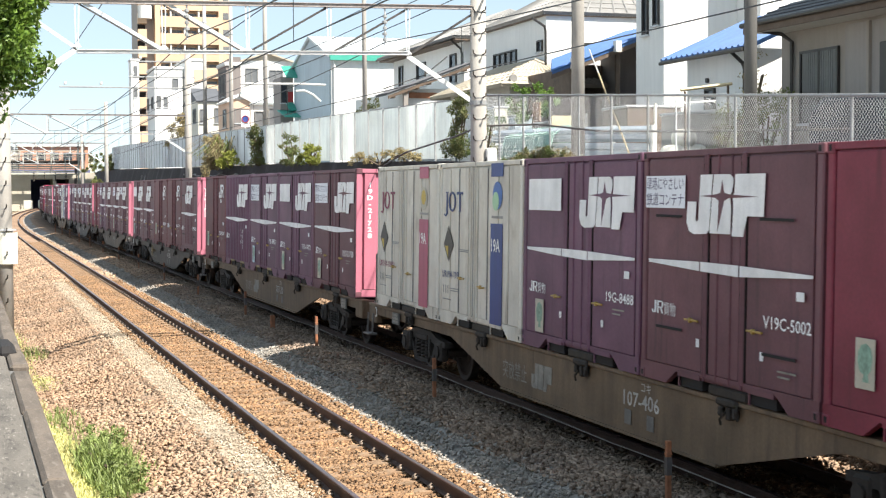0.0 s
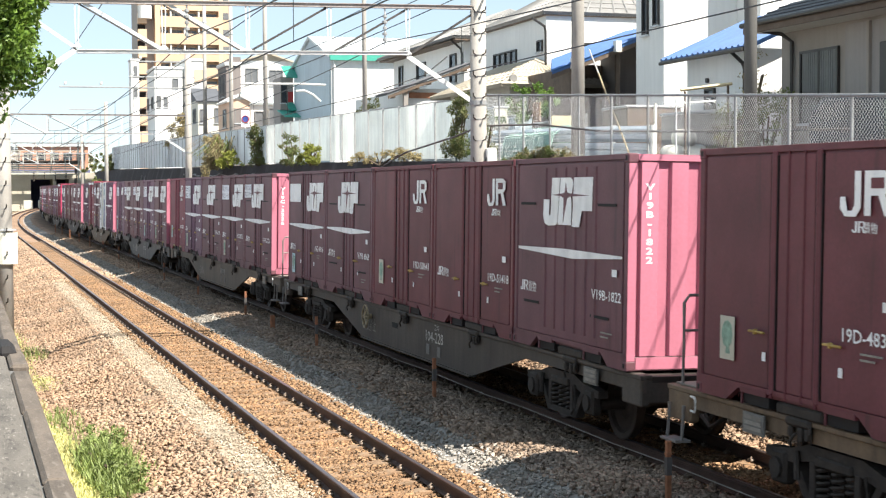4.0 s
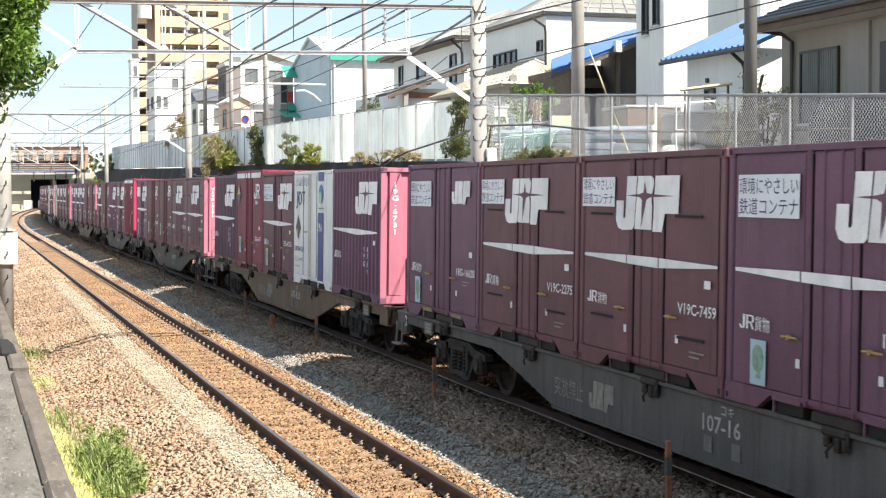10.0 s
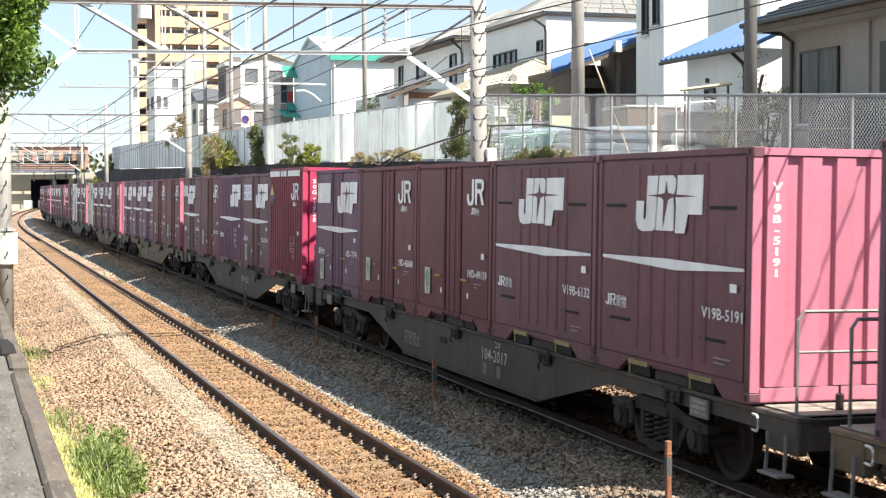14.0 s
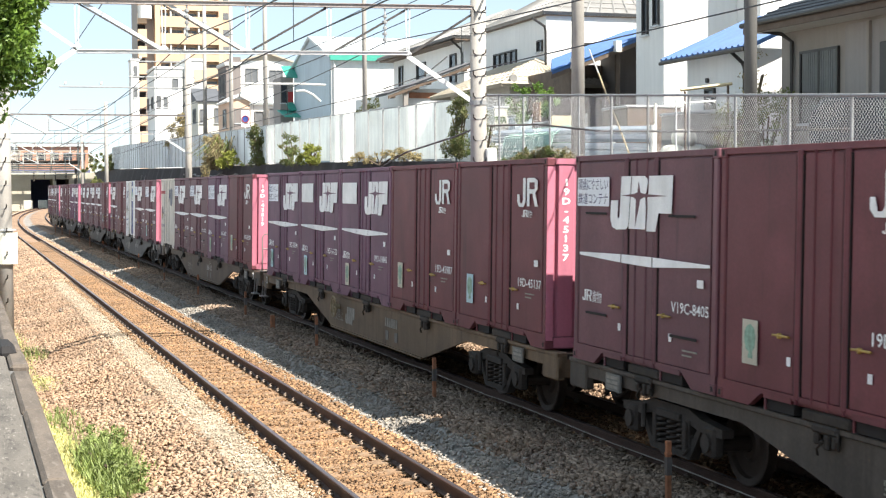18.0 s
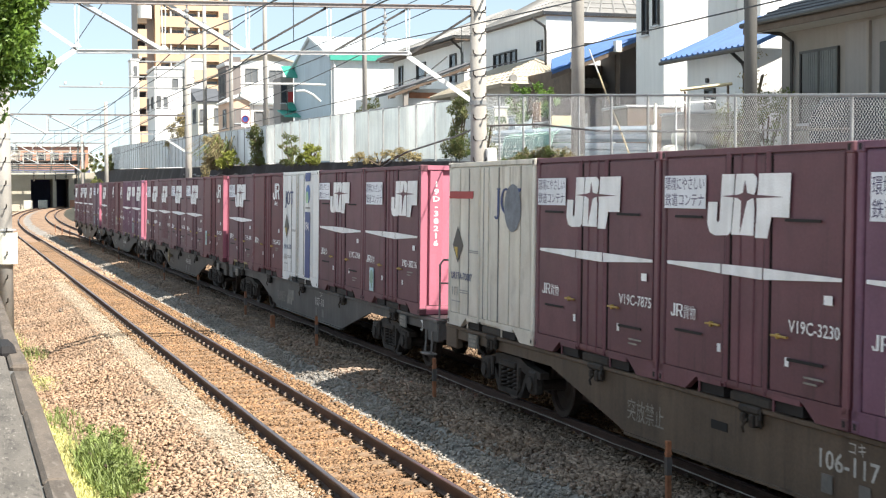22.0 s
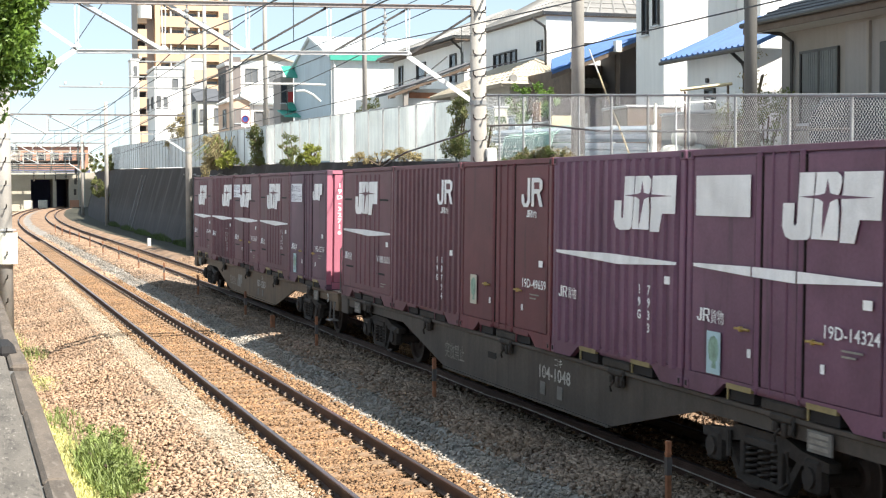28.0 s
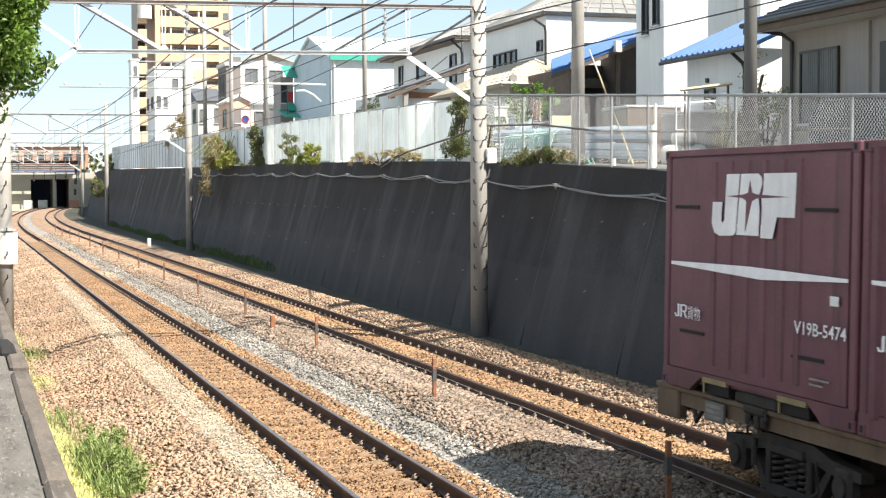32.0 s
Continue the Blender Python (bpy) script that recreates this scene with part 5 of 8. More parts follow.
# the train, leading wagon first: front face of its load at the start, wagon tone, platform end, wagon number, hand wheel, load from front to back
TRAIN = [
    (8.07, "tan", "b", "107-406", False, [C("d", "crimson", "", "", "cream", emblem="R"), C("d", "brown", "V19C-5002", "E"), C("d", "purple", "19G-8488", "W", "cream"), C("w", "white", "UR19A-193"), C("p", "white", "UR19A-10601")]),
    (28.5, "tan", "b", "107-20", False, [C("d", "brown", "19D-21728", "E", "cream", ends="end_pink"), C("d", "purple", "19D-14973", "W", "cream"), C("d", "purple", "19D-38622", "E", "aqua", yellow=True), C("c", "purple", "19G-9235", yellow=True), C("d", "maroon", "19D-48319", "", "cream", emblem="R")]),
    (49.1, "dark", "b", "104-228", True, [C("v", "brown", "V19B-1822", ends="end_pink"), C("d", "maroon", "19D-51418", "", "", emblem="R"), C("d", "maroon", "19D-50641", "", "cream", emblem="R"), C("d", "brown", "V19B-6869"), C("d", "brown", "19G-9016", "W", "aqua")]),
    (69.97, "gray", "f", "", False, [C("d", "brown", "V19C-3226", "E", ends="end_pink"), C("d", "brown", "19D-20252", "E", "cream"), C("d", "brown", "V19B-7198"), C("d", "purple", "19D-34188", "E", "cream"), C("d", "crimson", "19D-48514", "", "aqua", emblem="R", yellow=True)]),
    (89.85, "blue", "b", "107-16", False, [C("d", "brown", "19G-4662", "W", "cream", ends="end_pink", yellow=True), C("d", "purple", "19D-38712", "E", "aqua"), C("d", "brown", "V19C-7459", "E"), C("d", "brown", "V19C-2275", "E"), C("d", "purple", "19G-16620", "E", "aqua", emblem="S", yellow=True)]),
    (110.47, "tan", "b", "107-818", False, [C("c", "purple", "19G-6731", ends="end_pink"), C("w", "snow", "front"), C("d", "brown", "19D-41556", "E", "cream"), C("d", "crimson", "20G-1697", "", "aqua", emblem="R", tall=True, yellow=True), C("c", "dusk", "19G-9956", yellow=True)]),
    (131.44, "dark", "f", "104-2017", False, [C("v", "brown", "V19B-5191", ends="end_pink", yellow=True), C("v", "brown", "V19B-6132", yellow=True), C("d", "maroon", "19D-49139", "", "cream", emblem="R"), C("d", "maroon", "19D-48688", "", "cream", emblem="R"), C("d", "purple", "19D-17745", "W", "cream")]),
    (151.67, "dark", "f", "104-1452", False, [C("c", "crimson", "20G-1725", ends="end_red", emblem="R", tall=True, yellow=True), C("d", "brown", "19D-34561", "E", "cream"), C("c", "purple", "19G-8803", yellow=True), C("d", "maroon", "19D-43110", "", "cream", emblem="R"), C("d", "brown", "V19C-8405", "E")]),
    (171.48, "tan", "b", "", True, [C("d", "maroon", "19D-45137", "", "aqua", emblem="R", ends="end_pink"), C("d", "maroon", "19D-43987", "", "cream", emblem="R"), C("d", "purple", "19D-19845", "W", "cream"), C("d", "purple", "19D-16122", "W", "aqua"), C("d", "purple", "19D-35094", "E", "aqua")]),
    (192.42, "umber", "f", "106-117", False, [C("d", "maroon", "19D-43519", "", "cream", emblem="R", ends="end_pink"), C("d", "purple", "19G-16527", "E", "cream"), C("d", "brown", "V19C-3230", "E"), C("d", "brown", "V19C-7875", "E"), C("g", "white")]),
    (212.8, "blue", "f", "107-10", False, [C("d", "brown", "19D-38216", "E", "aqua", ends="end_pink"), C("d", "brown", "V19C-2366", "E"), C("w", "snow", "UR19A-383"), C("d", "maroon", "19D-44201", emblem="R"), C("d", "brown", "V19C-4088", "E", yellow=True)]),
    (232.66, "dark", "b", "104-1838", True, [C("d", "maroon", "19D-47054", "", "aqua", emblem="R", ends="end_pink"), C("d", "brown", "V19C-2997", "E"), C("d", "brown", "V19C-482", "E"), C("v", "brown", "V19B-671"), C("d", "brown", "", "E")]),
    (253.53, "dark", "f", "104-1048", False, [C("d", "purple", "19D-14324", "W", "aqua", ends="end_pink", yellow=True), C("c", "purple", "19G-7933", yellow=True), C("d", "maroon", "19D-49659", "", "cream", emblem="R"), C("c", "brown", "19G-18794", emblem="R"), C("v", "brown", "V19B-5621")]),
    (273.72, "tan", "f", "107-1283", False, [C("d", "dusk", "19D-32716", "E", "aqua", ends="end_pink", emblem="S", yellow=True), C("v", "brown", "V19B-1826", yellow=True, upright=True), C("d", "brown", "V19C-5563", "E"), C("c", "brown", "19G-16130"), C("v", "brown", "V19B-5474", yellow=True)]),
]

MOVING = []
for front, tone, deck, number, hw, load in TRAIN:
    wg = build_wagon(tone, deck, number, hw)
    MOVING.append((wg, front + 9.42, (0, 0)))
    for k, spec in enumerate(load):
        MOVING.append((build_container(**spec), front + 9.42, ((k - 2) * 3.78, 1.0)))

SPEEDS = [(0, 8.2046), (4, 8.3613), (8, 8.4461), (12, 8.6816), (16, 8.6154), (20, 8.9140), (24, 9.1369), (28, 8.8626), (32, 8.5369)]


def gone(t):
    """Metres that the train has run since the start."""
    d = 0.0
    for (t0, v0), (t1, v1) in zip(SPEEDS, SPEEDS[1:]):
        if t <= t0:
            break
        k = min(t, t1) - t0
        d += v0 * k + (v1 - v0) / (t1 - t0) * k * k / 2
    return d


def wagon_pose(s):
    """Pose of a wagon whose two pivots both sit on the far track."""
    a, b = on_line(s - 7.05, FAR_TRACK), on_line(s + 7.05, FAR_TRACK)
    th = math.atan2(-(b[0] - a[0]), b[1] - a[1])
    return Matrix.Translation(((a[0] + b[0]) / 2, (a[1] + b[1]) / 2, 0)) @ Matrix.Rotation(th, 4, "Z") @ Matrix.Rotation(0.0182, 4, "Y")


def motions():
    for ob, s, (dy, dz) in MOVING:
        walk(ob, [(t, wagon_pose(s - gone(t)) @ Matrix.Translation((0, dy, dz))) for t in range(33)])
    for w, ws, dy in WHEELS:
        s0 = next(s for o, s, _ in MOVING if o is w) + dy
        near = [i for i in range(481) if 6.0 < s0 - gone(i / 15) < 44.0]
        base = Matrix.Translation(ws.location)
        g0 = gone(near[0] / 15) if near else 0.0
        rows = [(i / 15, base @ Matrix.Rotation((gone(min(max(i, near[0]), near[-1]) / 15) - g0) / 0.43 if near else 0.0, 4, "X")) for i in range(481) if i in (0, 480) or i in near]
        walk(ws, rows)


# ---- lineside: marker posts, cable ----
for k in range(14):
    s = 13.56 + 7.77 * k
    x, y, th = on_line(s, 6.60)
    p = thing("marker_post", "short rusty orange iron post beside the far track", "post", "lineside marker posts", (x, y, -0.06))
    part("post", Shape().box(-0.026, 0.026, -0.026, 0.026, 0, 0.70, 0.006).box(-0.030, 0.030, -0.030, 0.030, 0.56, 0.585, 0.004), MAT["rust_post"], p)
    if k < 9:
        part("band", Shape().box(-0.028, 0.028, -0.028, 0.028, 0.36, 0.54), MAT["post_band"], p, "dark grey band")
pts = [(7.30 + 0.012 * math.sin(i * 1.3), 9 + i * 1.5, 0.12 + 0.012 * math.sin(i * 2.1)) for i in range(60)]
tagged(part("lineside_cable", Shape().tube(pts, 0.0055, 6), MAT["cord"]), "pale cord strung along the foot of the far rail", "cable")


# ---- overhead line gantries ----
def pole_shape(r0, r1, z0, z1, n=20):
    return Shape().tube([(0, 0, z0), (0, 0, z1)], r0, n, r1)


def build_gantry(y, xl, xr, zl, zu, ztop_l, ztop_r, label, bolts=False, tilt=0.0):
    g = thing("overhead_gantry", label, "gantry", "overhead line gantries")
    for x, zt in ((xl, ztop_l), (xr, ztop_r)):
        part("pole", pole_shape(0.19, 0.155, -0.6, zt), MAT["pole"], g, "grey spun concrete pole", (x, y, 0), smooth=True)
        if bolts:
            for k in range(int((zt - 1.4) / 0.45)):
                for ang in (-2.25, -1.35):
                    ca, sa = math.cos(ang), math.sin(ang)
                    sb = Shape().tube([(ca * 0.15, sa * 0.15, -0.03), (ca * 0.29, sa * 0.29, 0.0), (ca * 0.31, sa * 0.31, 0.07)], 0.014, 5)
                    part("step_bolt", sb, MAT["grime"], g, "dark iron step bolt", (x, y, 1.0 + 0.45 * k))
                part("band", Shape().disc(0, 0, -0.03, 0.178, "z", 0.012, 16), MAT["fence_steel"], g, "thin grey steel band", (x, y, 1.0 + 0.45 * k))
    a, b = xl + 1.45, xr - 1.55

    def chord(x0, x1, zz, q, r):
        """A level beam of two back-to-back angles; it climbs a little towards its second end."""
        up = (lambda x: zz + tilt * ((x - a) / (b - a) - 0.5))
        lo, hi = -r, r
        prof = [(-q, lo), (-q + 0.012, lo), (-q + 0.012, hi - 0.012), (q - 0.012, hi - 0.012), (q - 0.012, lo), (q, lo), (q, hi - 0.012), (q + 0.03, hi - 0.012), (q + 0.03, hi), (-q - 0.03, hi), (-q - 0.03, hi - 0.012), (-q, hi - 0.012)]
        m = len(prof)
        sh = Shape()
        sh.v += [(x, y + a_, up(x) + c_) for x in (x0, x1) for a_, c_ in prof]
        sh.f += [(i, (i + 1) % m, m + (i + 1) % m, m + i) for i in range(m)]
        return sh

    def angle_bar(p, q, w=0.036):
        """An angle iron between two points of the frame: a flange to the front and one to the back."""
        d = Vector((q[0] - p[0], 0, q[1] - p[1])).normalized()
        nx, nz_ = -d.z * w, d.x * w
        if nz_ < 0:
            nx, nz_ = -nx, -nz_
        sh = Shape().prism([(p[0] - nx, p[1] - nz_), (q[0] - nx, q[1] - nz_), (q[0] + nx, q[1] + nz_), (p[0] + nx, p[1] + nz_)], "y", y - 0.012, y)
        return sh.prism([(p[0] + nx * 0.7, p[1] + nz_ * 0.7), (q[0] + nx * 0.7, q[1] + nz_ * 0.7), (q[0] + nx, q[1] + nz_), (p[0] + nx, p[1] + nz_)], "y", y, y + 0.06)
    part("upper_chord", chord(xl, xr, zu, 0.06, 0.040), MAT["rusty_steel"], g, "rust-flecked grey steel chord")
    part("lower_chord", chord(a, b, zl, 0.055, 0.036), MAT["pale_steel"], g, "sunlit galvanised chord")
    n = 5
    for i in range(n):
        x = a + (b - a) * i / (n - 1)
        part("hanger", Shape().prism([(x - 0.055, zu), (x - 0.030, zu), (x - 0.010, zl), (x - 0.028, zl)], "y", y - 0.03, y - 0.01).prism([(x + 0.030, zu), (x + 0.055, zu), (x + 0.028, zl), (x + 0.010, zl)], "y", y - 0.03, y - 0.01), MAT["pale_steel"], g)
        part("gusset", Shape().prism([(x - 0.09, zl + 0.03), (x + 0.09, zl + 0.03), (x + 0.035, zl + 0.10), (x - 0.035, zl + 0.10)], "y", y - 0.036, y - 0.031), MAT["pale_steel"], g)
        if i < n - 1:
            x2 = a + (b - a) * (i + 1) / (n - 1)
            p, q = ((x, zu), (x2, zl)) if i < 2 else ((x, zl), (x2, zu))
            part("brace", angle_bar(p, q, 0.034 if i < 2 else 0.022), MAT["pale_steel"] if i < 2 else MAT["iron"], g)
            # rear angle of each pair: its shade is put into the dark colour
            if i < 2:
                part("brace", angle_bar((p[0], p[1] - 0.075), (q[0] - 0.09, q[1]), 0.016), MAT["iron"], g, "rear brace coloured dark for its shade")
    for s0, s1 in (((b, zl), (xr - 0.1, zl - 0.95)), ((a, zl), (xl + 0.1, zl - 0.95))):
        part("knee_brace", angle_bar(s0, s1, 0.05), MAT["pale_steel"], g, "sunlit knee brace")
        part("pole_collar", Shape().disc(xr if s0[0] == b else xl, y, zl - 1.0, 0.185, "z", 0.09, 18), MAT["fence_steel"], g)
    part("brace", angle_bar((a, zl), (xl + 0.1, zu - 0.05)), MAT["steel"], g)
    part("brace", angle_bar((b, zl), (xr - 0.1, zu - 0.05), 0.022), MAT["iron"], g)
    return g


build_gantry(30.6, 0.78, 10.48, 5.88, 6.85, 7.6, 8.6, "overhead line gantry of two concrete poles and a braced steel beam", True, 0.10)
build_gantry(80.0, 1.0, 11.42, 6.0, 6.96, 7.6, 10.2, "farther overhead line gantry with a tall concrete pole")
build_gantry(140.0, 3.2, 12.62, 6.4, 7.3, 8.0, 11.0, "distant overhead line gantry against the sky")
build_gantry(195.0, 4.2, 14.6, 6.4, 7.3, 8.0, 10.0, "distant overhead line gantry against the sky")

# catenary and contact wires over both tracks, feeders beyond
SUPPORTS = [-20.0, 30.6, 80.0, 140.0, 195.0, 250.0, 310.0]


def line_wire(off, z, sag, r):
    pts = []
    for a, b in zip(SUPPORTS, SUPPORTS[1:]):
        for i in range(10):
            k = i / 10
            x, y, th = on_line(a + (b - a) * k, off)
            pts.append((x, y, z - sag * 4 * k * (1 - k)))
    return Shape().tube(pts, r, 5)


for off in (NEAR_TRACK, FAR_TRACK):
    w = thing("overhead_wire", "thin dark contact and carrier wires above a track", "overhead wire", "overhead wires")
    part("contact_wire", line_wire(off, 5.15, 0.02, 0.010), MAT["wire"], w)
    part("carrier_wire", line_wire(off, 6.15, 0.55, 0.011), MAT["wire"], w)
    dr = Shape()
    for a, b in zip(SUPPORTS, SUPPORTS[1:]):
        for i in range(1, 10):
            k = i / 10
            x, y, th = on_line(a + (b - a) * k, off)
            dr.tube([(x, y, 5.14), (x, y, 6.15 - 0.55 * 4 * k * (1 - k))], 0.006, 4)
    part("droppers", dr, MAT["wire"], w)
for off, z in ((10.9, 7.9), (11.2, 8.5), (10.2, 7.2), (3.0, 7.2), (6.2, 7.0)):
    tagged(part("feeder_wire", line_wire(off, z, 0.25, 0.012), MAT["wire"]), "thin dark feeder wire along the line", "wire", "overhead wires")


# ---- fences above the wall ----
def chain_fence():
    f = thing("chain_link_fence", "galvanised chain-link fence along the wall top", "fence")
    ys = [15.9 + 1.74 * i for i in range(12)]
    for a in ys:
        xt, zt = wall_top(a)
        part("fence_post", Shape().tube([(xt + 0.2, a, zt - 0.05), (xt + 0.2, a, 4.34 + 0.06 * (a - 17.5))], 0.024, 8), MAT["fence_steel"], f)
    for a, b in zip(ys, ys[1:]):
        (xa, za), (xb, zb) = wall_top(a), wall_top(b)
        ha, hb = 4.32 + 0.06 * (a - 17.5) - za, 4.32 + 0.06 * (b - 17.5) - zb
        part("top_rail", Shape().tube([(xa + 0.2, a, za + ha), (xb + 0.2, b, zb + hb)], 0.022, 8), MAT["fence_steel"], f)
        mesh = Shape()
        L, pitch = b - a, 0.075
        n = int((L + ha) / pitch)

        def at(u, v):
            k = u / L
            return (xa + (xb - xa) * k + 0.2, a + u, za + (zb - za) * k + 0.05 + v * (ha + (hb - ha) * k - 0.05) / 1.33)
        for i in range(-int(1.33 / pitch) - 1, int(L / pitch) + int(1.33 / pitch) + 1):
            for sgn in (1, -1):
                u0 = i * pitch
                lo, hi = (max(0, -u0), min(1.33, L - u0)) if sgn > 0 else (max(0, u0 - L), min(1.33, u0))
                if hi - lo > 0.03:
                    mesh.tube([at(u0 + sgn * lo, lo), at(u0 + sgn * hi, hi)], 0.0020, 3)
        part("wire_mesh", mesh, MAT["bright_wire"], f)
    return f


chain_fence()


def panel_fence():
    f = thing("panel_fence", "cloudy clear and white corrugated panel fence on the wall top", "fence")
    y = 36.8
    while y < 165:
        y2 = y + 2.0
        (xa, za), (xb, zb) = wall_top(y), wall_top(y2)
        h = 1.52 + 0.006 * (y - 37)
        clear = y < 65.5
        n, poly = (1 if clear else 8), []
        for i in range(n):
            for q, d in ((0.0, 0.0), (0.35, 0.0), (0.5, 0.0 if clear else 0.03), (0.85, 0.0 if clear else 0.03)):
                poly.append(((i + q) / n, d))
        poly.append((1.0, 0.0))
        sh, m = Shape(), len(poly)
        for th in (0.0, 0.012):
            for zz in (0.04, h):
                for k, d in poly:
                    sh.v.append((xa + (xb - xa) * k + 0.2 - d + th, y + 2.0 * k, za + (zb - za) * k + zz))
        for i in range(m - 1):
            sh.f += [(i, i + 1, m + i + 1, m + i), (2 * m + i, 3 * m + i, 3 * m + i + 1, 2 * m + i + 1), (m + i, m + i + 1, 3 * m + i + 1, 3 * m + i), (i, 2 * m + i, 2 * m + i + 1, i + 1)]
        pn = part("fence_panel", sh, MAT["clear_panel" if clear else "panel"], f, "cloudy clear panel" if clear else "white corrugated panel")
        pn.visible_shadow = not clear
        part("fence_post", Shape().box(xa + 0.14, xa + 0.185, y - 0.02, y + 0.02, za - 0.05, za + h + 0.03), MAT["fence_steel"], f)
        part("top_rail", Shape().tube([(xa + 0.19, y, za + h + 0.02), (xb + 0.19, y2, zb + h + 0.02)], 0.015, 6), MAT["fence_steel"], f)
        y = y2
    return f


panel_fence()


# ---- houses ----
def window(parent, face, a0, a1, z0, z1, plane, style="glass", frame="bronze", mullions=1, pane="glass"):
    """A framed window on a wall. face 'x': on the wall x=plane seen from -x, a along y; face 'y': on the wall y=plane seen from -y, a along x."""
    def bx(sh, u0, u1, w0, w1, d0, d1):
        return sh.box(plane - d1, plane - d0, u0, u1, w0, w1) if face == "x" else sh.box(u0, u1, plane - d1, plane - d0, w0, w1)
    t = 0.05
    fr = Shape()
    bx(fr, a0, a1, z0, z0 + t, 0, 0.07), bx(fr, a0, a1, z1 - t, z1, 0, 0.07)
    bx(fr, a0, a0 + t, z0 + t, z1 - t, 0, 0.07), bx(fr, a1 - t, a1, z0 + t, z1 - t, 0, 0.07)
    for k in range(1, mullions + 1):
        c = a0 + (a1 - a0) * k / (mullions + 1)
        bx(fr, c - 0.025, c + 0.025, z0 + t, z1 - t, 0, 0.06)
    w = part("window", fr, MAT[frame], parent)
    if style == "shutter":
        n = max(6, int((a1 - a0) / 0.09))
        sl = Shape()
        for k in range(n):
            c = a0 + t + (a1 - a0 - 2 * t) * k / n
            bx(sl, c, c + (a1 - a0) / n * 0.6, z0 + t, z1 - t, 0.015, 0.045)
        part("slats", sl, MAT["shutter"], w)
    part("pane", bx(Shape(), a0 + t, a1 - t, z0 + t, z1 - t, 0.004, 0.014), MAT[pane], w)
    part("sill", bx(Shape(), a0 - 0.05, a1 + 0.05, z0 - 0.05, z0 - 0.002, 0, 0.10), MAT["steel"], w)
    return w


def tile_roof(parent, corners, thick, material, rows, ribs, rib_r=0.035, name="roof"):
    """A sloping slab: corners low-a, low-b, high-b, high-a; raised tile rolls run up the slope, courses across."""
    a, b, c, d = [Vector(p) for p in corners]
    nrm = (b - a).cross(d - a).normalized()
    if nrm.z < 0:
        nrm = -nrm
    sh = Shape()
    lo = [p - nrm * thick for p in (a, b, c, d)]
    sh.add([tuple(p) for p in (a, b, c, d)] + [tuple(p) for p in lo], [(0, 1, 2, 3), (7, 6, 5, 4), (0, 4, 5, 1), (1, 5, 6, 2), (2, 6, 7, 3), (3, 7, 4, 0)])
    ob = part(name, sh, material, parent)
    if ribs:
        for i in range(ribs + 1):
            k = i / ribs
            part("tile_roll", Shape().tube([a.lerp(b, k) + nrm * 0.005, d.lerp(c, k) + nrm * 0.005], rib_r, 5), material, ob)
    if rows:
        cs = Shape()
        for i in range(rows):
            k = i / rows
            p, q = a.lerp(d, k) + nrm * 0.012, b.lerp(c, k) + nrm * 0.012
            cs.tube([p, q], 0.018, 4)
        tagged(part("tile_course", cs, material, ob), kind="stuff")
    return ob


def walls(parent, x0, x1, y0, y1, z0, z1, material, name="wall"):
    return part(name, Shape().box(x0, x1, y0, y1, z0, z1, 0.015), MAT[material], parent)


def gable_roof(parent, x0, x1, y0, y1, z, rise, material, along="x", over=0.5, ribs=0, rows=0, thick=0.12):
    """Two slopes; the ridge runs along the named axis."""
    if along == "y":
        xm = (x0 + x1) / 2
        k = rise / ((x1 - x0) / 2)
        zl = z - over * k
        tile_roof(parent, [(x0 - over, y0 - over, zl), (x0 - over, y1 + over, zl), (xm, y1 + over, z + rise), (xm, y0 - over, z + rise)], thick, MAT[material], rows, ribs)
        tile_roof(parent, [(x1 + over, y0 - over, zl), (x1 + over, y1 + over, zl), (xm, y1 + over, z + rise), (xm, y0 - over, z + rise)], thick, MAT[material], 0, 0)
        part("gable", Shape().prism([(x0, z - 0.02), (x1, z - 0.02), (xm, z + rise - 0.12)], "y", y0 + 0.01, y1 - 0.01), parent.children[0].data.materials[0], parent)
    else:
        ym = (y0 + y1) / 2
        k = rise / ((y1 - y0) / 2)
        zl = z - over * k
        tile_roof(parent, [(x0 - over, y0 - over, zl), (x1 + over, y0 - over, zl), (x1 + over, ym, z + rise), (x0 - over, ym, z + rise)], thick, MAT[material], rows, ribs)
        tile_roof(parent, [(x0 - over, y1 + over, zl), (x1 + over, y1 + over, zl), (x1 + over, ym, z + rise), (x0 - over, ym, z + rise)], thick, MAT[material], 0, 0)
        part("gable", Shape().prism([(y0, z - 0.02), (y1, z - 0.02), (ym, z + rise - 0.12)], "x", x0 + 0.01, x1 - 0.01), parent.children[0].data.materials[0], parent)


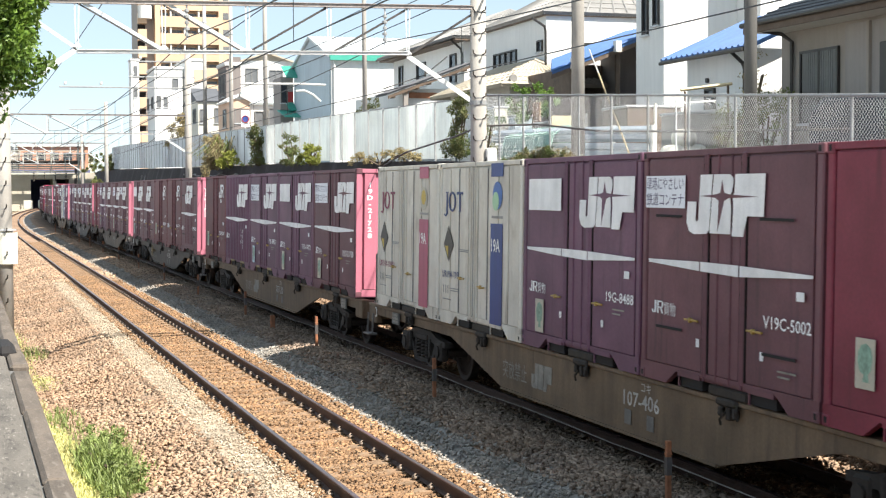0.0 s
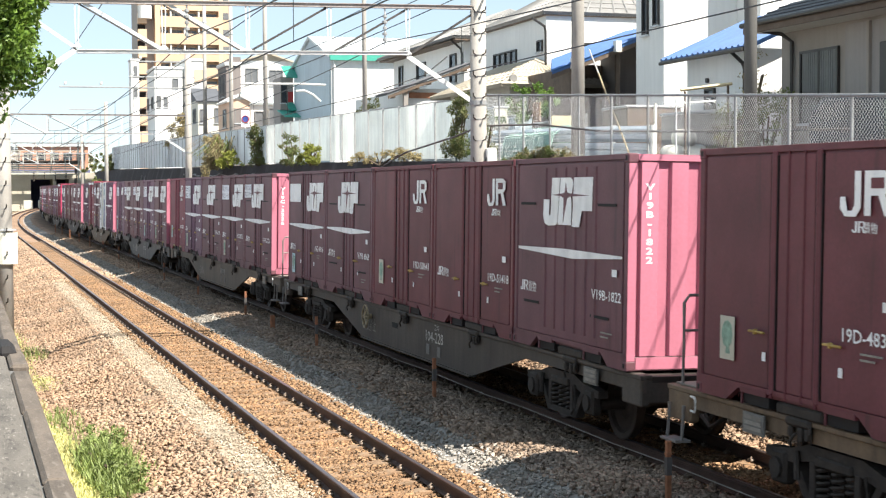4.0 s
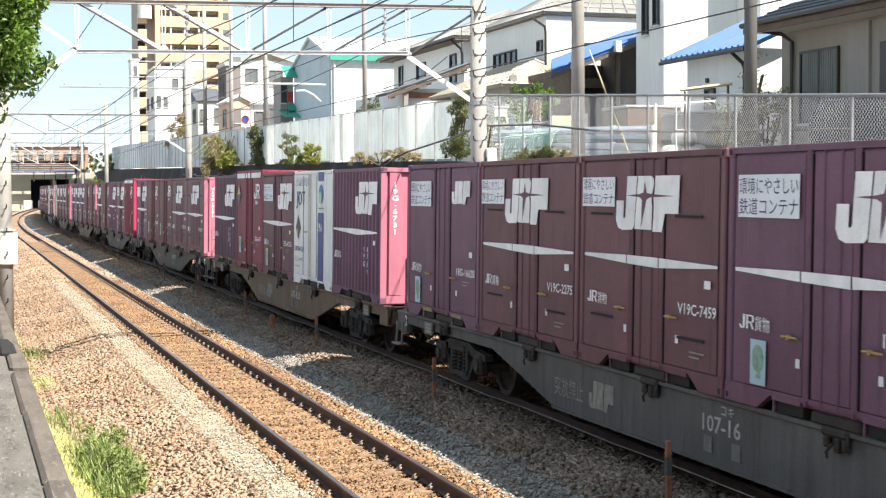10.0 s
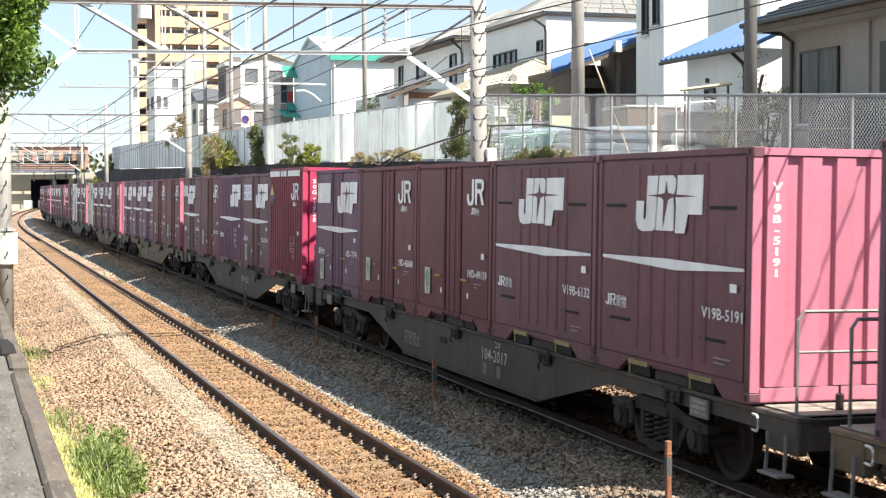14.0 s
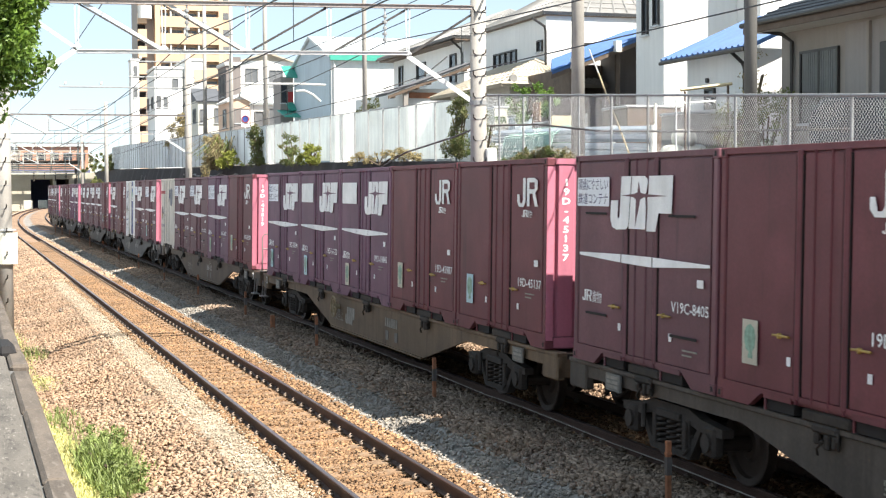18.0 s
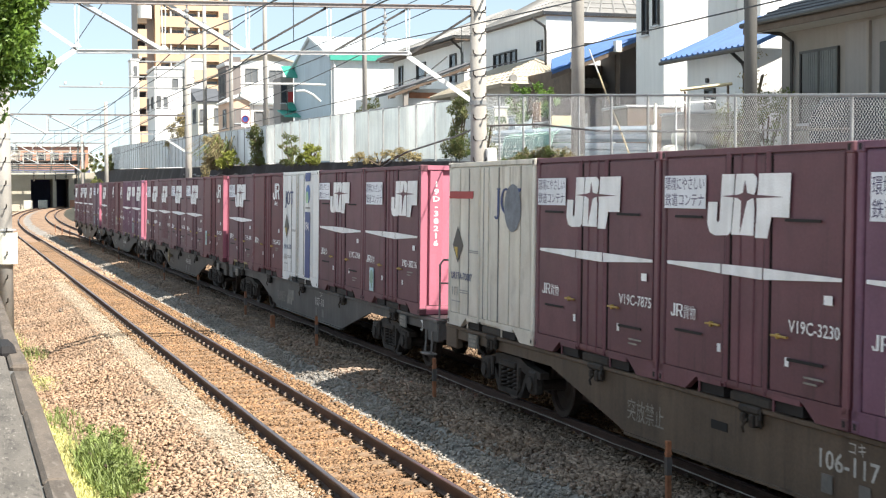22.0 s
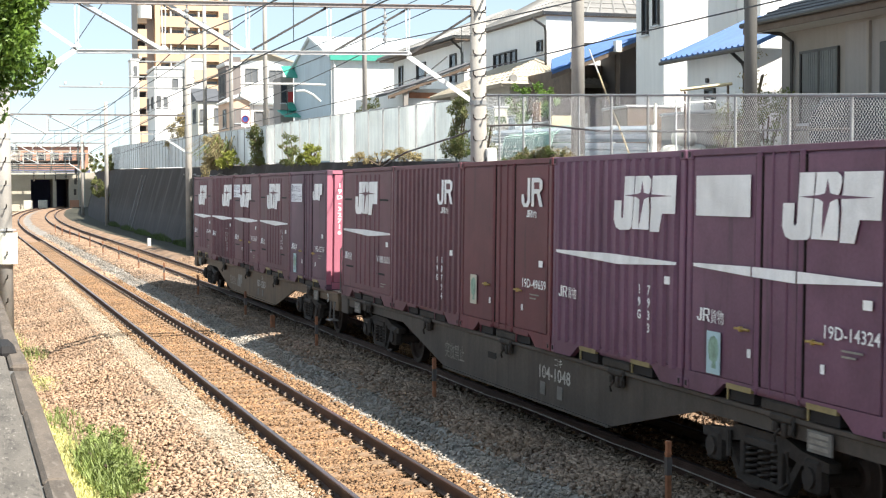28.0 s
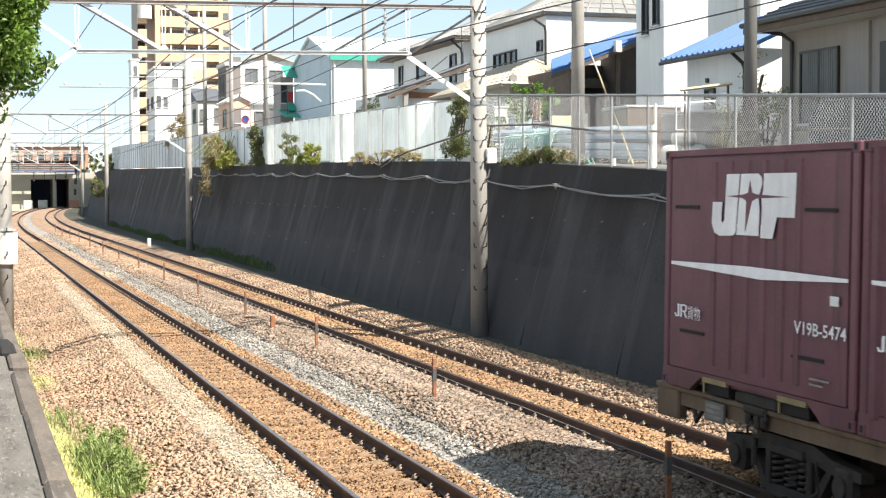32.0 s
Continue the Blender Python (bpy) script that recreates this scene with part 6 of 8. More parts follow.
def hip_roof(parent, x0, x1, y0, y1, z, rise, material, over=0.5, ribs=12, rows=0):
    x0, x1, y0, y1 = x0 - over, x1 + over, y0 - over, y1 + over
    w = min(x1 - x0, y1 - y0) / 2
    if x1 - x0 > y1 - y0:
        p, q = (x0 + w, (y0 + y1) / 2, z + rise), (x1 - w, (y0 + y1) / 2, z + rise)
        faces = [[(x0, y0, z), (x1, y0, z), q, p], [(x0, y1, z), (x0, y0, z), p, p], [(x1, y0, z), (x1, y1, z), q, q], [(x1, y1, z), (x0, y1, z), p, q]]
    else:
        p, q = ((x0 + x1) / 2, y0 + w, z + rise), ((x0 + x1) / 2, y1 - w, z + rise)
        faces = [[(x0, y0, z), (x1, y0, z), p, p], [(x0, y1, z), (x0, y0, z), p, q], [(x1, y0, z), (x1, y1, z), q, p], [(x1, y1, z), (x0, y1, z), q, q]]
    for f in faces:
        tile_roof(parent, f, 0.10, MAT[material], rows, ribs)


def pipe(parent, pts, material="bronze", r=0.045):
    return part("downpipe", Shape().tube(pts, r, 8), MAT[material], parent)


# beige single-storey front with a slate eave (upper floor set back)
h = thing("house", "beige rendered house with slate eave and barred window", "house", "houses above the line")
walls(h, 17.0, 24.0, 12.0, 29.4, 3.2, 6.75, "plaster_beige")
walls(h, 17.35, 24.0, 12.2, 28.6, 6.76, 9.8, "plaster_cream", "upper_wall")
tile_roof(h, [(16.2, 11.5, 6.62), (16.2, 29.6, 6.62), (17.34, 29.6, 7.12), (17.34, 11.5, 7.12)], 0.10, MAT["roof_slate"], 4, 0)
part("soffit", Shape().box(16.25, 17.0, 11.6, 29.5, 6.42, 6.48), MAT["plaster_cream"], h, "pale boarded soffit")
part("fascia", Shape().box(16.18, 16.24, 11.5, 29.6, 6.40, 6.58), MAT["trim"], h)
part("gutter", Shape().tube([(16.13, 11.5, 6.58), (16.13, 29.6, 6.58)], 0.055, 8), MAT["bronze"], h)
window(h, "x", 27.08, 28.55, 4.45, 5.96, 17.0, "shutter")
window(h, "x", 20.6, 22.2, 4.2, 5.9, 17.0)
part("alcove", Shape().box(16.97, 16.998, 24.5, 26.85, 3.3, 6.35), MAT["plaster_grey"], h, "recessed grey entrance")
part("alcove_jamb", Shape().box(16.90, 16.97, 25.92, 26.0, 3.3, 6.35), MAT["plaster_beige"], h)
part("entrance_door", Shape().box(16.93, 16.968, 24.7, 25.6, 3.3, 5.9, 0.01), MAT["bronze"], h, "dark entrance door")
pipe(h, [(16.16, 29.2, 6.5), (16.75, 28.95, 6.36), (16.93, 28.85, 6.2), (16.93, 28.85, 3.5)])

# white two-storey house with a blue-tiled lean-to
h = thing("house", "white two-storey house with a glazed blue-tile lean-to", "house", "houses above the line")
walls(h, 18.5, 20.75, 38.3, 40.1, 3.6, 10.6, "plaster_white")
walls(h, 20.75, 23.6, 37.0, 41.0, 3.6, 10.6, "plaster_white", "side_wall")
walls(h, 17.5, 20.3, 31.5, 34.9, 3.5, 6.32, "plaster_white", "lean_to_wall")
tile_roof(h, [(17.0, 31.0, 6.30), (17.0, 35.3, 6.30), (19.5, 35.3, 7.40), (19.5, 31.0, 7.40)], 0.10, MAT["tile_blue"], 9, 15, 0.075)
part("gutter", Shape().tube([(16.95, 31.0, 6.24), (16.95, 35.3, 6.24)], 0.05, 8), MAT["bronze"], h)
window(h, "x", 33.35, 33.85, 5.0, 5.52, 17.5, mullions=0)
part("vent", Shape().disc(17.44, 33.75, 5.72, 0.06, "x", 0.06, 12), MAT["bronze"], h)
window(h, "x", 39.25, 39.6, 7.4, 10.2, 18.5, mullions=0)
window(h, "x", 38.55, 38.9, 7.6, 9.6, 18.5, mullions=0)
window(h, "y", 19.9, 20.6, 9.6, 10.6, 38.3, mullions=0)
pipe(h, [(17.0, 31.7, 6.25), (17.40, 31.85, 6.0), (17.45, 31.85, 5.85), (17.45, 31.85, 3.7)])

# open shed with a blue verge
h = thing("shed", "open timber shed under a blue-edged sloping roof", "shed")
walls(h, 20.6, 20.8, 42.9, 47.5, 3.7, 7.9, "plaster_grey", "side_wall")
walls(h, 18.9, 20.6, 47.3, 47.5, 3.7, 7.2, "trim", "back_wall")
walls(h, 17.9, 18.05, 43.4, 47.2, 3.7, 6.8, "trim", "boarded_side")
tile_roof(h, [(16.9, 42.6, 6.60), (18.9, 47.6, 7.35), (21.6, 47.6, 8.36), (21.6, 42.6, 8.36)], 0.10, MAT["tile_blue"], 0, 16, 0.05)
part("verge_board", Shape().prism([(16.9, 6.36), (21.6, 8.12), (21.6, 8.27), (16.9, 6.51)], "y", 42.62, 42.68), MAT["trim"], h)
for x in (17.6, 19.0, 20.5):
    part("bracket", Shape().box(x - 0.09, x + 0.09, 42.40, 42.62, 6.42 + (x - 16.9) * 0.374, 6.75 + (x - 16.9) * 0.374), MAT["trim_white"], h, "white beam end cap")
for x in (17.7, 19.2):
    part("post", Shape().box(x - 0.06, x + 0.06, 42.9, 43.02, 3.7, 6.55 + (x - 16.9) * 0.37), MAT["trim"], h)
part("shelf", Shape().box(18.0, 20.4, 45.4, 46.0, 4.9, 4.96), MAT["trim"], h)
part("stored_box", Shape().box(18.4, 19.3, 45.5, 45.95, 4.96, 5.5, 0.02), MAT["trim_white"], h, "pale stored boxes")

# large white house with tiled roofs
h = thing("house", "large white rendered house with sand-grey tiled roofs", "house", "houses above the line")
walls(h, 19.0, 27.0, 48.4, 54.7, 3.8, 9.06, "plaster_white")
hip_roof(h, 19.0, 27.0, 48.4, 54.7, 9.06, 1.9, "tile_grey", 0.16, 16, 9)
part("soffit", Shape().box(18.88, 27.1, 48.3, 54.85, 8.93, 8.97), MAT["trim"], h, "brown boarded soffit")
walls(h, 17.4, 19.0, 47.6, 54.0, 3.8, 6.55, "plaster_cream", "lower_wall")
hip_roof(h, 17.4, 20.2, 47.4, 54.0, 6.5, 1.0, "tile_sand", 0.6, 14, 7)
part("ridge_end", Shape().disc(17.3, 46.95, 6.70, 0.13, "y", 0.10, 10), MAT["tile_grey"], h)
window(h, "x", 51.2, 53.6, 7.25, 8.05, 19.0, mullions=3)
window(h, "x", 48.65, 49.15, 7.75, 8.15, 19.0, mullions=0)
window(h, "y", 20.05, 20.75, 7.35, 8.05, 48.4)
window(h, "y", 22.2, 23.2, 6.4, 7.0, 48.4)
pipe(h, [(18.35, 48.0, 8.8), (18.9, 48.25, 8.55), (18.93, 48.25, 8.4), (18.93, 48.25, 6.6)])

# white house behind the pole, with low tiled roof
h = thing("house", "white house with a dark tiled gable and timber porch", "house", "houses above the line")
walls(h, 19.0, 25.0, 57.2, 67.4, 4.0, 9.1, "plaster_white")
hip_roof(h, 19.0, 25.0, 57.2, 67.4, 9.05, 1.5, "tile_grey", 0.6, 16, 8)
part("soffit", Shape().box(18.45, 25.5, 56.65, 67.9, 8.88, 8.93), MAT["trim"], h, "brown boarded soffit")
part("gutter", Shape().tube([(18.36, 56.6, 8.98), (18.36, 68.0, 8.98)], 0.05, 8), MAT["bronze"], h)
walls(h, 16.45, 18.98, 56.4, 64.5, 4.0, 6.95, "plaster_white", "porch_wall")
tile_roof(h, [(15.5, 55.9, 6.72), (15.5, 57.6, 6.72), (18.95, 57.6, 7.98), (18.95, 55.9, 7.98)], 0.07, MAT["roof_slate"], 8, 5)
part("verge_board", Shape().prism([(15.55, 6.52), (18.9, 7.76), (18.9, 7.88), (15.55, 6.64)], "y", 55.92, 55.98), MAT["trim"], h, "brown timber verge board")
for k in range(7):
    part("rafter_end", Shape().box(15.75 + 0.48 * k, 15.83 + 0.48 * k, 55.95, 56.4, 6.55 + 0.178 * k, 6.65 + 0.178 * k), MAT["trim"], h)
part("porch_post", Shape().box(16.18, 16.36, 56.0, 56.18, 4.0, 6.78, 0.01), MAT["plaster_grey"], h, "grey porch post")
part("porch_rail", Shape().box(16.5, 18.9, 56.33, 56.39, 6.58, 6.80, 0.01), MAT["red_board"], h, "brown-red timber boards")
window(h, "x", 58.1, 58.9, 7.35, 8.5, 19.0, mullions=0)
window(h, "x", 62.3, 63.6, 7.5, 8.5, 19.0, mullions=0)
window(h, "x", 65.8, 66.4, 7.2, 8.6, 19.0, mullions=0)
window(h, "y", 19.3, 19.85, 7.7, 8.4, 57.2, mullions=0)
# amber plate paints the orange light seen on this pane
part("amber_blind", Shape().box(19.36, 19.60, 57.16, 57.182, 7.76, 8.34), MAT["ply"], h, "pane coloured amber for the light on it")
pipe(h, [(18.4, 57.0, 8.9), (18.9, 57.3, 8.6), (18.94, 57.3, 8.4), (18.94, 57.3, 7.9)])

# tall white hall with green trim
h = thing("house", "tall plain white hall with green eaves trim and pale metal roof", "house", "houses above the line")
walls(h, 17.5, 23.5, 73.4, 82.0, 4.0, 9.75, "plaster_white")
part("blue_end", Shape().box(17.46, 17.498, 73.5, 81.9, 4.0, 9.7), MAT["plaster_blue"], h, "pale blue clad end wall")
gable_roof(h, 17.5, 23.5, 73.4, 82.0, 9.75, 1.25, "roof_pale", "x", 0.2, 14, 0)
part("gable_cladding", Shape().prism([(73.4, 9.7), (82.0, 9.7), (77.7, 10.85)], "x", 17.44, 17.5), MAT["plaster_blue"], h)
part("eaves_trim", Shape().box(17.4, 23.7, 73.15, 73.3, 9.42, 9.70), MAT["roof_green"], h, "green eaves trim")
pipe(h, [(17.65, 73.33, 9.4), (17.65, 73.33, 4.2)], "trim_white", 0.06)

# narrow hut with green roofs
h = thing("house", "narrow grey hut with bright green metal roofs", "house", "houses above the line")
walls(h, 16.72, 17.43, 82.0, 84.0, 4.3, 9.2, "plaster_grey")
for z0, z1, ya in ((9.12, 9.80, 80.9), (7.38, 7.86, 81.2), (6.98, 7.42, 80.2)):
    x0 = 16.84 if z0 > 9 else 17.05 if z0 > 7.2 else 16.6
    tile_roof(h, [(x0, ya, z0), (17.43, ya, z0), (17.43, 82.1, z1), (x0 - 0.06, 82.1, z1)], 0.05, MAT["roof_green"], 0, 6, 0.02)
part("red_panel", Shape().box(17.12, 17.42, 81.95, 81.998, 7.85, 8.40), MAT["red_ink"], h, "faded red panel")
window(h, "y", 16.74, 17.08, 7.8, 8.9, 82.0, mullions=0)

# smaller houses further along
def plain_house(label, x0, x1, y0, y1, z1, wallm, roofm, rise, along, over=0.3, wins=(), sides=()):
    hs = thing("house", label, "house", "houses above the line")
    walls(hs, x0, x1, y0, y1, 4.2, z1, wallm)
    if roofm:
        gable_roof(hs, x0, x1, y0, y1, z1, rise, roofm, along, over)
    else:
        part("roof", Shape().box(x0 - 0.1, x1 + 0.1, y0 - 0.1, y1 + 0.1, z1 + 0.004, z1 + 0.25, 0.03), MAT["trim_white"], hs)
    for a0, a1, w0, w1 in wins:
        window(hs, "y", a0, a1, w0, w1, y0, mullions=1 if a1 - a0 > 0.8 else 0, pane="glass_pale", frame="shutter")
    for a0, a1, w0, w1 in sides:
        window(hs, "x", a0, a1, w0, w1, x0, mullions=1 if a1 - a0 > 1.2 else 0, pane="glass_pale", frame="shutter")
    return hs


plain_house("white house with tiled gable roof and a front balcony", 19.1, 23.0, 108.0, 114.0, 12.25, "plaster_white", "tile_sand", 0.62, "y", 0.25,
            ((19.5, 20.4, 10.6, 11.7), (21.2, 22.2, 10.5, 11.6)), ((109.0, 110.4, 10.3, 11.5),))
bal = thing("balcony", "white railed balcony on a house front", "balcony", "", (19.34, 107.9, 10.0))
part("floor", Shape().box(0, 1.62, -0.9, 0.09, -0.12, 0.0), MAT["trim_white"], bal)
part("rail", Shape().box(0, 1.62, -0.9, -0.86, 0.46, 0.54), MAT["trim_white"], bal)
for k in range(9):
    part("baluster", Shape().box(0.02 + 0.19 * k, 0.08 + 0.19 * k, -0.89, -0.86, 0.0, 0.46), MAT["trim_white"], bal)
plain_house("dark grey-brown narrow house with stepped flat roof", 16.77, 17.75, 100.0, 103.2, 11.2, "plaster_brown", "", 0, "y", 0, ((17.0, 17.45, 8.0, 9.3),), ((100.5, 101.2, 9.2, 10.7), (101.7, 102.4, 9.2, 10.7), (100.6, 101.6, 7.2, 8.4)))
pt = thing("roof_parapet", "dark stepped parapet blocks on a flat roof", "parapet", "", (16.77, 100.0, 11.45))
part("block", Shape().box(0.0, 0.28, 0, 3.1, 0, 0.10), MAT["plaster_brown"], pt)
part("block", Shape().box(0.45, 0.98, 0, 3.1, 0, 0.34), MAT["plaster_brown"], pt)
ph = plain_house("small peach-fronted house with white verges", 15.6, 16.85, 92.0, 96.0, 8.55, "peach", "trim_white", 0.34, "y", 0.18, ((15.95, 16.5, 7.1, 8.0),), ((93.0, 94.0, 6.9, 8.0),))
part("lower_front", Shape().box(15.75, 16.86, 91.94, 91.99, 4.2, 8.0), MAT["plaster_brown"], ph, "grey-brown lower front")
plain_house("white low house with pale sloping roof", 17.45, 19.5, 95.0, 99.0, 8.6, "plaster_white", "roof_pale", 0.75, "x", 0.25, ((17.7, 18.3, 7.0, 8.0), (18.6, 19.3, 7.1, 8.2)), ((96.0, 97.0, 6.9, 8.1),))
plain_house("cream low house with grey slate slope", 17.9, 19.8, 120.0, 127.0, 10.1, "plaster_cream", "roof_slate", 1.15, "x", 0.15, ((18.05, 18.5, 8.3, 9.4), (19.2, 19.7, 8.3, 9.5)), ((121.0, 122.5, 8.3, 9.5),))
plain_house("grubby white flat-roofed building with few windows", 18.2, 20.9, 150.0, 156.0, 14.8, "plaster_white", "", 0, "x", 0, ((19.07, 19.46, 11.1, 12.1), (18.4, 18.8, 11.1, 12.2), (19.9, 20.5, 13.0, 13.9)), ((151.0, 152.4, 11.0, 12.2), (154.5, 156.0, 11.0, 12.2)))
wb = plain_house("white and ochre flat-roofed block", 21.3, 23.3, 151.0, 158.0, 15.7, "plaster_white", "", 0, "x", 0, ((21.5, 22.0, 11.2, 12.4),))
part("ochre_panel", Shape().box(22.2, 23.25, 150.94, 150.99, 13.7, 14.9), MAT["tower"], wb, "ochre wall panel")
plain_house("slim white block beside the apartment tower", 21.3, 22.3, 200.0, 203.0, 19.7, "plaster_white", "", 0, "x", 0, ((21.6, 22.1, 15.0, 16.4), (21.6, 22.1, 17.6, 19.0)))

# apartment tower
tw = thing("apartment_tower", "ochre and white tiled apartment tower with rows of balconies", "apartment tower")
TX0, TX1, TY = 31.0, 43.45, 255.0
part("wall", Shape().box(TX0, TX1, TY, TY + 14, 0, 37.5), MAT["tower"], tw)
# the recess beside the stair has its shade painted as grey
part("stair_wall", Shape().box(TX0 - 2.7, TX0 - 0.02, TY + 0.6, TY + 9, 0, 37.0), MAT["tower_shade"], tw, "stair recess coloured grey for its shade")
part("roof_tank", Shape().disc(TX0 - 1.6, TY - 0.6, 31.1, 1.15, "z", 2.1, 20), MAT["trim_white"], tw, "white rounded stair head", smooth=False)
part("end_pier", Shape().box(TX1 - 2.0, TX1 - 1.3, TY - 1.25, TY - 0.004, 0, 37.4), MAT["tower"], tw)
part("end_pier", Shape().box(TX0 + 0.02, TX0 + 0.85, TY - 1.25, TY - 0.004, 0, 37.4), MAT["tower"], tw)
for fl in range(11):
    z = 32.63 - 2.78 * fl
    b = part("balcony", Shape().box(TX0 + 0.86, TX1 - 2.01, TY - 1.3, TY - 1.15, z + 0.12, z + 1.70).box(TX0 + 0.86, TX1 - 2.01, TY - 1.3, TY - 0.004, z - 0.06, z + 0.12), MAT["tower"], tw)
    for a0, a1 in ((0.95, 2.4), (2.75, 4.6), (5.1, 7.0), (7.35, 10.4)):
        part("opening", Shape().box(TX0 + a0 + 0.1, TX0 + a1 - 0.1, TY - 0.06, TY - 0.004, z + 0.2, z + 2.3), MAT["glass_pale"], b)
        part("curtain", Shape().box(TX0 + a0 + 0.15, TX0 + a0 + (a1 - a0) * (0.35 if fl % 2 else 0.55), TY - 0.09, TY - 0.065, z + 0.3, z + 2.25), MAT["tower_shade" if (fl + int(a0)) % 3 else "tower_white"], b, "pale drawn curtain")
    for x in (2.58, 4.85, 7.18):
        part("divider", Shape().box(TX0 + x - 0.13, TX0 + x + 0.13, TY - 1.14, TY - 0.004, z + 0.13, z + 2.71), MAT["tower_white"], b, "white balcony divider")
    part("small_window", Shape().box(TX1 - 1.15, TX1 - 0.15, TY - 0.05, TY - 0.004, z + 1.5, z + 2.6), MAT["glass_pale"], tw)
    part("stair_parapet", Shape().box(TX0 - 2.7, TX0 - 1.3, TY - 0.9, TY + 0.59, z + 0.5, z + 2.3), MAT["tower"], tw)
    part("stair_opening", Shape().box(TX0 - 2.6, TX0 - 1.4, TY + 0.54, TY + 0.595, z + 2.3, z + 3.2), MAT["dark"], tw)

# ---- road bridge and portals at the end of the straight ----
br = thing("road_bridge", "pale steel road bridge over two concrete portals", "bridge")
wl = Shape()
for a, b in ((5.0, 12.47), (16.42, 17.03), (19.3, 24.0)):
    part("abutment", Shape().box(a, b, 290, 300, -0.7, 5.1), MAT["bridge_wall"], br, "sunlit concrete portal wall")
part("lintel", wl.box(5.0, 24.0, 290, 300, 5.1, 6.3), MAT["bridge_wall"], br, "concrete portal beam")
# added navy sheet close behind the openings, coloured as the gloom inside
part("tunnel_back", Shape().box(12.4, 19.35, 303.5, 304, -0.7, 5.1), MAT["portal"], br)
part("tunnel_roof", Shape().box(5, 24, 300, 331, 5.1, 7.0), MAT["portal"], br)
part("tunnel_side", Shape().box(5, 12.4, 300, 331, -0.7, 5.1), MAT["portal"], br)
part("tunnel_side", Shape().box(19.35, 24, 300, 331, -0.7, 5.1), MAT["portal"], br)
part("girder", Shape().box(0, 21.2, 287.5, 288.0, 7.85, 8.35).box(0, 21.2, 286.9, 288.4, 8.35, 8.5).box(0, 21.2, 286.9, 288.4, 7.75, 7.85), MAT["frame_dark"], br, "dark plate girder")
for z, r in ((7.40, 0.15), (7.0, 0.10), (6.5, 0.15), (6.0, 0.10)):
    part("service_pipe", Shape().tube([(0, 286.6, z), (21.0, 286.6, z)], r, 8), MAT["bridge"], br, "pale service pipe under the girder")
for k in range(9):
    part("pipe_hanger", Shape().box(1.2 + 2.45 * k, 1.38 + 2.45 * k, 286.4, 286.55, 5.9, 9.6), MAT["bridge"], br, "pale pipe hanger")
for k in range(5):
    part("drain_stub", Shape().tube([(12.9 + 1.9 * k, 286.8, 6.3), (12.9 + 1.9 * k, 286.8, 4.7 + 0.5 * (k % 2))], 0.12, 6), MAT["frame_dark"], br)
rl = Shape()
for z in (8.9, 9.5, 10.2):
    rl.box(0, 21.2, 287.0, 287.1, z, z + 0.13)
for i in range(15):
    rl.box(0.3 + 1.45 * i, 0.45 + 1.45 * i, 287.0, 287.1, 8.5, 10.3)
part("railing", rl, MAT["bridge"], br, "pale pipe railing")
sp = thing("signal_gantry", "pale lattice signal gantry beside the portals", "gantry", "", (20.6, 284.0, 0))
for x in (0.0, 1.0):
    part("leg", Shape().box(x - 0.11, x + 0.11, -0.11, 0.11, -0.5, 11.8), MAT["bridge"], sp)
for k in range(10):
    part("rung", Shape().tube([(0, 0, 0.6 + 1.1 * k), (1.0, 0, 1.5 + 1.1 * k)], 0.06, 5), MAT["bridge"], sp)
part("platform", Shape().box(-11.5, 1.4, -0.4, 0.4, 10.9, 11.0), MAT["bridge"], sp)
for k in range(10):
    part("platform_post", Shape().box(-11.3 + 1.25 * k, -11.2 + 1.25 * k, -0.4, -0.34, 11.0, 11.9), MAT["bridge"], sp)
part("platform_rail", Shape().box(-11.4, 1.3, -0.4, -0.33, 11.9, 12.0), MAT["bridge"], sp)
for k in range(3):
    lp = part("signal_head", Shape().box(-0.9 + 0.1 * k, -0.45 + 0.1 * k, -0.5, -0.3, 2.2 + 1.9 * k, 3.3 + 1.9 * k, 0.05), MAT["frame_dark"], sp, "dark signal head")

# ---- parapet at the camera's side ----
pp = thing("parapet_wall", "weathered low concrete parapet with a chipped lip", "parapet")
part("wall", Shape().box(-0.35, 0.312, -60, 60, -0.7, 1.86, 0.01), MAT["parapet"], pp)
part("joint_bed", Shape().box(0.30, 0.35, -60, 60, -0.7, 1.83), MAT["pole_dark"], pp)
rl = random.Random(12)
y = -30.0
while y < 60:
    y2 = y + rl.uniform(1.2, 2.6)
    gap = 0.0 if not 10.5 < y2 < 13.5 else 0.25
    part("coping", Shape().box(0.322 + rl.uniform(-0.004, 0.006), 0.452 + rl.uniform(-0.006, 0.006), y, y2 - 0.006 - gap, 1.55, 1.866 + rl.uniform(-0.006, 0.008), 0.022), MAT["parapet_edge"], pp, "brown-grey worn concrete coping")
    y = y2
# black block in place of the shade inside a broken spot
part("rubble", Shape().box(0.24, 0.40, 12.2, 12.9, 1.80, 1.93, 0.05), MAT["dark"], pp, "black block standing for the shade in a coping hole")


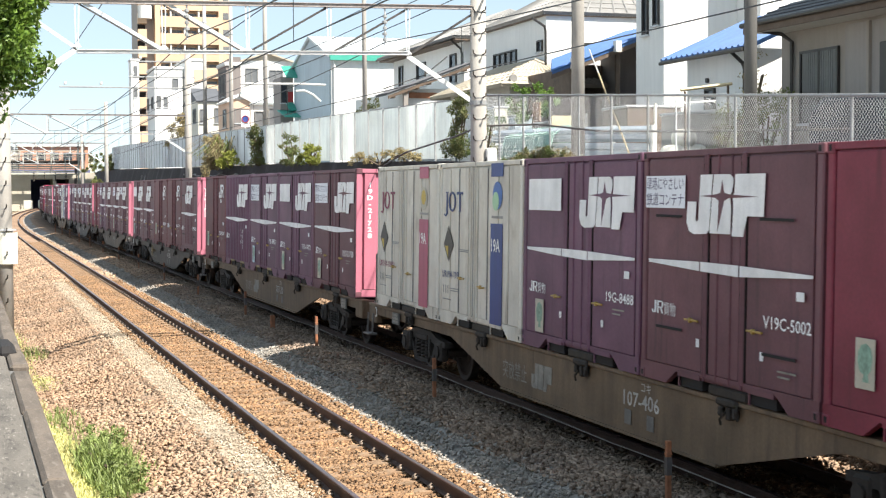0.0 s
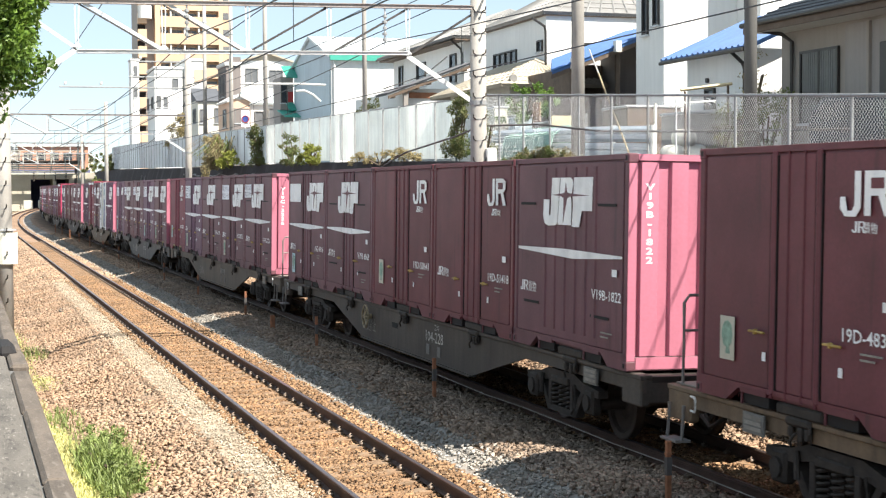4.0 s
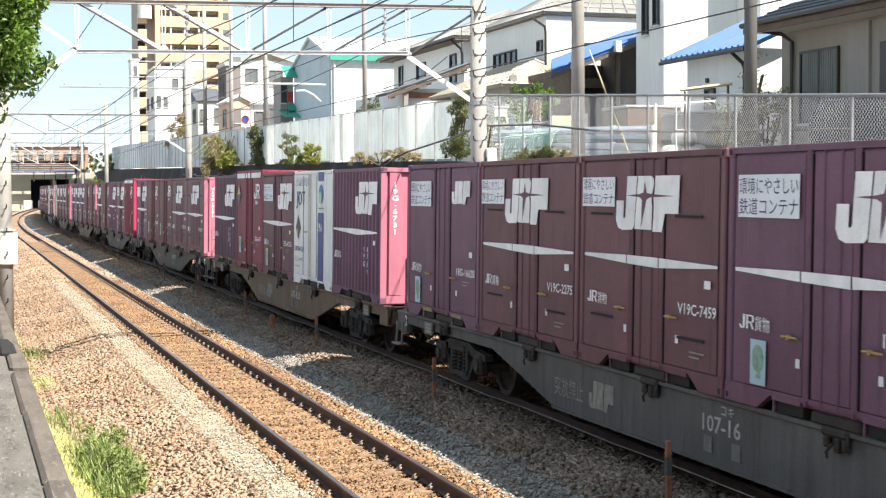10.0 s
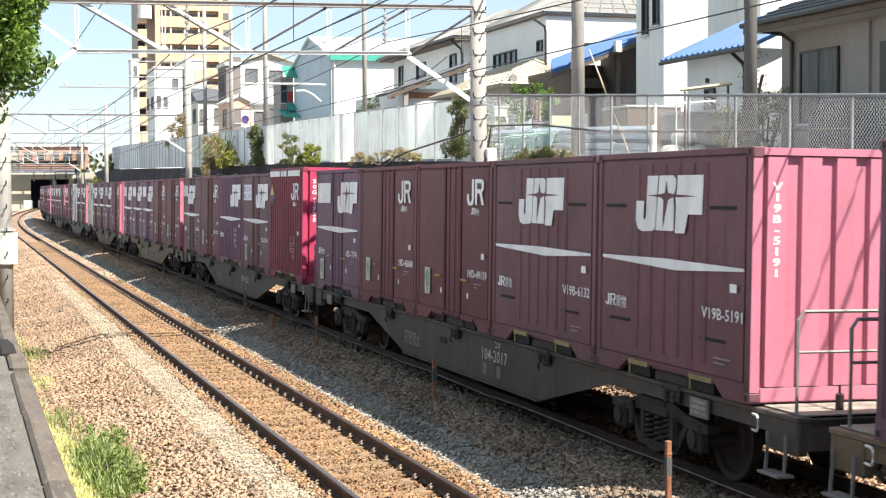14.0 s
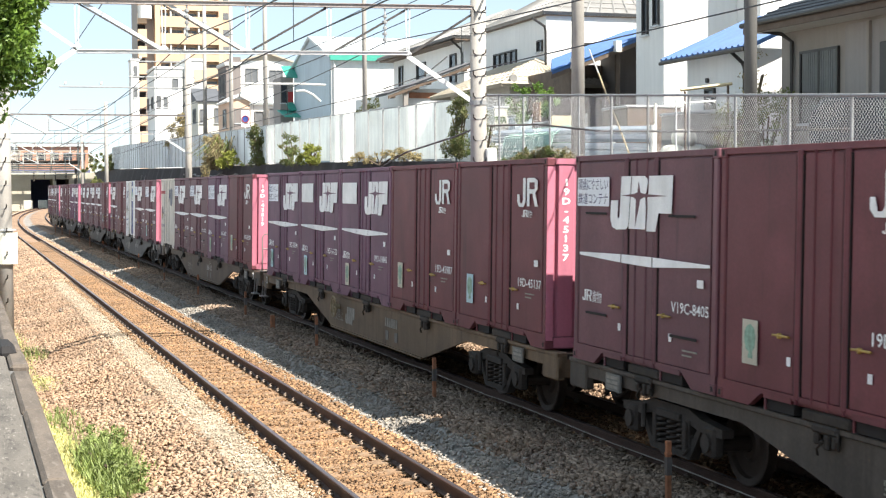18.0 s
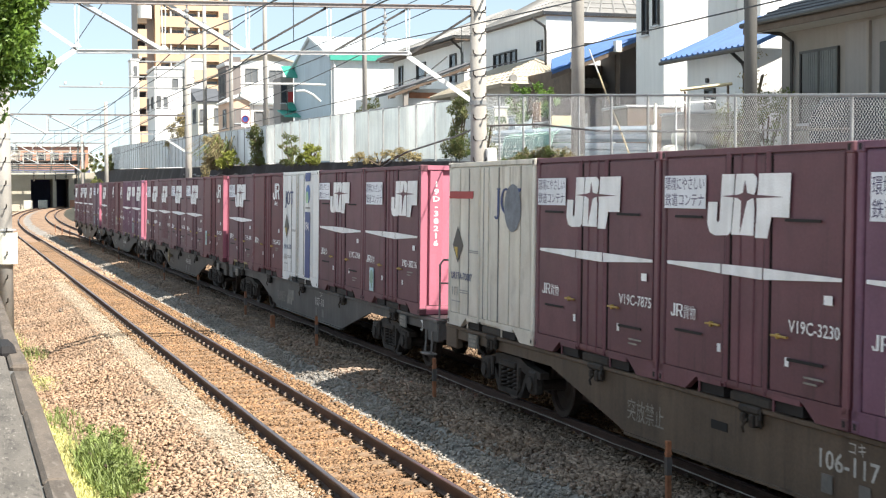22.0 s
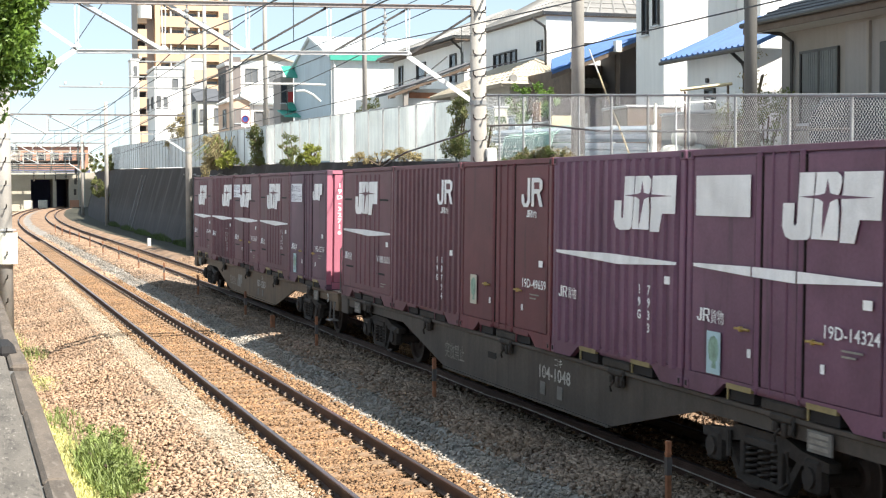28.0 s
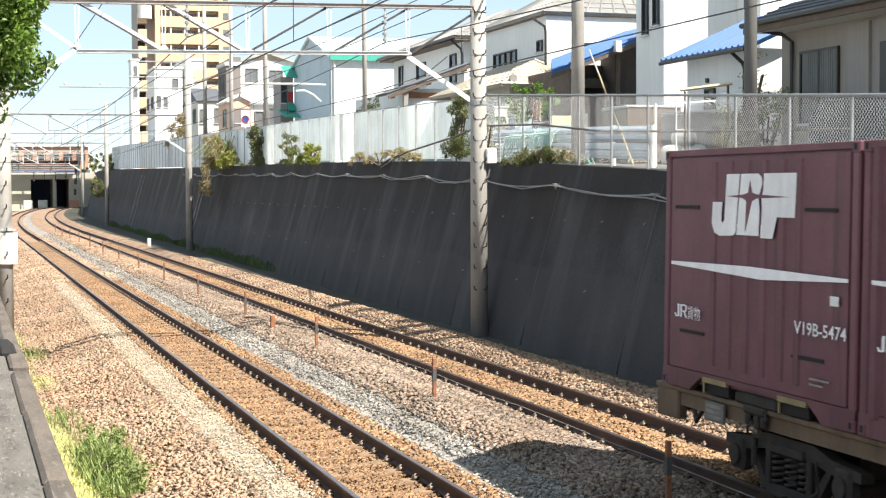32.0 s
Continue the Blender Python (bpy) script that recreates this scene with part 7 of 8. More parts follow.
# ---- vegetation ----
def leaf_cloud(name, centres, n, size, material, parent, seed, flat=0.6):
    """Many small folded leaves in clumps, one mesh."""
    rng = np.random.default_rng(seed)
    cs = np.array([c[:3] for c in centres])
    rs = np.array([c[3] for c in centres])
    pick = rng.choice(len(cs), n, p=rs ** 2 / (rs ** 2).sum())
    d = rng.normal(size=(n, 3))
    d /= np.linalg.norm(d, axis=1)[:, None]
    pos = cs[pick] + d * (rs[pick] * (0.45 + 0.6 * rng.random(n)))[:, None]
    ax = rng.normal(size=(n, 3)) + np.array([0, 0, -0.3])
    ax /= np.linalg.norm(ax, axis=1)[:, None]
    sd = np.cross(ax, rng.normal(size=(n, 3)))
    sd /= np.linalg.norm(sd, axis=1)[:, None]
    nm = np.cross(ax, sd)
    L = (size * (0.6 + 0.8 * rng.random(n)))[:, None]
    v = np.stack([pos, pos + ax * L * 0.5 + sd * L * 0.26 + nm * L * 0.06, pos + ax * L, pos + ax * L * 0.5 - sd * L * 0.26 + nm * L * 0.06], 1).reshape(-1, 3)
    f = (np.array([(0, 1, 2), (0, 2, 3)])[None] + (np.arange(n) * 4)[:, None, None]).reshape(-1, 3)
    me = bpy.data.meshes.new(name)
    me.from_pydata(v.tolist(), [], f.tolist())
    me.materials.append(material)
    ob = new(name, me)
    if parent is not None:
        ob.parent = parent
    return ob


rt = random.Random(5)
tree = thing("tree", "leafy roadside tree with dense fresh green crown", "tree", "", (-0.9, 17.0, 1.5))
part("trunk", Shape().tube([(0, 0, 0), (0.05, 0, 1.0), (-0.05, 0.1, 2.0), (0, 0, 3.6), (0.1, 0, 5.0)], 0.15, 10, 0.05), MAT["bark"], tree)
for k in range(9):
    a = k * 0.9
    part("limb", Shape().tube([(0, 0, 1.9 + 0.3 * k), (0.5 * math.cos(a), 0.5 * math.sin(a), 2.4 + 0.3 * k), (1.1 * math.cos(a), 1.0 * math.sin(a), 2.8 + 0.3 * k)], 0.045, 6, 0.012), MAT["bark"], tree)
REACH = [(2.3, 1.25), (2.6, 1.5), (2.85, 1.72), (3.0, 1.85), (3.3, 1.80), (3.8, 1.92), (4.5, 2.05), (5.6, 2.0)]
cl = []
for k in range(150):
    z = rt.uniform(2.45, 5.6)
    r = rt.uniform(0.16, 0.34)
    edge = lerp_rows(REACH, z)[0] - r
    cl.append((edge - abs(rt.gauss(0, 0.75)), rt.uniform(-0.8, 0.8), z, r))
cl += [(1.75, 0.0, 2.98, 0.13), (1.86, 0.05, 3.02, 0.09), (1.6, 0.1, 2.8, 0.16), (1.68, -0.1, 2.92, 0.14)]
leaf_cloud("crown", cl, 34000, 0.075, MAT["leaf"], tree, 8)


# ---- poles and lamps on the street ----
def street_pole(x, y, z0, z1, r, material, label):
    p = thing("utility_pole", label, "utility pole", "utility poles", (x, y, 0))
    part("pole", pole_shape(r, r * 0.8, z0, z1), MAT[material], p, smooth=True)
    part("band", Shape().disc(0, 0, z1 - 1.6, r * 1.08, "z", 0.08, 16), MAT["steel"], p)
    return p


street_pole(12.25, 29.4, 3.4, 10.5, 0.145, "pole", "pale concrete utility pole behind the fence")
dark_pole = street_pole(13.6, 24.6, 3.2, 9.5, 0.125, "pole_dark", "dark grey utility pole behind the fence")
street_pole(13.18, 50.4, 4.0, 13.0, 0.085, "pole", "slim pale street pole in front of a white hall")
street_pole(13.22, 68.2, 4.2, 15.0, 0.11, "pole", "slim grey street pole with lamp arm")
street_pole(16.0, 104.0, 4.5, 16.0, 0.15, "pole", "grey utility pole by the small houses")
street_pole(14.8, 86.5, 4.4, 13.5, 0.13, "pole", "grey utility pole by the small houses")
lamp = thing("street_lamp", "white tubular street lamp arm with curved head", "street lamp", "", (13.4, 68.2, 0))
part("arm", Shape().tube([(-1.3, 0, 7.85), (1.6, 0, 7.88), (2.6, 0, 7.85)], 0.05, 8), MAT["trim_white"], lamp)
part("lamp_neck", Shape().tube([(1.2, -0.05, 7.55), (1.6, -0.05, 7.58), (2.0, -0.05, 7.4), (2.35, -0.05, 7.1)], 0.05, 8), MAT["trim_white"], lamp)
sgn = thing("parking_sign", "round blue no-parking sign on a white post", "sign", "", (14.5, 80.5, 0))
part("post", Shape().tube([(0, 0, 4.3), (0, 0, 7.3)], 0.04, 8), MAT["trim_white"], sgn)
part("plate", Shape().box(-0.22, 0.22, -0.05, -0.03, 6.42, 7.28, 0.005), MAT["mark"], sgn)
part("disc", Shape().disc(0, -0.07, 6.83, 0.19, "y", 0.02, 20), MAT["blue_stripe"], sgn)
part("ring", Shape().tube([(0.18 * math.cos(k * math.pi / 10), -0.075, 6.83 + 0.18 * math.sin(k * math.pi / 10)) for k in range(21)], 0.025, 5), MAT["red_ink"], sgn)

# crossarms on the tall far pole
xa = thing("crossarm", "steel crossarms with insulators on a tall pole", "crossarm", "", (11.42, 80.0, 0))
for x0, x1, z in ((-6.5, 0.3, 8.39), (-3.0, 0.4, 8.95), (-2.6, 0.3, 9.75)):
    part("arm", Shape().box(x0, x1, 0.16, 0.26, z - 0.035, z + 0.035, 0.01), MAT["fence_steel"], xa)
for x, z in ((-6.2, 8.5), (-4.4, 8.5), (-2.8, 9.05), (-1.6, 9.05), (-2.4, 9.85)):
    part("insulator", Shape().disc(x, 0.21, z, 0.06, "z", 0.16, 10).disc(x, 0.21, z + 0.05, 0.09, "z", 0.03, 10), MAT["trim_white"], xa, "white insulator")
xb = thing("crossarm", "steel crossarm on a distant pole", "crossarm", "", (12.62, 140.0, 0))
for x0, x1, z in ((-3.2, 0.2, 10.3), (-2.0, 0.2, 9.4)):
    part("arm", Shape().box(x0, x1, 0.16, 0.26, z - 0.04, z + 0.04, 0.01), MAT["fence_steel"], xb)

# insulator strings and a band of plates on the near gantry
sg = thing("pole_sign", "white sheet-metal sign wrapped round the near concrete pole", "sign", "", (0.82, 30.6, 0))
part("plate", Shape().disc(0, 0, 1.72, 0.235, "z", 0.60, 24), MAT["sheet"], sg, smooth=False)
part("strap", Shape().disc(0, 0, 2.36, 0.215, "z", 0.03, 20), MAT["steel"], sg)
for off in (NEAR_TRACK, FAR_TRACK):
    for y in (30.6, 80.0):
        ins = thing("insulator_string", "grey insulator string under the gantry", "insulator", "insulator strings", (off, y, 0))
        for k in range(5):
            part("shed", Shape().disc(0, 0, 6.18 + k * 0.12, 0.055 if k % 2 else 0.045, "z", 0.05, 12), MAT["fence_steel"], ins)
        part("rod", Shape().tube([(0, 0, 6.1), (0, 0, 6.86)], 0.018, 6), MAT["steel"], ins)
        part("registration_arm", Shape().tube([(0, 0.15, 5.2), (0.9, 0.15, 5.5), (1.4, 0.15, 5.9)], 0.013, 6), MAT["iron"], ins)

# cables and boxes on the wall
cb = thing("wall_cable", "pale cable looping along brackets on the retaining wall", "cable")


def on_wall(y, z):
    xb, zt = lerp_rows(WALL, y)
    return xb + BATTER * z


ys = [18.4 + 5.0 * i for i in range(16)]
pts = []
for a, b in zip(ys, ys[1:]):
    for i in range(6):
        y = a + (b - a) * i / 6
        z = lerp_rows(WALL, y)[1] - 0.42 - 0.10 * 4 * (i / 6) * (1 - i / 6)
        pts.append((on_wall(y, z) - 0.07, y, z))
part("cable", Shape().tube(pts, 0.018, 6), MAT["cable_pale"], cb)
part("cable", Shape().tube([(p[0] - 0.02, p[1] + 0.3, p[2] + 0.05 * math.sin(p[1])) for p in pts[::2]], 0.012, 5), MAT["cable_pale"], cb)
for y in ys:
    z = lerp_rows(WALL, y)[1] - 0.42
    part("bracket", Shape().box(on_wall(y, z) - 0.12, on_wall(y, z) + 0.02, y - 0.06, y + 0.06, z - 0.01, z + 0.03).tube([(on_wall(y, z) - 0.07, y, z), (on_wall(y, z) - 0.06, y, z - 0.09)], 0.025, 6), MAT["cable_pale"], cb, "small steel cable bracket")
bx = thing("junction_box", "small white junction box on the pole", "box", "", (10.69, 30.45, -0.08))
part("box", Shape().box(-0.11, 0.11, -0.10, 0.08, 3.72, 4.05, 0.02), MAT["trim_white"], bx)
part("conduit", Shape().tube([(-0.2, 0, 3.3), (-0.05, 0, 3.45), (0, 0, 3.72)], 0.02, 6), MAT["rope"], bx)
tagged(part("slack_cable", Shape().tube([(on_wall(44, 3.9) - 0.1, 44, 3.75), (11.0, 38, 4.05), (10.75, 33, 4.3), (10.62, 30.9, 4.45), (11.55, 29.9, 4.45), (11.75, 27, 4.2), (11.6, 23, 4.05), (11.5, 18, 3.9)], 0.022, 6), MAT["rope"]), "dark slack cable passing the pole and fence", "cable")
# weep pipes and construction joints
wp = thing("weep_pipe", "row of small white drain pipe ends in the wall", "drain pipe")
for k in range(32):
    y = 15.9 + 1.93 * k
    for z in (2.52, 1.26) if k % 2 else (2.52,):
        x = on_wall(y, z)
        part("pipe_end", Shape().tube([(x + 0.05, y, z + 0.01), (x - 0.045, y, z - 0.02)], 0.014, 8), MAT["cable_pale"], wp)
jn = thing("wall_joint", "straight vertical joint strips in the concrete wall", "wall joint")
for k in range(13):
    y = 18.3 + 5.0 * k
    z1 = lerp_rows(WALL, y)[1] - 0.25
    part("joint", Shape().prism([(on_wall(y, 0.0) - 0.004, 0.0), (on_wall(y, z1) - 0.004, z1), (on_wall(y, z1) + 0.03, z1), (on_wall(y, 0.0) + 0.03, 0.0)], "y", y - 0.016, y + 0.016), MAT["joint"], jn)

# guard rail and clutter behind the fence
gr = thing("guard_rail", "pale blue-grey double steel guard rail along the street", "guard rail")
for k in range(7):
    y = 27 + 2.0 * k
    z = wall_top(y)[1]
    part("post", Shape().tube([(12.75 + 0.03 * (y - 25), y, z - 0.1), (12.75 + 0.03 * (y - 25), y, z + 0.78)], 0.055, 10), MAT["trim_white"], gr)
    if k < 6:
        y2, z2 = y + 2.0, wall_top(y + 2.0)[1]
        for dz in (0.26, 0.60):
            xa, xc = 12.68 + 0.03 * (y - 25), 12.68 + 0.03 * (y2 - 25)
            prof = [(0.0, -0.16), (-0.05, -0.10), (-0.05, -0.04), (0.0, 0.0), (-0.05, 0.04), (-0.05, 0.10), (0.0, 0.16), (0.02, 0.16), (0.02, -0.16)]
            sh = Shape()
            n = len(prof)
            sh.v += [(xa + p, y, z + dz + q) for p, q in prof] + [(xc + p, y2, z2 + dz + q) for p, q in prof]
            sh.f += [(i, (i + 1) % n, n + (i + 1) % n, n + i) for i in range(n)]
            part("beam", sh, MAT["guard"], gr)


def car(x, y, z, paint, label, L=3.4, W=1.48, H=1.5):
    c = thing("car", label, "car", "parked cars", (x, y, z))
    prof = [(-L / 2, 0.25), (-L / 2, 0.72), (-L / 2 + 0.15, 0.86), (-L / 2 + 0.75, 0.95), (-L / 2 + 1.25, H - 0.06), (-L / 2 + 1.6, H), (L / 2 - 0.5, H), (L / 2 - 0.15, H - 0.2), (L / 2, 0.85), (L / 2, 0.25)]
    b = Shape().prism(prof, "x", -W / 2, W / 2)
    body = part("body", b, MAT[paint], c)
    bv = body.modifiers.new("soft_edges", "BEVEL")
    bv.width, bv.segments = 0.06, 2
    for sx in (-1, 1):
        part("side_window", Shape().prism([(-L / 2 + 0.98, 0.98), (-L / 2 + 1.38, H - 0.13), (L / 2 - 0.6, H - 0.13), (L / 2 - 0.3, 0.98)], "x", sx * W / 2 - 0.01 + (0.012 if sx > 0 else -0.012), sx * W / 2 + 0.01 + (0.012 if sx > 0 else -0.012)), MAT["glass"], c)
        for yy in (-L / 2 + 0.6, L / 2 - 0.6):
            w = part("wheel", Shape().disc(sx * (W / 2 - 0.08) - 0.09, yy, 0.27, 0.27, "x", 0.18, 20), MAT["rubber"], c)
            part("hub", Shape().disc(sx * (W / 2 + 0.012) - 0.01, yy, 0.27, 0.16, "x", 0.02, 14), MAT["steel"], w)
    for sx in (-0.45, 0.45):
        part("headlight", Shape().box(sx - 0.14, sx + 0.14, -L / 2 - 0.02, -L / 2 + 0.03, 0.60, 0.76, 0.02), MAT["trim_white"], c)
    part("windscreen", Shape().prism([(-L / 2 + 0.70, 0.985), (-L / 2 + 1.20, H - 0.07), (-L / 2 + 1.22, H - 0.07), (-L / 2 + 0.74, 0.985)], "x", -W / 2 + 0.12, W / 2 - 0.12), MAT["glass"], c)
    return c


car(15.5, 22.6, wall_top(24)[1] - 0.05, "car_silver", "dark blue car parked by the beige house", 3.8, 1.6, 1.3)
sk = thing("sack_heap", "heap of plump white sacks behind the fence", "sacks", "", (14.97, 30.0, wall_top(30)[1] - 0.05))
for sx_, sz_, r_ in ((-0.26, 0.0, 0.27), (0.24, 0.0, 0.28), (0.0, 0.36, 0.26)):
    s_ = Shape()
    for i in range(9):
        a_ = math.pi * i / 8
        s_.v += [(sx_ + r_ * (math.sin(a_) ** 0.6) * math.cos(b_ * 0.628), r_ * 1.3 * (math.sin(a_) ** 0.6) * math.sin(b_ * 0.628), sz_ + r_ * 0.8 - r_ * 0.8 * math.cos(a_)) for b_ in range(10)]
    s_.f += [(i * 10 + b_, i * 10 + (b_ + 1) % 10, i * 10 + 10 + (b_ + 1) % 10, i * 10 + 10 + b_) for i in range(8) for b_ in range(10)]
    part("sack", s_, MAT["sheet"], sk, smooth=True)
bd = thing("notice_board", "brown wooden board hung on the fence", "board", "", (11.95, 31.0, 0))
part("board", Shape().box(-0.02, 0.02, -0.20, 0.20, 4.55, 4.98, 0.01), MAT["cardboard"], bd)
st = thing("crate_stack", "stack of pale plywood boards leaning by the street", "boards", "", (14.3, 35.2, 3.75))
for k in range(4):
    part("board", Shape().box(-0.35 + 0.03 * k, 0.35 + 0.03 * k, -0.04 + 0.05 * k, 0.0 + 0.05 * k, 0.0, 1.15 - 0.05 * k, 0.006), MAT["ply"], st)
ld = thing("ladder", "bamboo pole and drying rack leaning on the fence", "drying rack", "", (12.4, 25.3, 0))
part("pole", Shape().tube([(0.0, 1.7, 3.55), (-0.36, 1.7, 4.43), (-0.73, 1.7, 5.31)], 0.016, 6), MAT["ply"], ld)
part("pole_tip", Shape().tube([(-0.73, 1.7, 5.31), (-0.92, 1.7, 5.76)], 0.013, 6), MAT["trim_white"], ld)
part("plank", Shape().tube([(2.0, 3.7, 5.15), (3.19, 3.7, 5.3)], 0.035, 4), MAT["ply"], ld)
for x_, z_ in ((2.1, 5.12), (3.1, 5.26)):
    part("upright", Shape().tube([(x_, 3.7, 3.5), (x_, 3.7, z_)], 0.03, 6), MAT["trim"], ld)
part("upright", Shape().tube([(0.94, 2.7, 3.5), (0.94, 2.7, 4.8)], 0.035, 6), MAT["sheet"], ld)
an = thing("aerial", "old television aerial on a short mast by the fence", "aerial", "", (12.32, 25.0, 0))
part("mast", Shape().tube([(0, 0, 3.45), (0, 0, 4.72)], 0.02, 6), MAT["pale_steel"], an)
part("boom", Shape().tube([(-0.2, 0, 4.60), (0.8, 0, 4.69)], 0.016, 6), MAT["pale_steel"], an)
for k_ in range(8):
    x_ = -0.16 + 0.125 * k_
    part("element", Shape().tube([(x_, -0.25 + 0.01 * k_, 4.60 + 0.09 * (x_ + 0.2) - 0.06), (x_, 0.25 - 0.01 * k_, 4.60 + 0.09 * (x_ + 0.2) + 0.06)], 0.008, 5), MAT["pale_steel"], an)
gw = thing("garden_wall", "low grey-brown block wall along the far side of the street", "garden wall", "", (16.7, 29.9, 3.5))
for r_ in range(6):
    for q_ in range(27):
        put("block", cached("wall_block", MAT["block"], lambda: Shape().box(-0.06, 0.06, 0.004, 0.396, 0.004, 0.196, 0.008)), gw, (0, 0.4 * q_ - 0.2 * (r_ % 2), 0.2 * r_))
nt = thing("garden_net", "pale green garden netting over planting frames", "netting", "", (13.0, 33.5, 3.6))
sh = Shape()
for i in range(9):
    sh.tube([(-0.5, -1.6 + 0.4 * i, 0), (-0.3, -1.6 + 0.4 * i, 0.75), (0.3, -1.6 + 0.4 * i, 0.95), (0.7, -1.6 + 0.4 * i, 0)], 0.02, 5)
for p in ((-0.4, 0.4), (-0.3, 0.75), (0.0, 0.86), (0.3, 0.95)):
    sh.tube([(p[0], -1.6, p[1]), (p[0], 1.6, p[1])], 0.015, 5)
part("frame", sh, MAT["net"], nt)
part("sheet", Shape().prism([(-0.5, 0.0), (-0.32, 0.72), (0.28, 0.92), (0.68, 0.0), (0.64, 0.0), (0.26, 0.88), (-0.30, 0.69), (-0.46, 0.0)], "y", -1.5, 1.5), MAT["net_sheet"], nt)
for x, y, w, hgt, m in ((14.6, 40.5, 0.8, 1.5, "sheet"), (14.4, 38.6, 0.5, 1.2, "plaster_blue"), (14.9, 37.0, 1.0, 1.0, "plaster_grey"), (15.6, 33.5, 1.4, 1.3, "trim"), (15.8, 31.0, 1.2, 1.1, "plaster_grey"), (15.2, 43.5, 1.6, 1.4, "trim_white")):
    cbx = thing("storage_box", "weathered storage locker beside the street", "locker", "street lockers", (x, y, wall_top(y)[1] - 0.05))
    part("body", Shape().box(-w / 2, w / 2, -w / 2, w / 2, 0, hgt, 0.02), MAT[m], cbx)
    part("lid", Shape().box(-w / 2 - 0.03, w / 2 + 0.03, -w / 2 - 0.03, w / 2 + 0.03, hgt, hgt + 0.05, 0.01), MAT["steel"], cbx)
    part("handle", Shape().box(-0.08, 0.08, -w / 2 - 0.03, -w / 2, hgt * 0.6, hgt * 0.6 + 0.03), MAT["bronze"], cbx)

# ---- plants ----
def blades(name, n, box3, height, material, seed, label, lean=0.35, width=0.012, category="grass"):
    """Grass blades on an ellipse of ground, as one mesh."""
    rng = np.random.default_rng(seed)
    cx, cy, cz, rx, ry = box3
    a, r = rng.random(n) * 6.283, np.sqrt(rng.random(n))
    x, y = cx + rx * r * np.cos(a), cy + ry * r * np.sin(a)
    h = height * (0.45 + 0.75 * rng.random(n)) * (1.1 - 0.6 * r)
    d = rng.random(n) * 6.283
    lx, ly = np.cos(d) * lean * h, np.sin(d) * lean * h
    w = width * (0.6 + 0.8 * rng.random(n))
    wx, wy = -np.sin(d) * w, np.cos(d) * w
    z = np.full(n, cz)
    v = np.stack([np.stack([x - wx, y - wy, z], -1), np.stack([x + wx, y + wy, z], -1), np.stack([x + lx * 0.35 + wx * 0.8, y + ly * 0.35 + wy * 0.8, z + h * 0.6], -1), np.stack([x + lx * 0.35 - wx * 0.8, y + ly * 0.35 - wy * 0.8, z + h * 0.6], -1), np.stack([x + lx, y + ly, z + h], -1)], 1).reshape(-1, 3)
    k = (np.arange(n) * 5)[:, None]
    f = [tuple(q) for q in (k + np.array([[0, 1, 2, 3]])).tolist()] + [tuple(q) for q in (k + np.array([[3, 2, 4]])).tolist()]
    me = bpy.data.meshes.new(name)
    me.from_pydata(v.tolist(), [], f)
    me.materials.append(material)
    return tagged(new(name, me), label, category, kind="stuff")


blades("grass_clump", 1700, (1.75, 19.8, -0.52, 0.38, 1.9), 0.44, MAT["weed"], 21, "leafy green weed clump at the parapet foot", 0.45, 0.012)
blades("grass_clump", 420, (1.82, 20.3, -0.52, 0.58, 3.0), 0.40, MAT["weed"], 26, "thin straggling weeds round the weed clump", 0.7, 0.007)
blades("grass_clump", 15000, (1.20, 19.6, -0.55, 0.44, 4.6), 0.17, MAT["moss_grass"], 22, "yellow-green low weeds along the parapet", 0.6, 0.016)
blades("grass_clump", 5200, (1.10, 25.6, -0.56, 0.30, 2.6), 0.11, MAT["moss_grass"], 23, "yellow-green low weeds along the parapet", 0.6, 0.014)
blades("grass_clump", 2400, (1.50, 29.6, -0.54, 0.50, 1.5), 0.10, MAT["moss_grass"], 27, "patch of yellow-green weeds in the crushed stone", 0.7, 0.012)
blades("grass_clump", 1500, (1.18, 36.0, -0.55, 0.36, 6.0), 0.15, MAT["moss_grass"], 24, "green weeds along the parapet", 0.4, 0.012)
blades("grass_clump", 240, (1.50, 24.2, -0.52, 0.28, 1.5), 0.26, MAT["weed"], 25, "thin green weeds in the crushed stone", 0.5, 0.008)
blades("grass_clump", 150, (1.50, 34.5, -0.52, 0.30, 1.4), 0.28, MAT["weed"], 28, "thin green weeds in the crushed stone", 0.5, 0.008)
for k, y in enumerate((62, 72, 84, 96, 108, 120, 134)):
    x = lerp_rows(WALL, y)[0]
    blades("wall_foot_grass", 500, (x - 0.1, y, 0.0, 0.25, 5.0), 0.45, MAT["grass_dark"], 30 + k, "shaded grass along the wall foot", 0.4, 0.02)


def shrub(name, label, x, y, z, rx, ry, rz, n, leaf, material, seed, category="shrub"):
    rr = random.Random(seed)
    s = thing(name, label, category, "", (x, y, z))
    for k in range(6):
        a = k * 1.05
        part("stem", Shape().tube([(0, 0, -0.1), (rx * 0.3 * math.cos(a), ry * 0.3 * math.sin(a), rz * 0.6), (rx * 0.6 * math.cos(a), ry * 0.6 * math.sin(a), rz * 1.3)], 0.02, 5), MAT["bark"], s)
    cl = []
    for _ in range(34):
        up = rr.random() ** 1.5
        cl.append((rr.uniform(-rx, rx) * (1 - 0.4 * up), rr.uniform(-ry, ry) * (1 - 0.5 * up), 0.05 + 2 * rz * up, rr.uniform(0.10, 0.27) * max(rz, 0.5)))
    leaf_cloud("foliage", cl, n, leaf, MAT[material], s, seed)
    return s


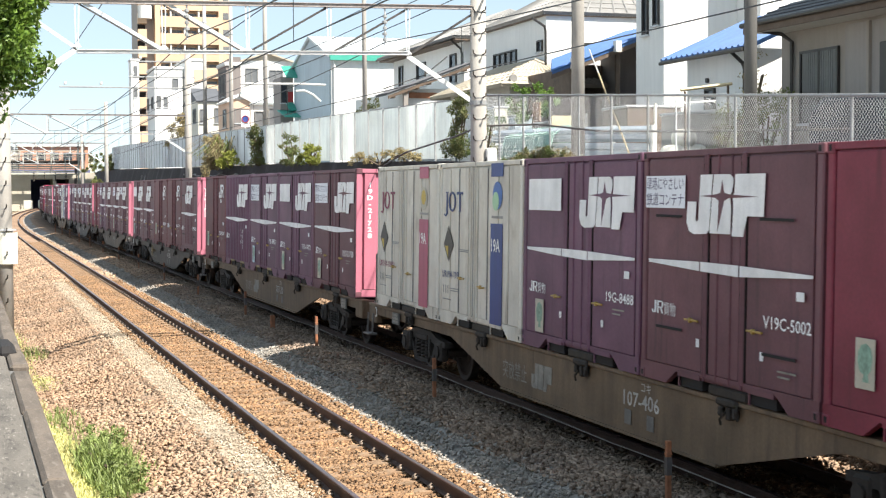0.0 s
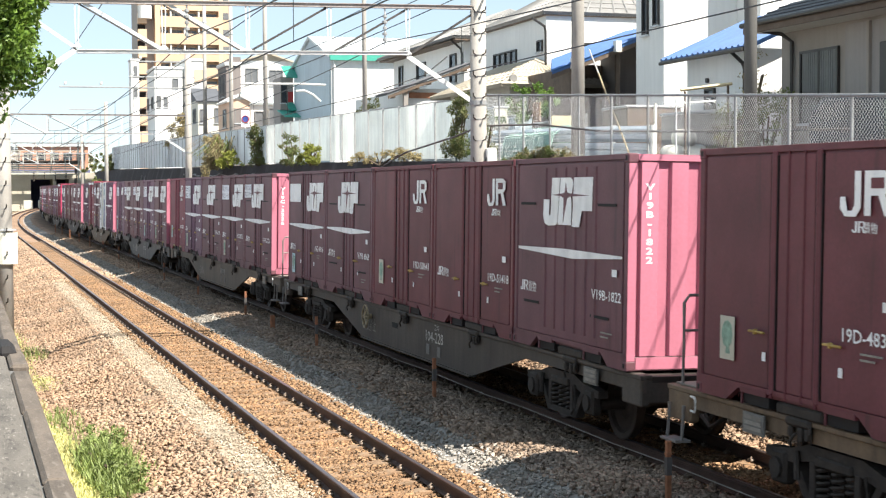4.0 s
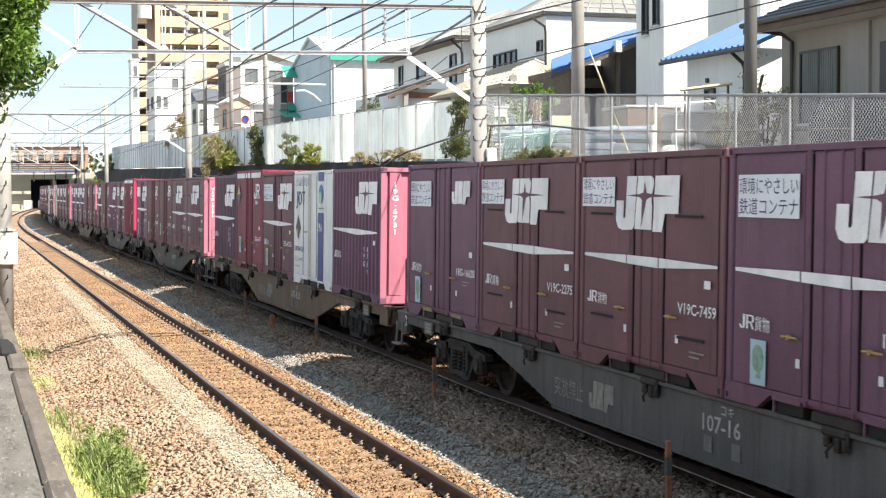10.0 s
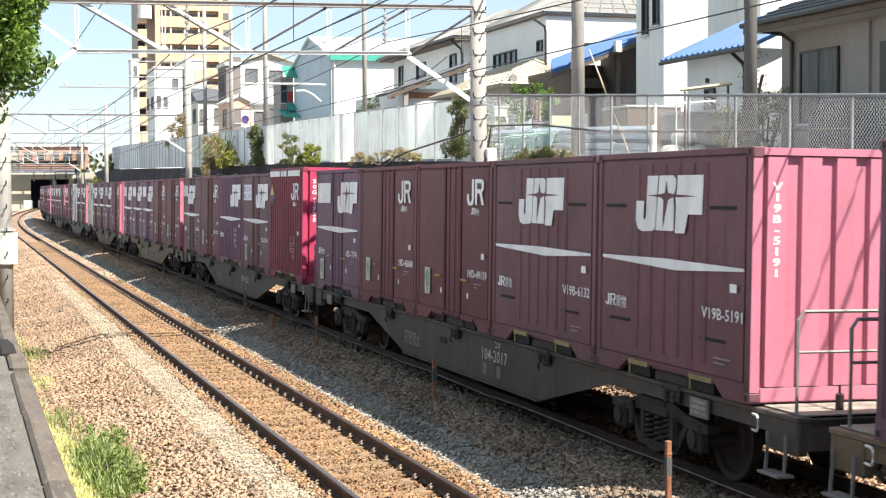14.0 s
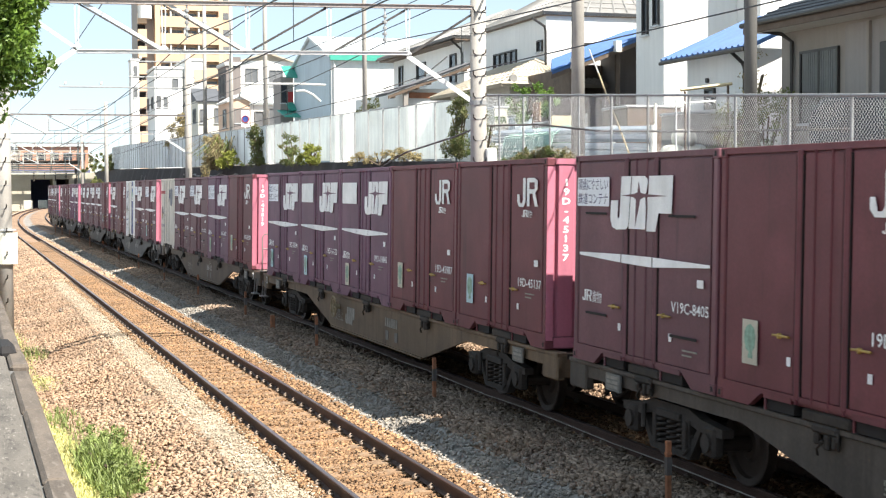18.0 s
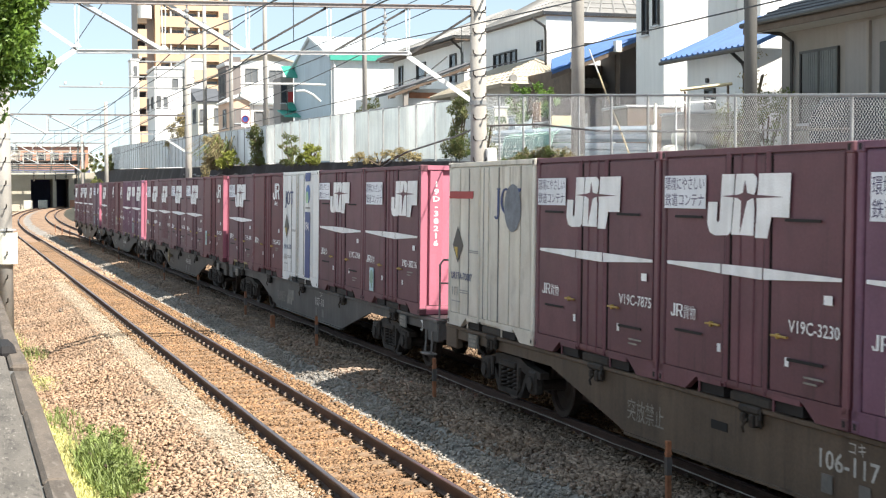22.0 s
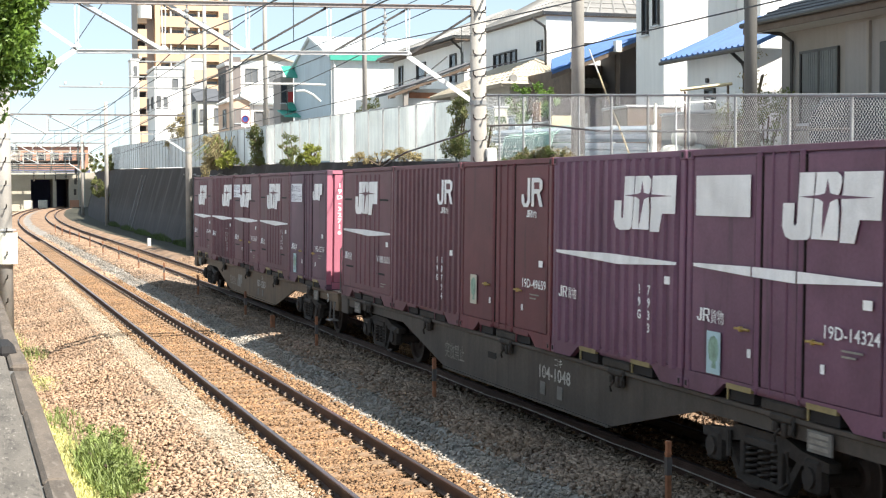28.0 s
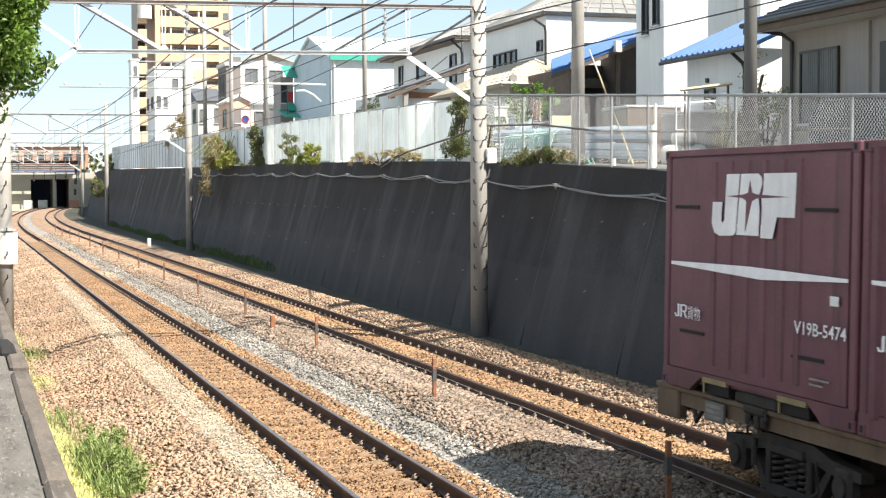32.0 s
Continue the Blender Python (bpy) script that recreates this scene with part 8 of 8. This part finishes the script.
shrub("shrub", "tall dense green shrub on the wall top", 12.75, 68.0, 4.25, 0.35, 0.6, 0.85, 3800, 0.085, "shrub", 41)
shrub("shrub", "yellow-green round shrub on the wall top", 12.2, 54.6, 4.05, 0.3, 1.3, 0.30, 2600, 0.08, "shrub_yellow", 42)
shrub("shrub", "straggling shrub growing through the fence", 12.3, 58.5, 4.1, 0.3, 1.3, 0.55, 2600, 0.07, "shrub", 43)
shrub("shrub", "low leafy shrubs under the chain-link fence", 11.72, 30.4, 3.62, 0.12, 2.1, 0.14, 4200, 0.05, "shrub", 44)
shrub("shrub", "brown drying weeds among low shrubs on the wall edge", 11.74, 30.0, 3.62, 0.10, 2.0, 0.13, 1800, 0.05, "dry_leaf", 67)
shrub("shrub", "low dry weeds along the panel fence", 11.95, 44.0, 3.9, 0.15, 4.5, 0.14, 2600, 0.06, "dry_leaf", 45)
shrub("shrub", "green vine climbing on the fence", 12.02, 36.6, 3.95, 0.12, 0.75, 0.72, 5200, 0.06, "shrub", 46, "vine")
shrub("vine", "green vine tangled in the chain-link fence", 11.95, 34.3, 3.85, 0.06, 0.7, 0.55, 1800, 0.05, "shrub", 68, "vine")
shrub("shrub", "leafy garden bush by the white house", 14.5, 38.5, 4.9, 0.6, 1.8, 0.45, 2400, 0.08, "leaf", 47)
shrub("shrub", "round clipped bush in front of the white hall", 15.5, 58.5, 5.6, 0.5, 0.7, 0.5, 1500, 0.08, "shrub", 48)
shrub("shrub", "bare dry bush between two houses", 16.2, 29.2, 4.6, 0.35, 0.5, 0.7, 500, 0.06, "dry_leaf", 49)
shrub("shrub", "thin yellow-green bamboo by the fence", 13.2, 24.9, 3.7, 0.2, 0.5, 0.40, 350, 0.06, "shrub", 50)
shrub("shrub", "brown and green bush on the slope", 14.2, 104.0, 5.4, 0.9, 2.0, 1.3, 3600, 0.14, "dry_leaf", 51)
shrub("shrub", "green scrub on the bank by the bridge", 16.5, 190.0, 5.4, 2.0, 8.0, 1.0, 5000, 0.18, "shrub", 52)
shrub("shrub", "hazy green scrub beyond the bridge", 3.0, 260.0, -0.7, 3.0, 8.0, 3.4, 2600, 0.4, "shrub", 53)
shrub("shrub", "dark leafy bush by the street corner", 15.6, 27.6, 3.55, 0.45, 0.7, 0.75, 2200, 0.07, "shrub", 66)
shrub("weed_clump", "leafy green weeds at the parapet foot", 1.76, 19.9, -0.50, 0.40, 1.9, 0.21, 3400, 0.055, "weed", 60, "weed")
shrub("shrub", "dry and green scrub spilling over the wall top", 12.5, 78.5, 4.25, 0.5, 2.8, 0.80, 3600, 0.12, "dry_leaf", 61)
shrub("shrub", "green grassy scrub beside the dry reeds", 12.4, 73.0, 4.2, 0.4, 2.2, 0.35, 2400, 0.10, "shrub_yellow", 62)
shrub("vine", "withered vine hanging down the wall face", 11.75, 76.5, 2.9, 0.18, 1.3, 0.65, 900, 0.13, "dry_leaf", 63, "vine")
shrub("shrub", "dark green creeper on the far end of the wall", 12.75, 150.0, 2.6, 0.3, 9.0, 0.9, 4500, 0.14, "shrub", 64)
shrub("shrub", "green bush on the wall top by the bridge", 15.3, 165.0, 5.2, 0.6, 6.0, 0.6, 3500, 0.13, "shrub", 65)
for y_ in (83.0, 84.2, 118.0, 121.0):
    z_ = lerp_rows(WALL, y_)[1] - 0.5
    tagged(part("drain_hose", Shape().tube([(on_wall(y_, z_) - 0.05, y_, z_), (on_wall(y_, 0.1) - 0.12, y_ - 0.4, 0.1)], 0.035, 6), MAT["cable_pale"]), "pale drain hose running down the wall", "hose", "wall hoses")
pm = thing("pampas_clump", "dry pampas grass clump spilling over the wall", "pampas grass", "", (12.7, 77.0, 4.3))
rr = random.Random(9)
for k in range(90):
    a, L = rr.uniform(0, 6.283), rr.uniform(0.9, 2.0)
    p = [(rr.uniform(-0.3, 0.3), rr.uniform(-1.2, 1.2), 0.0)]
    q = (p[0][0] + 0.35 * L * math.cos(a), p[0][1] + 0.5 * L * math.sin(a), 0.75 * L)
    e = (p[0][0] + 0.75 * L * math.cos(a) - 0.25, p[0][1] + 0.9 * L * math.sin(a), 0.55 * L - 0.25)
    part("stalk", Shape().tube([p[0], q, e], 0.03, 4, 0.008), MAT["dry_leaf"] if k % 3 else MAT["grass"], pm)

# ---- odds and ends ----
# added dark coil that stands for a fragment of the gantry beam's shadow
cn = thing("cable_heap", "dark coil standing in for a patch of gantry shadow", "cable", "", (3.1, 44.0, -0.33))
part("cable", Shape().tube([(0.5 * math.cos(k * 0.7) * (1 + 0.1 * math.sin(k)), 1.2 * math.sin(k * 0.7), 0.06 + 0.05 * math.sin(k * 1.9)) for k in range(20)], 0.022, 5), MAT["rope"], cn)
rod = thing("marker_box", "short rusty iron marker box beside the far track", "marker", "", (6.58, 33.4, 0.03))
part("box", Shape().box(-0.05, 0.05, -0.05, 0.05, 0, 0.30, 0.015), MAT["rust_post"], rod)
wm = thing("kilometre_marker", "small white distance marker by the wall foot", "marker", "", (9.9, 85.0, -0.1))
part("stone", Shape().box(-0.10, 0.10, -0.10, 0.10, 0, 0.55, 0.03), MAT["trim_white"], wm)
for x, y, m, lb in ((14.2, 283.0, "sheet", "small white signal cabinet near the portals"), (19.6, 281.0, "orange", "small orange-red cabinet near the portals"), (11.5, 279.0, "sheet", "pale trackside cabinet near the portals")):
    cab = thing("signal_cabinet", lb, "cabinet", "trackside cabinets", (x, y, -0.2))
    part("body", Shape().box(-0.8, 0.8, -0.4, 0.4, 0, 1.5, 0.04), MAT[m], cab)
    part("door", Shape().box(-0.7, 0.7, -0.43, -0.40, 0.15, 1.4, 0.01), MAT[m], cab)
ob2 = thing("far_building", "orange-panelled low building beyond the bridge", "building", "", (20.0, 330.0, 6.2))
part("wall", Shape().box(-8.0, 6.0, 0, 10, -6.0, 6.0), MAT["orange"], ob2)
part("roof", Shape().box(-8.5, 6.5, -0.5, 10.5, 6.0, 6.4), MAT["trim_white"], ob2)
for k in range(5):
    part("window", Shape().box(-7.2 + 2.7 * k, -5.4 + 2.7 * k, -0.05, 0.0, 3.2, 4.8), MAT["glass"], ob2)
hb = random.Random(3)
for k in range(22):
    x = -60 + 7.5 * k + hb.uniform(-2, 2)
    y = hb.uniform(420, 520)
    hz_ = hb.uniform(9, 17)
    d = thing("distant_house", "pale distant house on the skyline", "house", "distant houses", (x, y, 0))
    part("wall", Shape().box(-3.5, 3.5, 0, 8, -0.7, hz_), MAT[hb.choice(["plaster_white", "plaster_cream", "plaster_beige", "plaster_grey"])], d)
    part("roof", Shape().prism([(-4.0, hz_), (4.0, hz_), (0.0, hz_ + 2.0)], "y", -0.5, 8.5), MAT["roof_slate"], d)
bpy.data.scenes.remove(DRAFT)


motions()
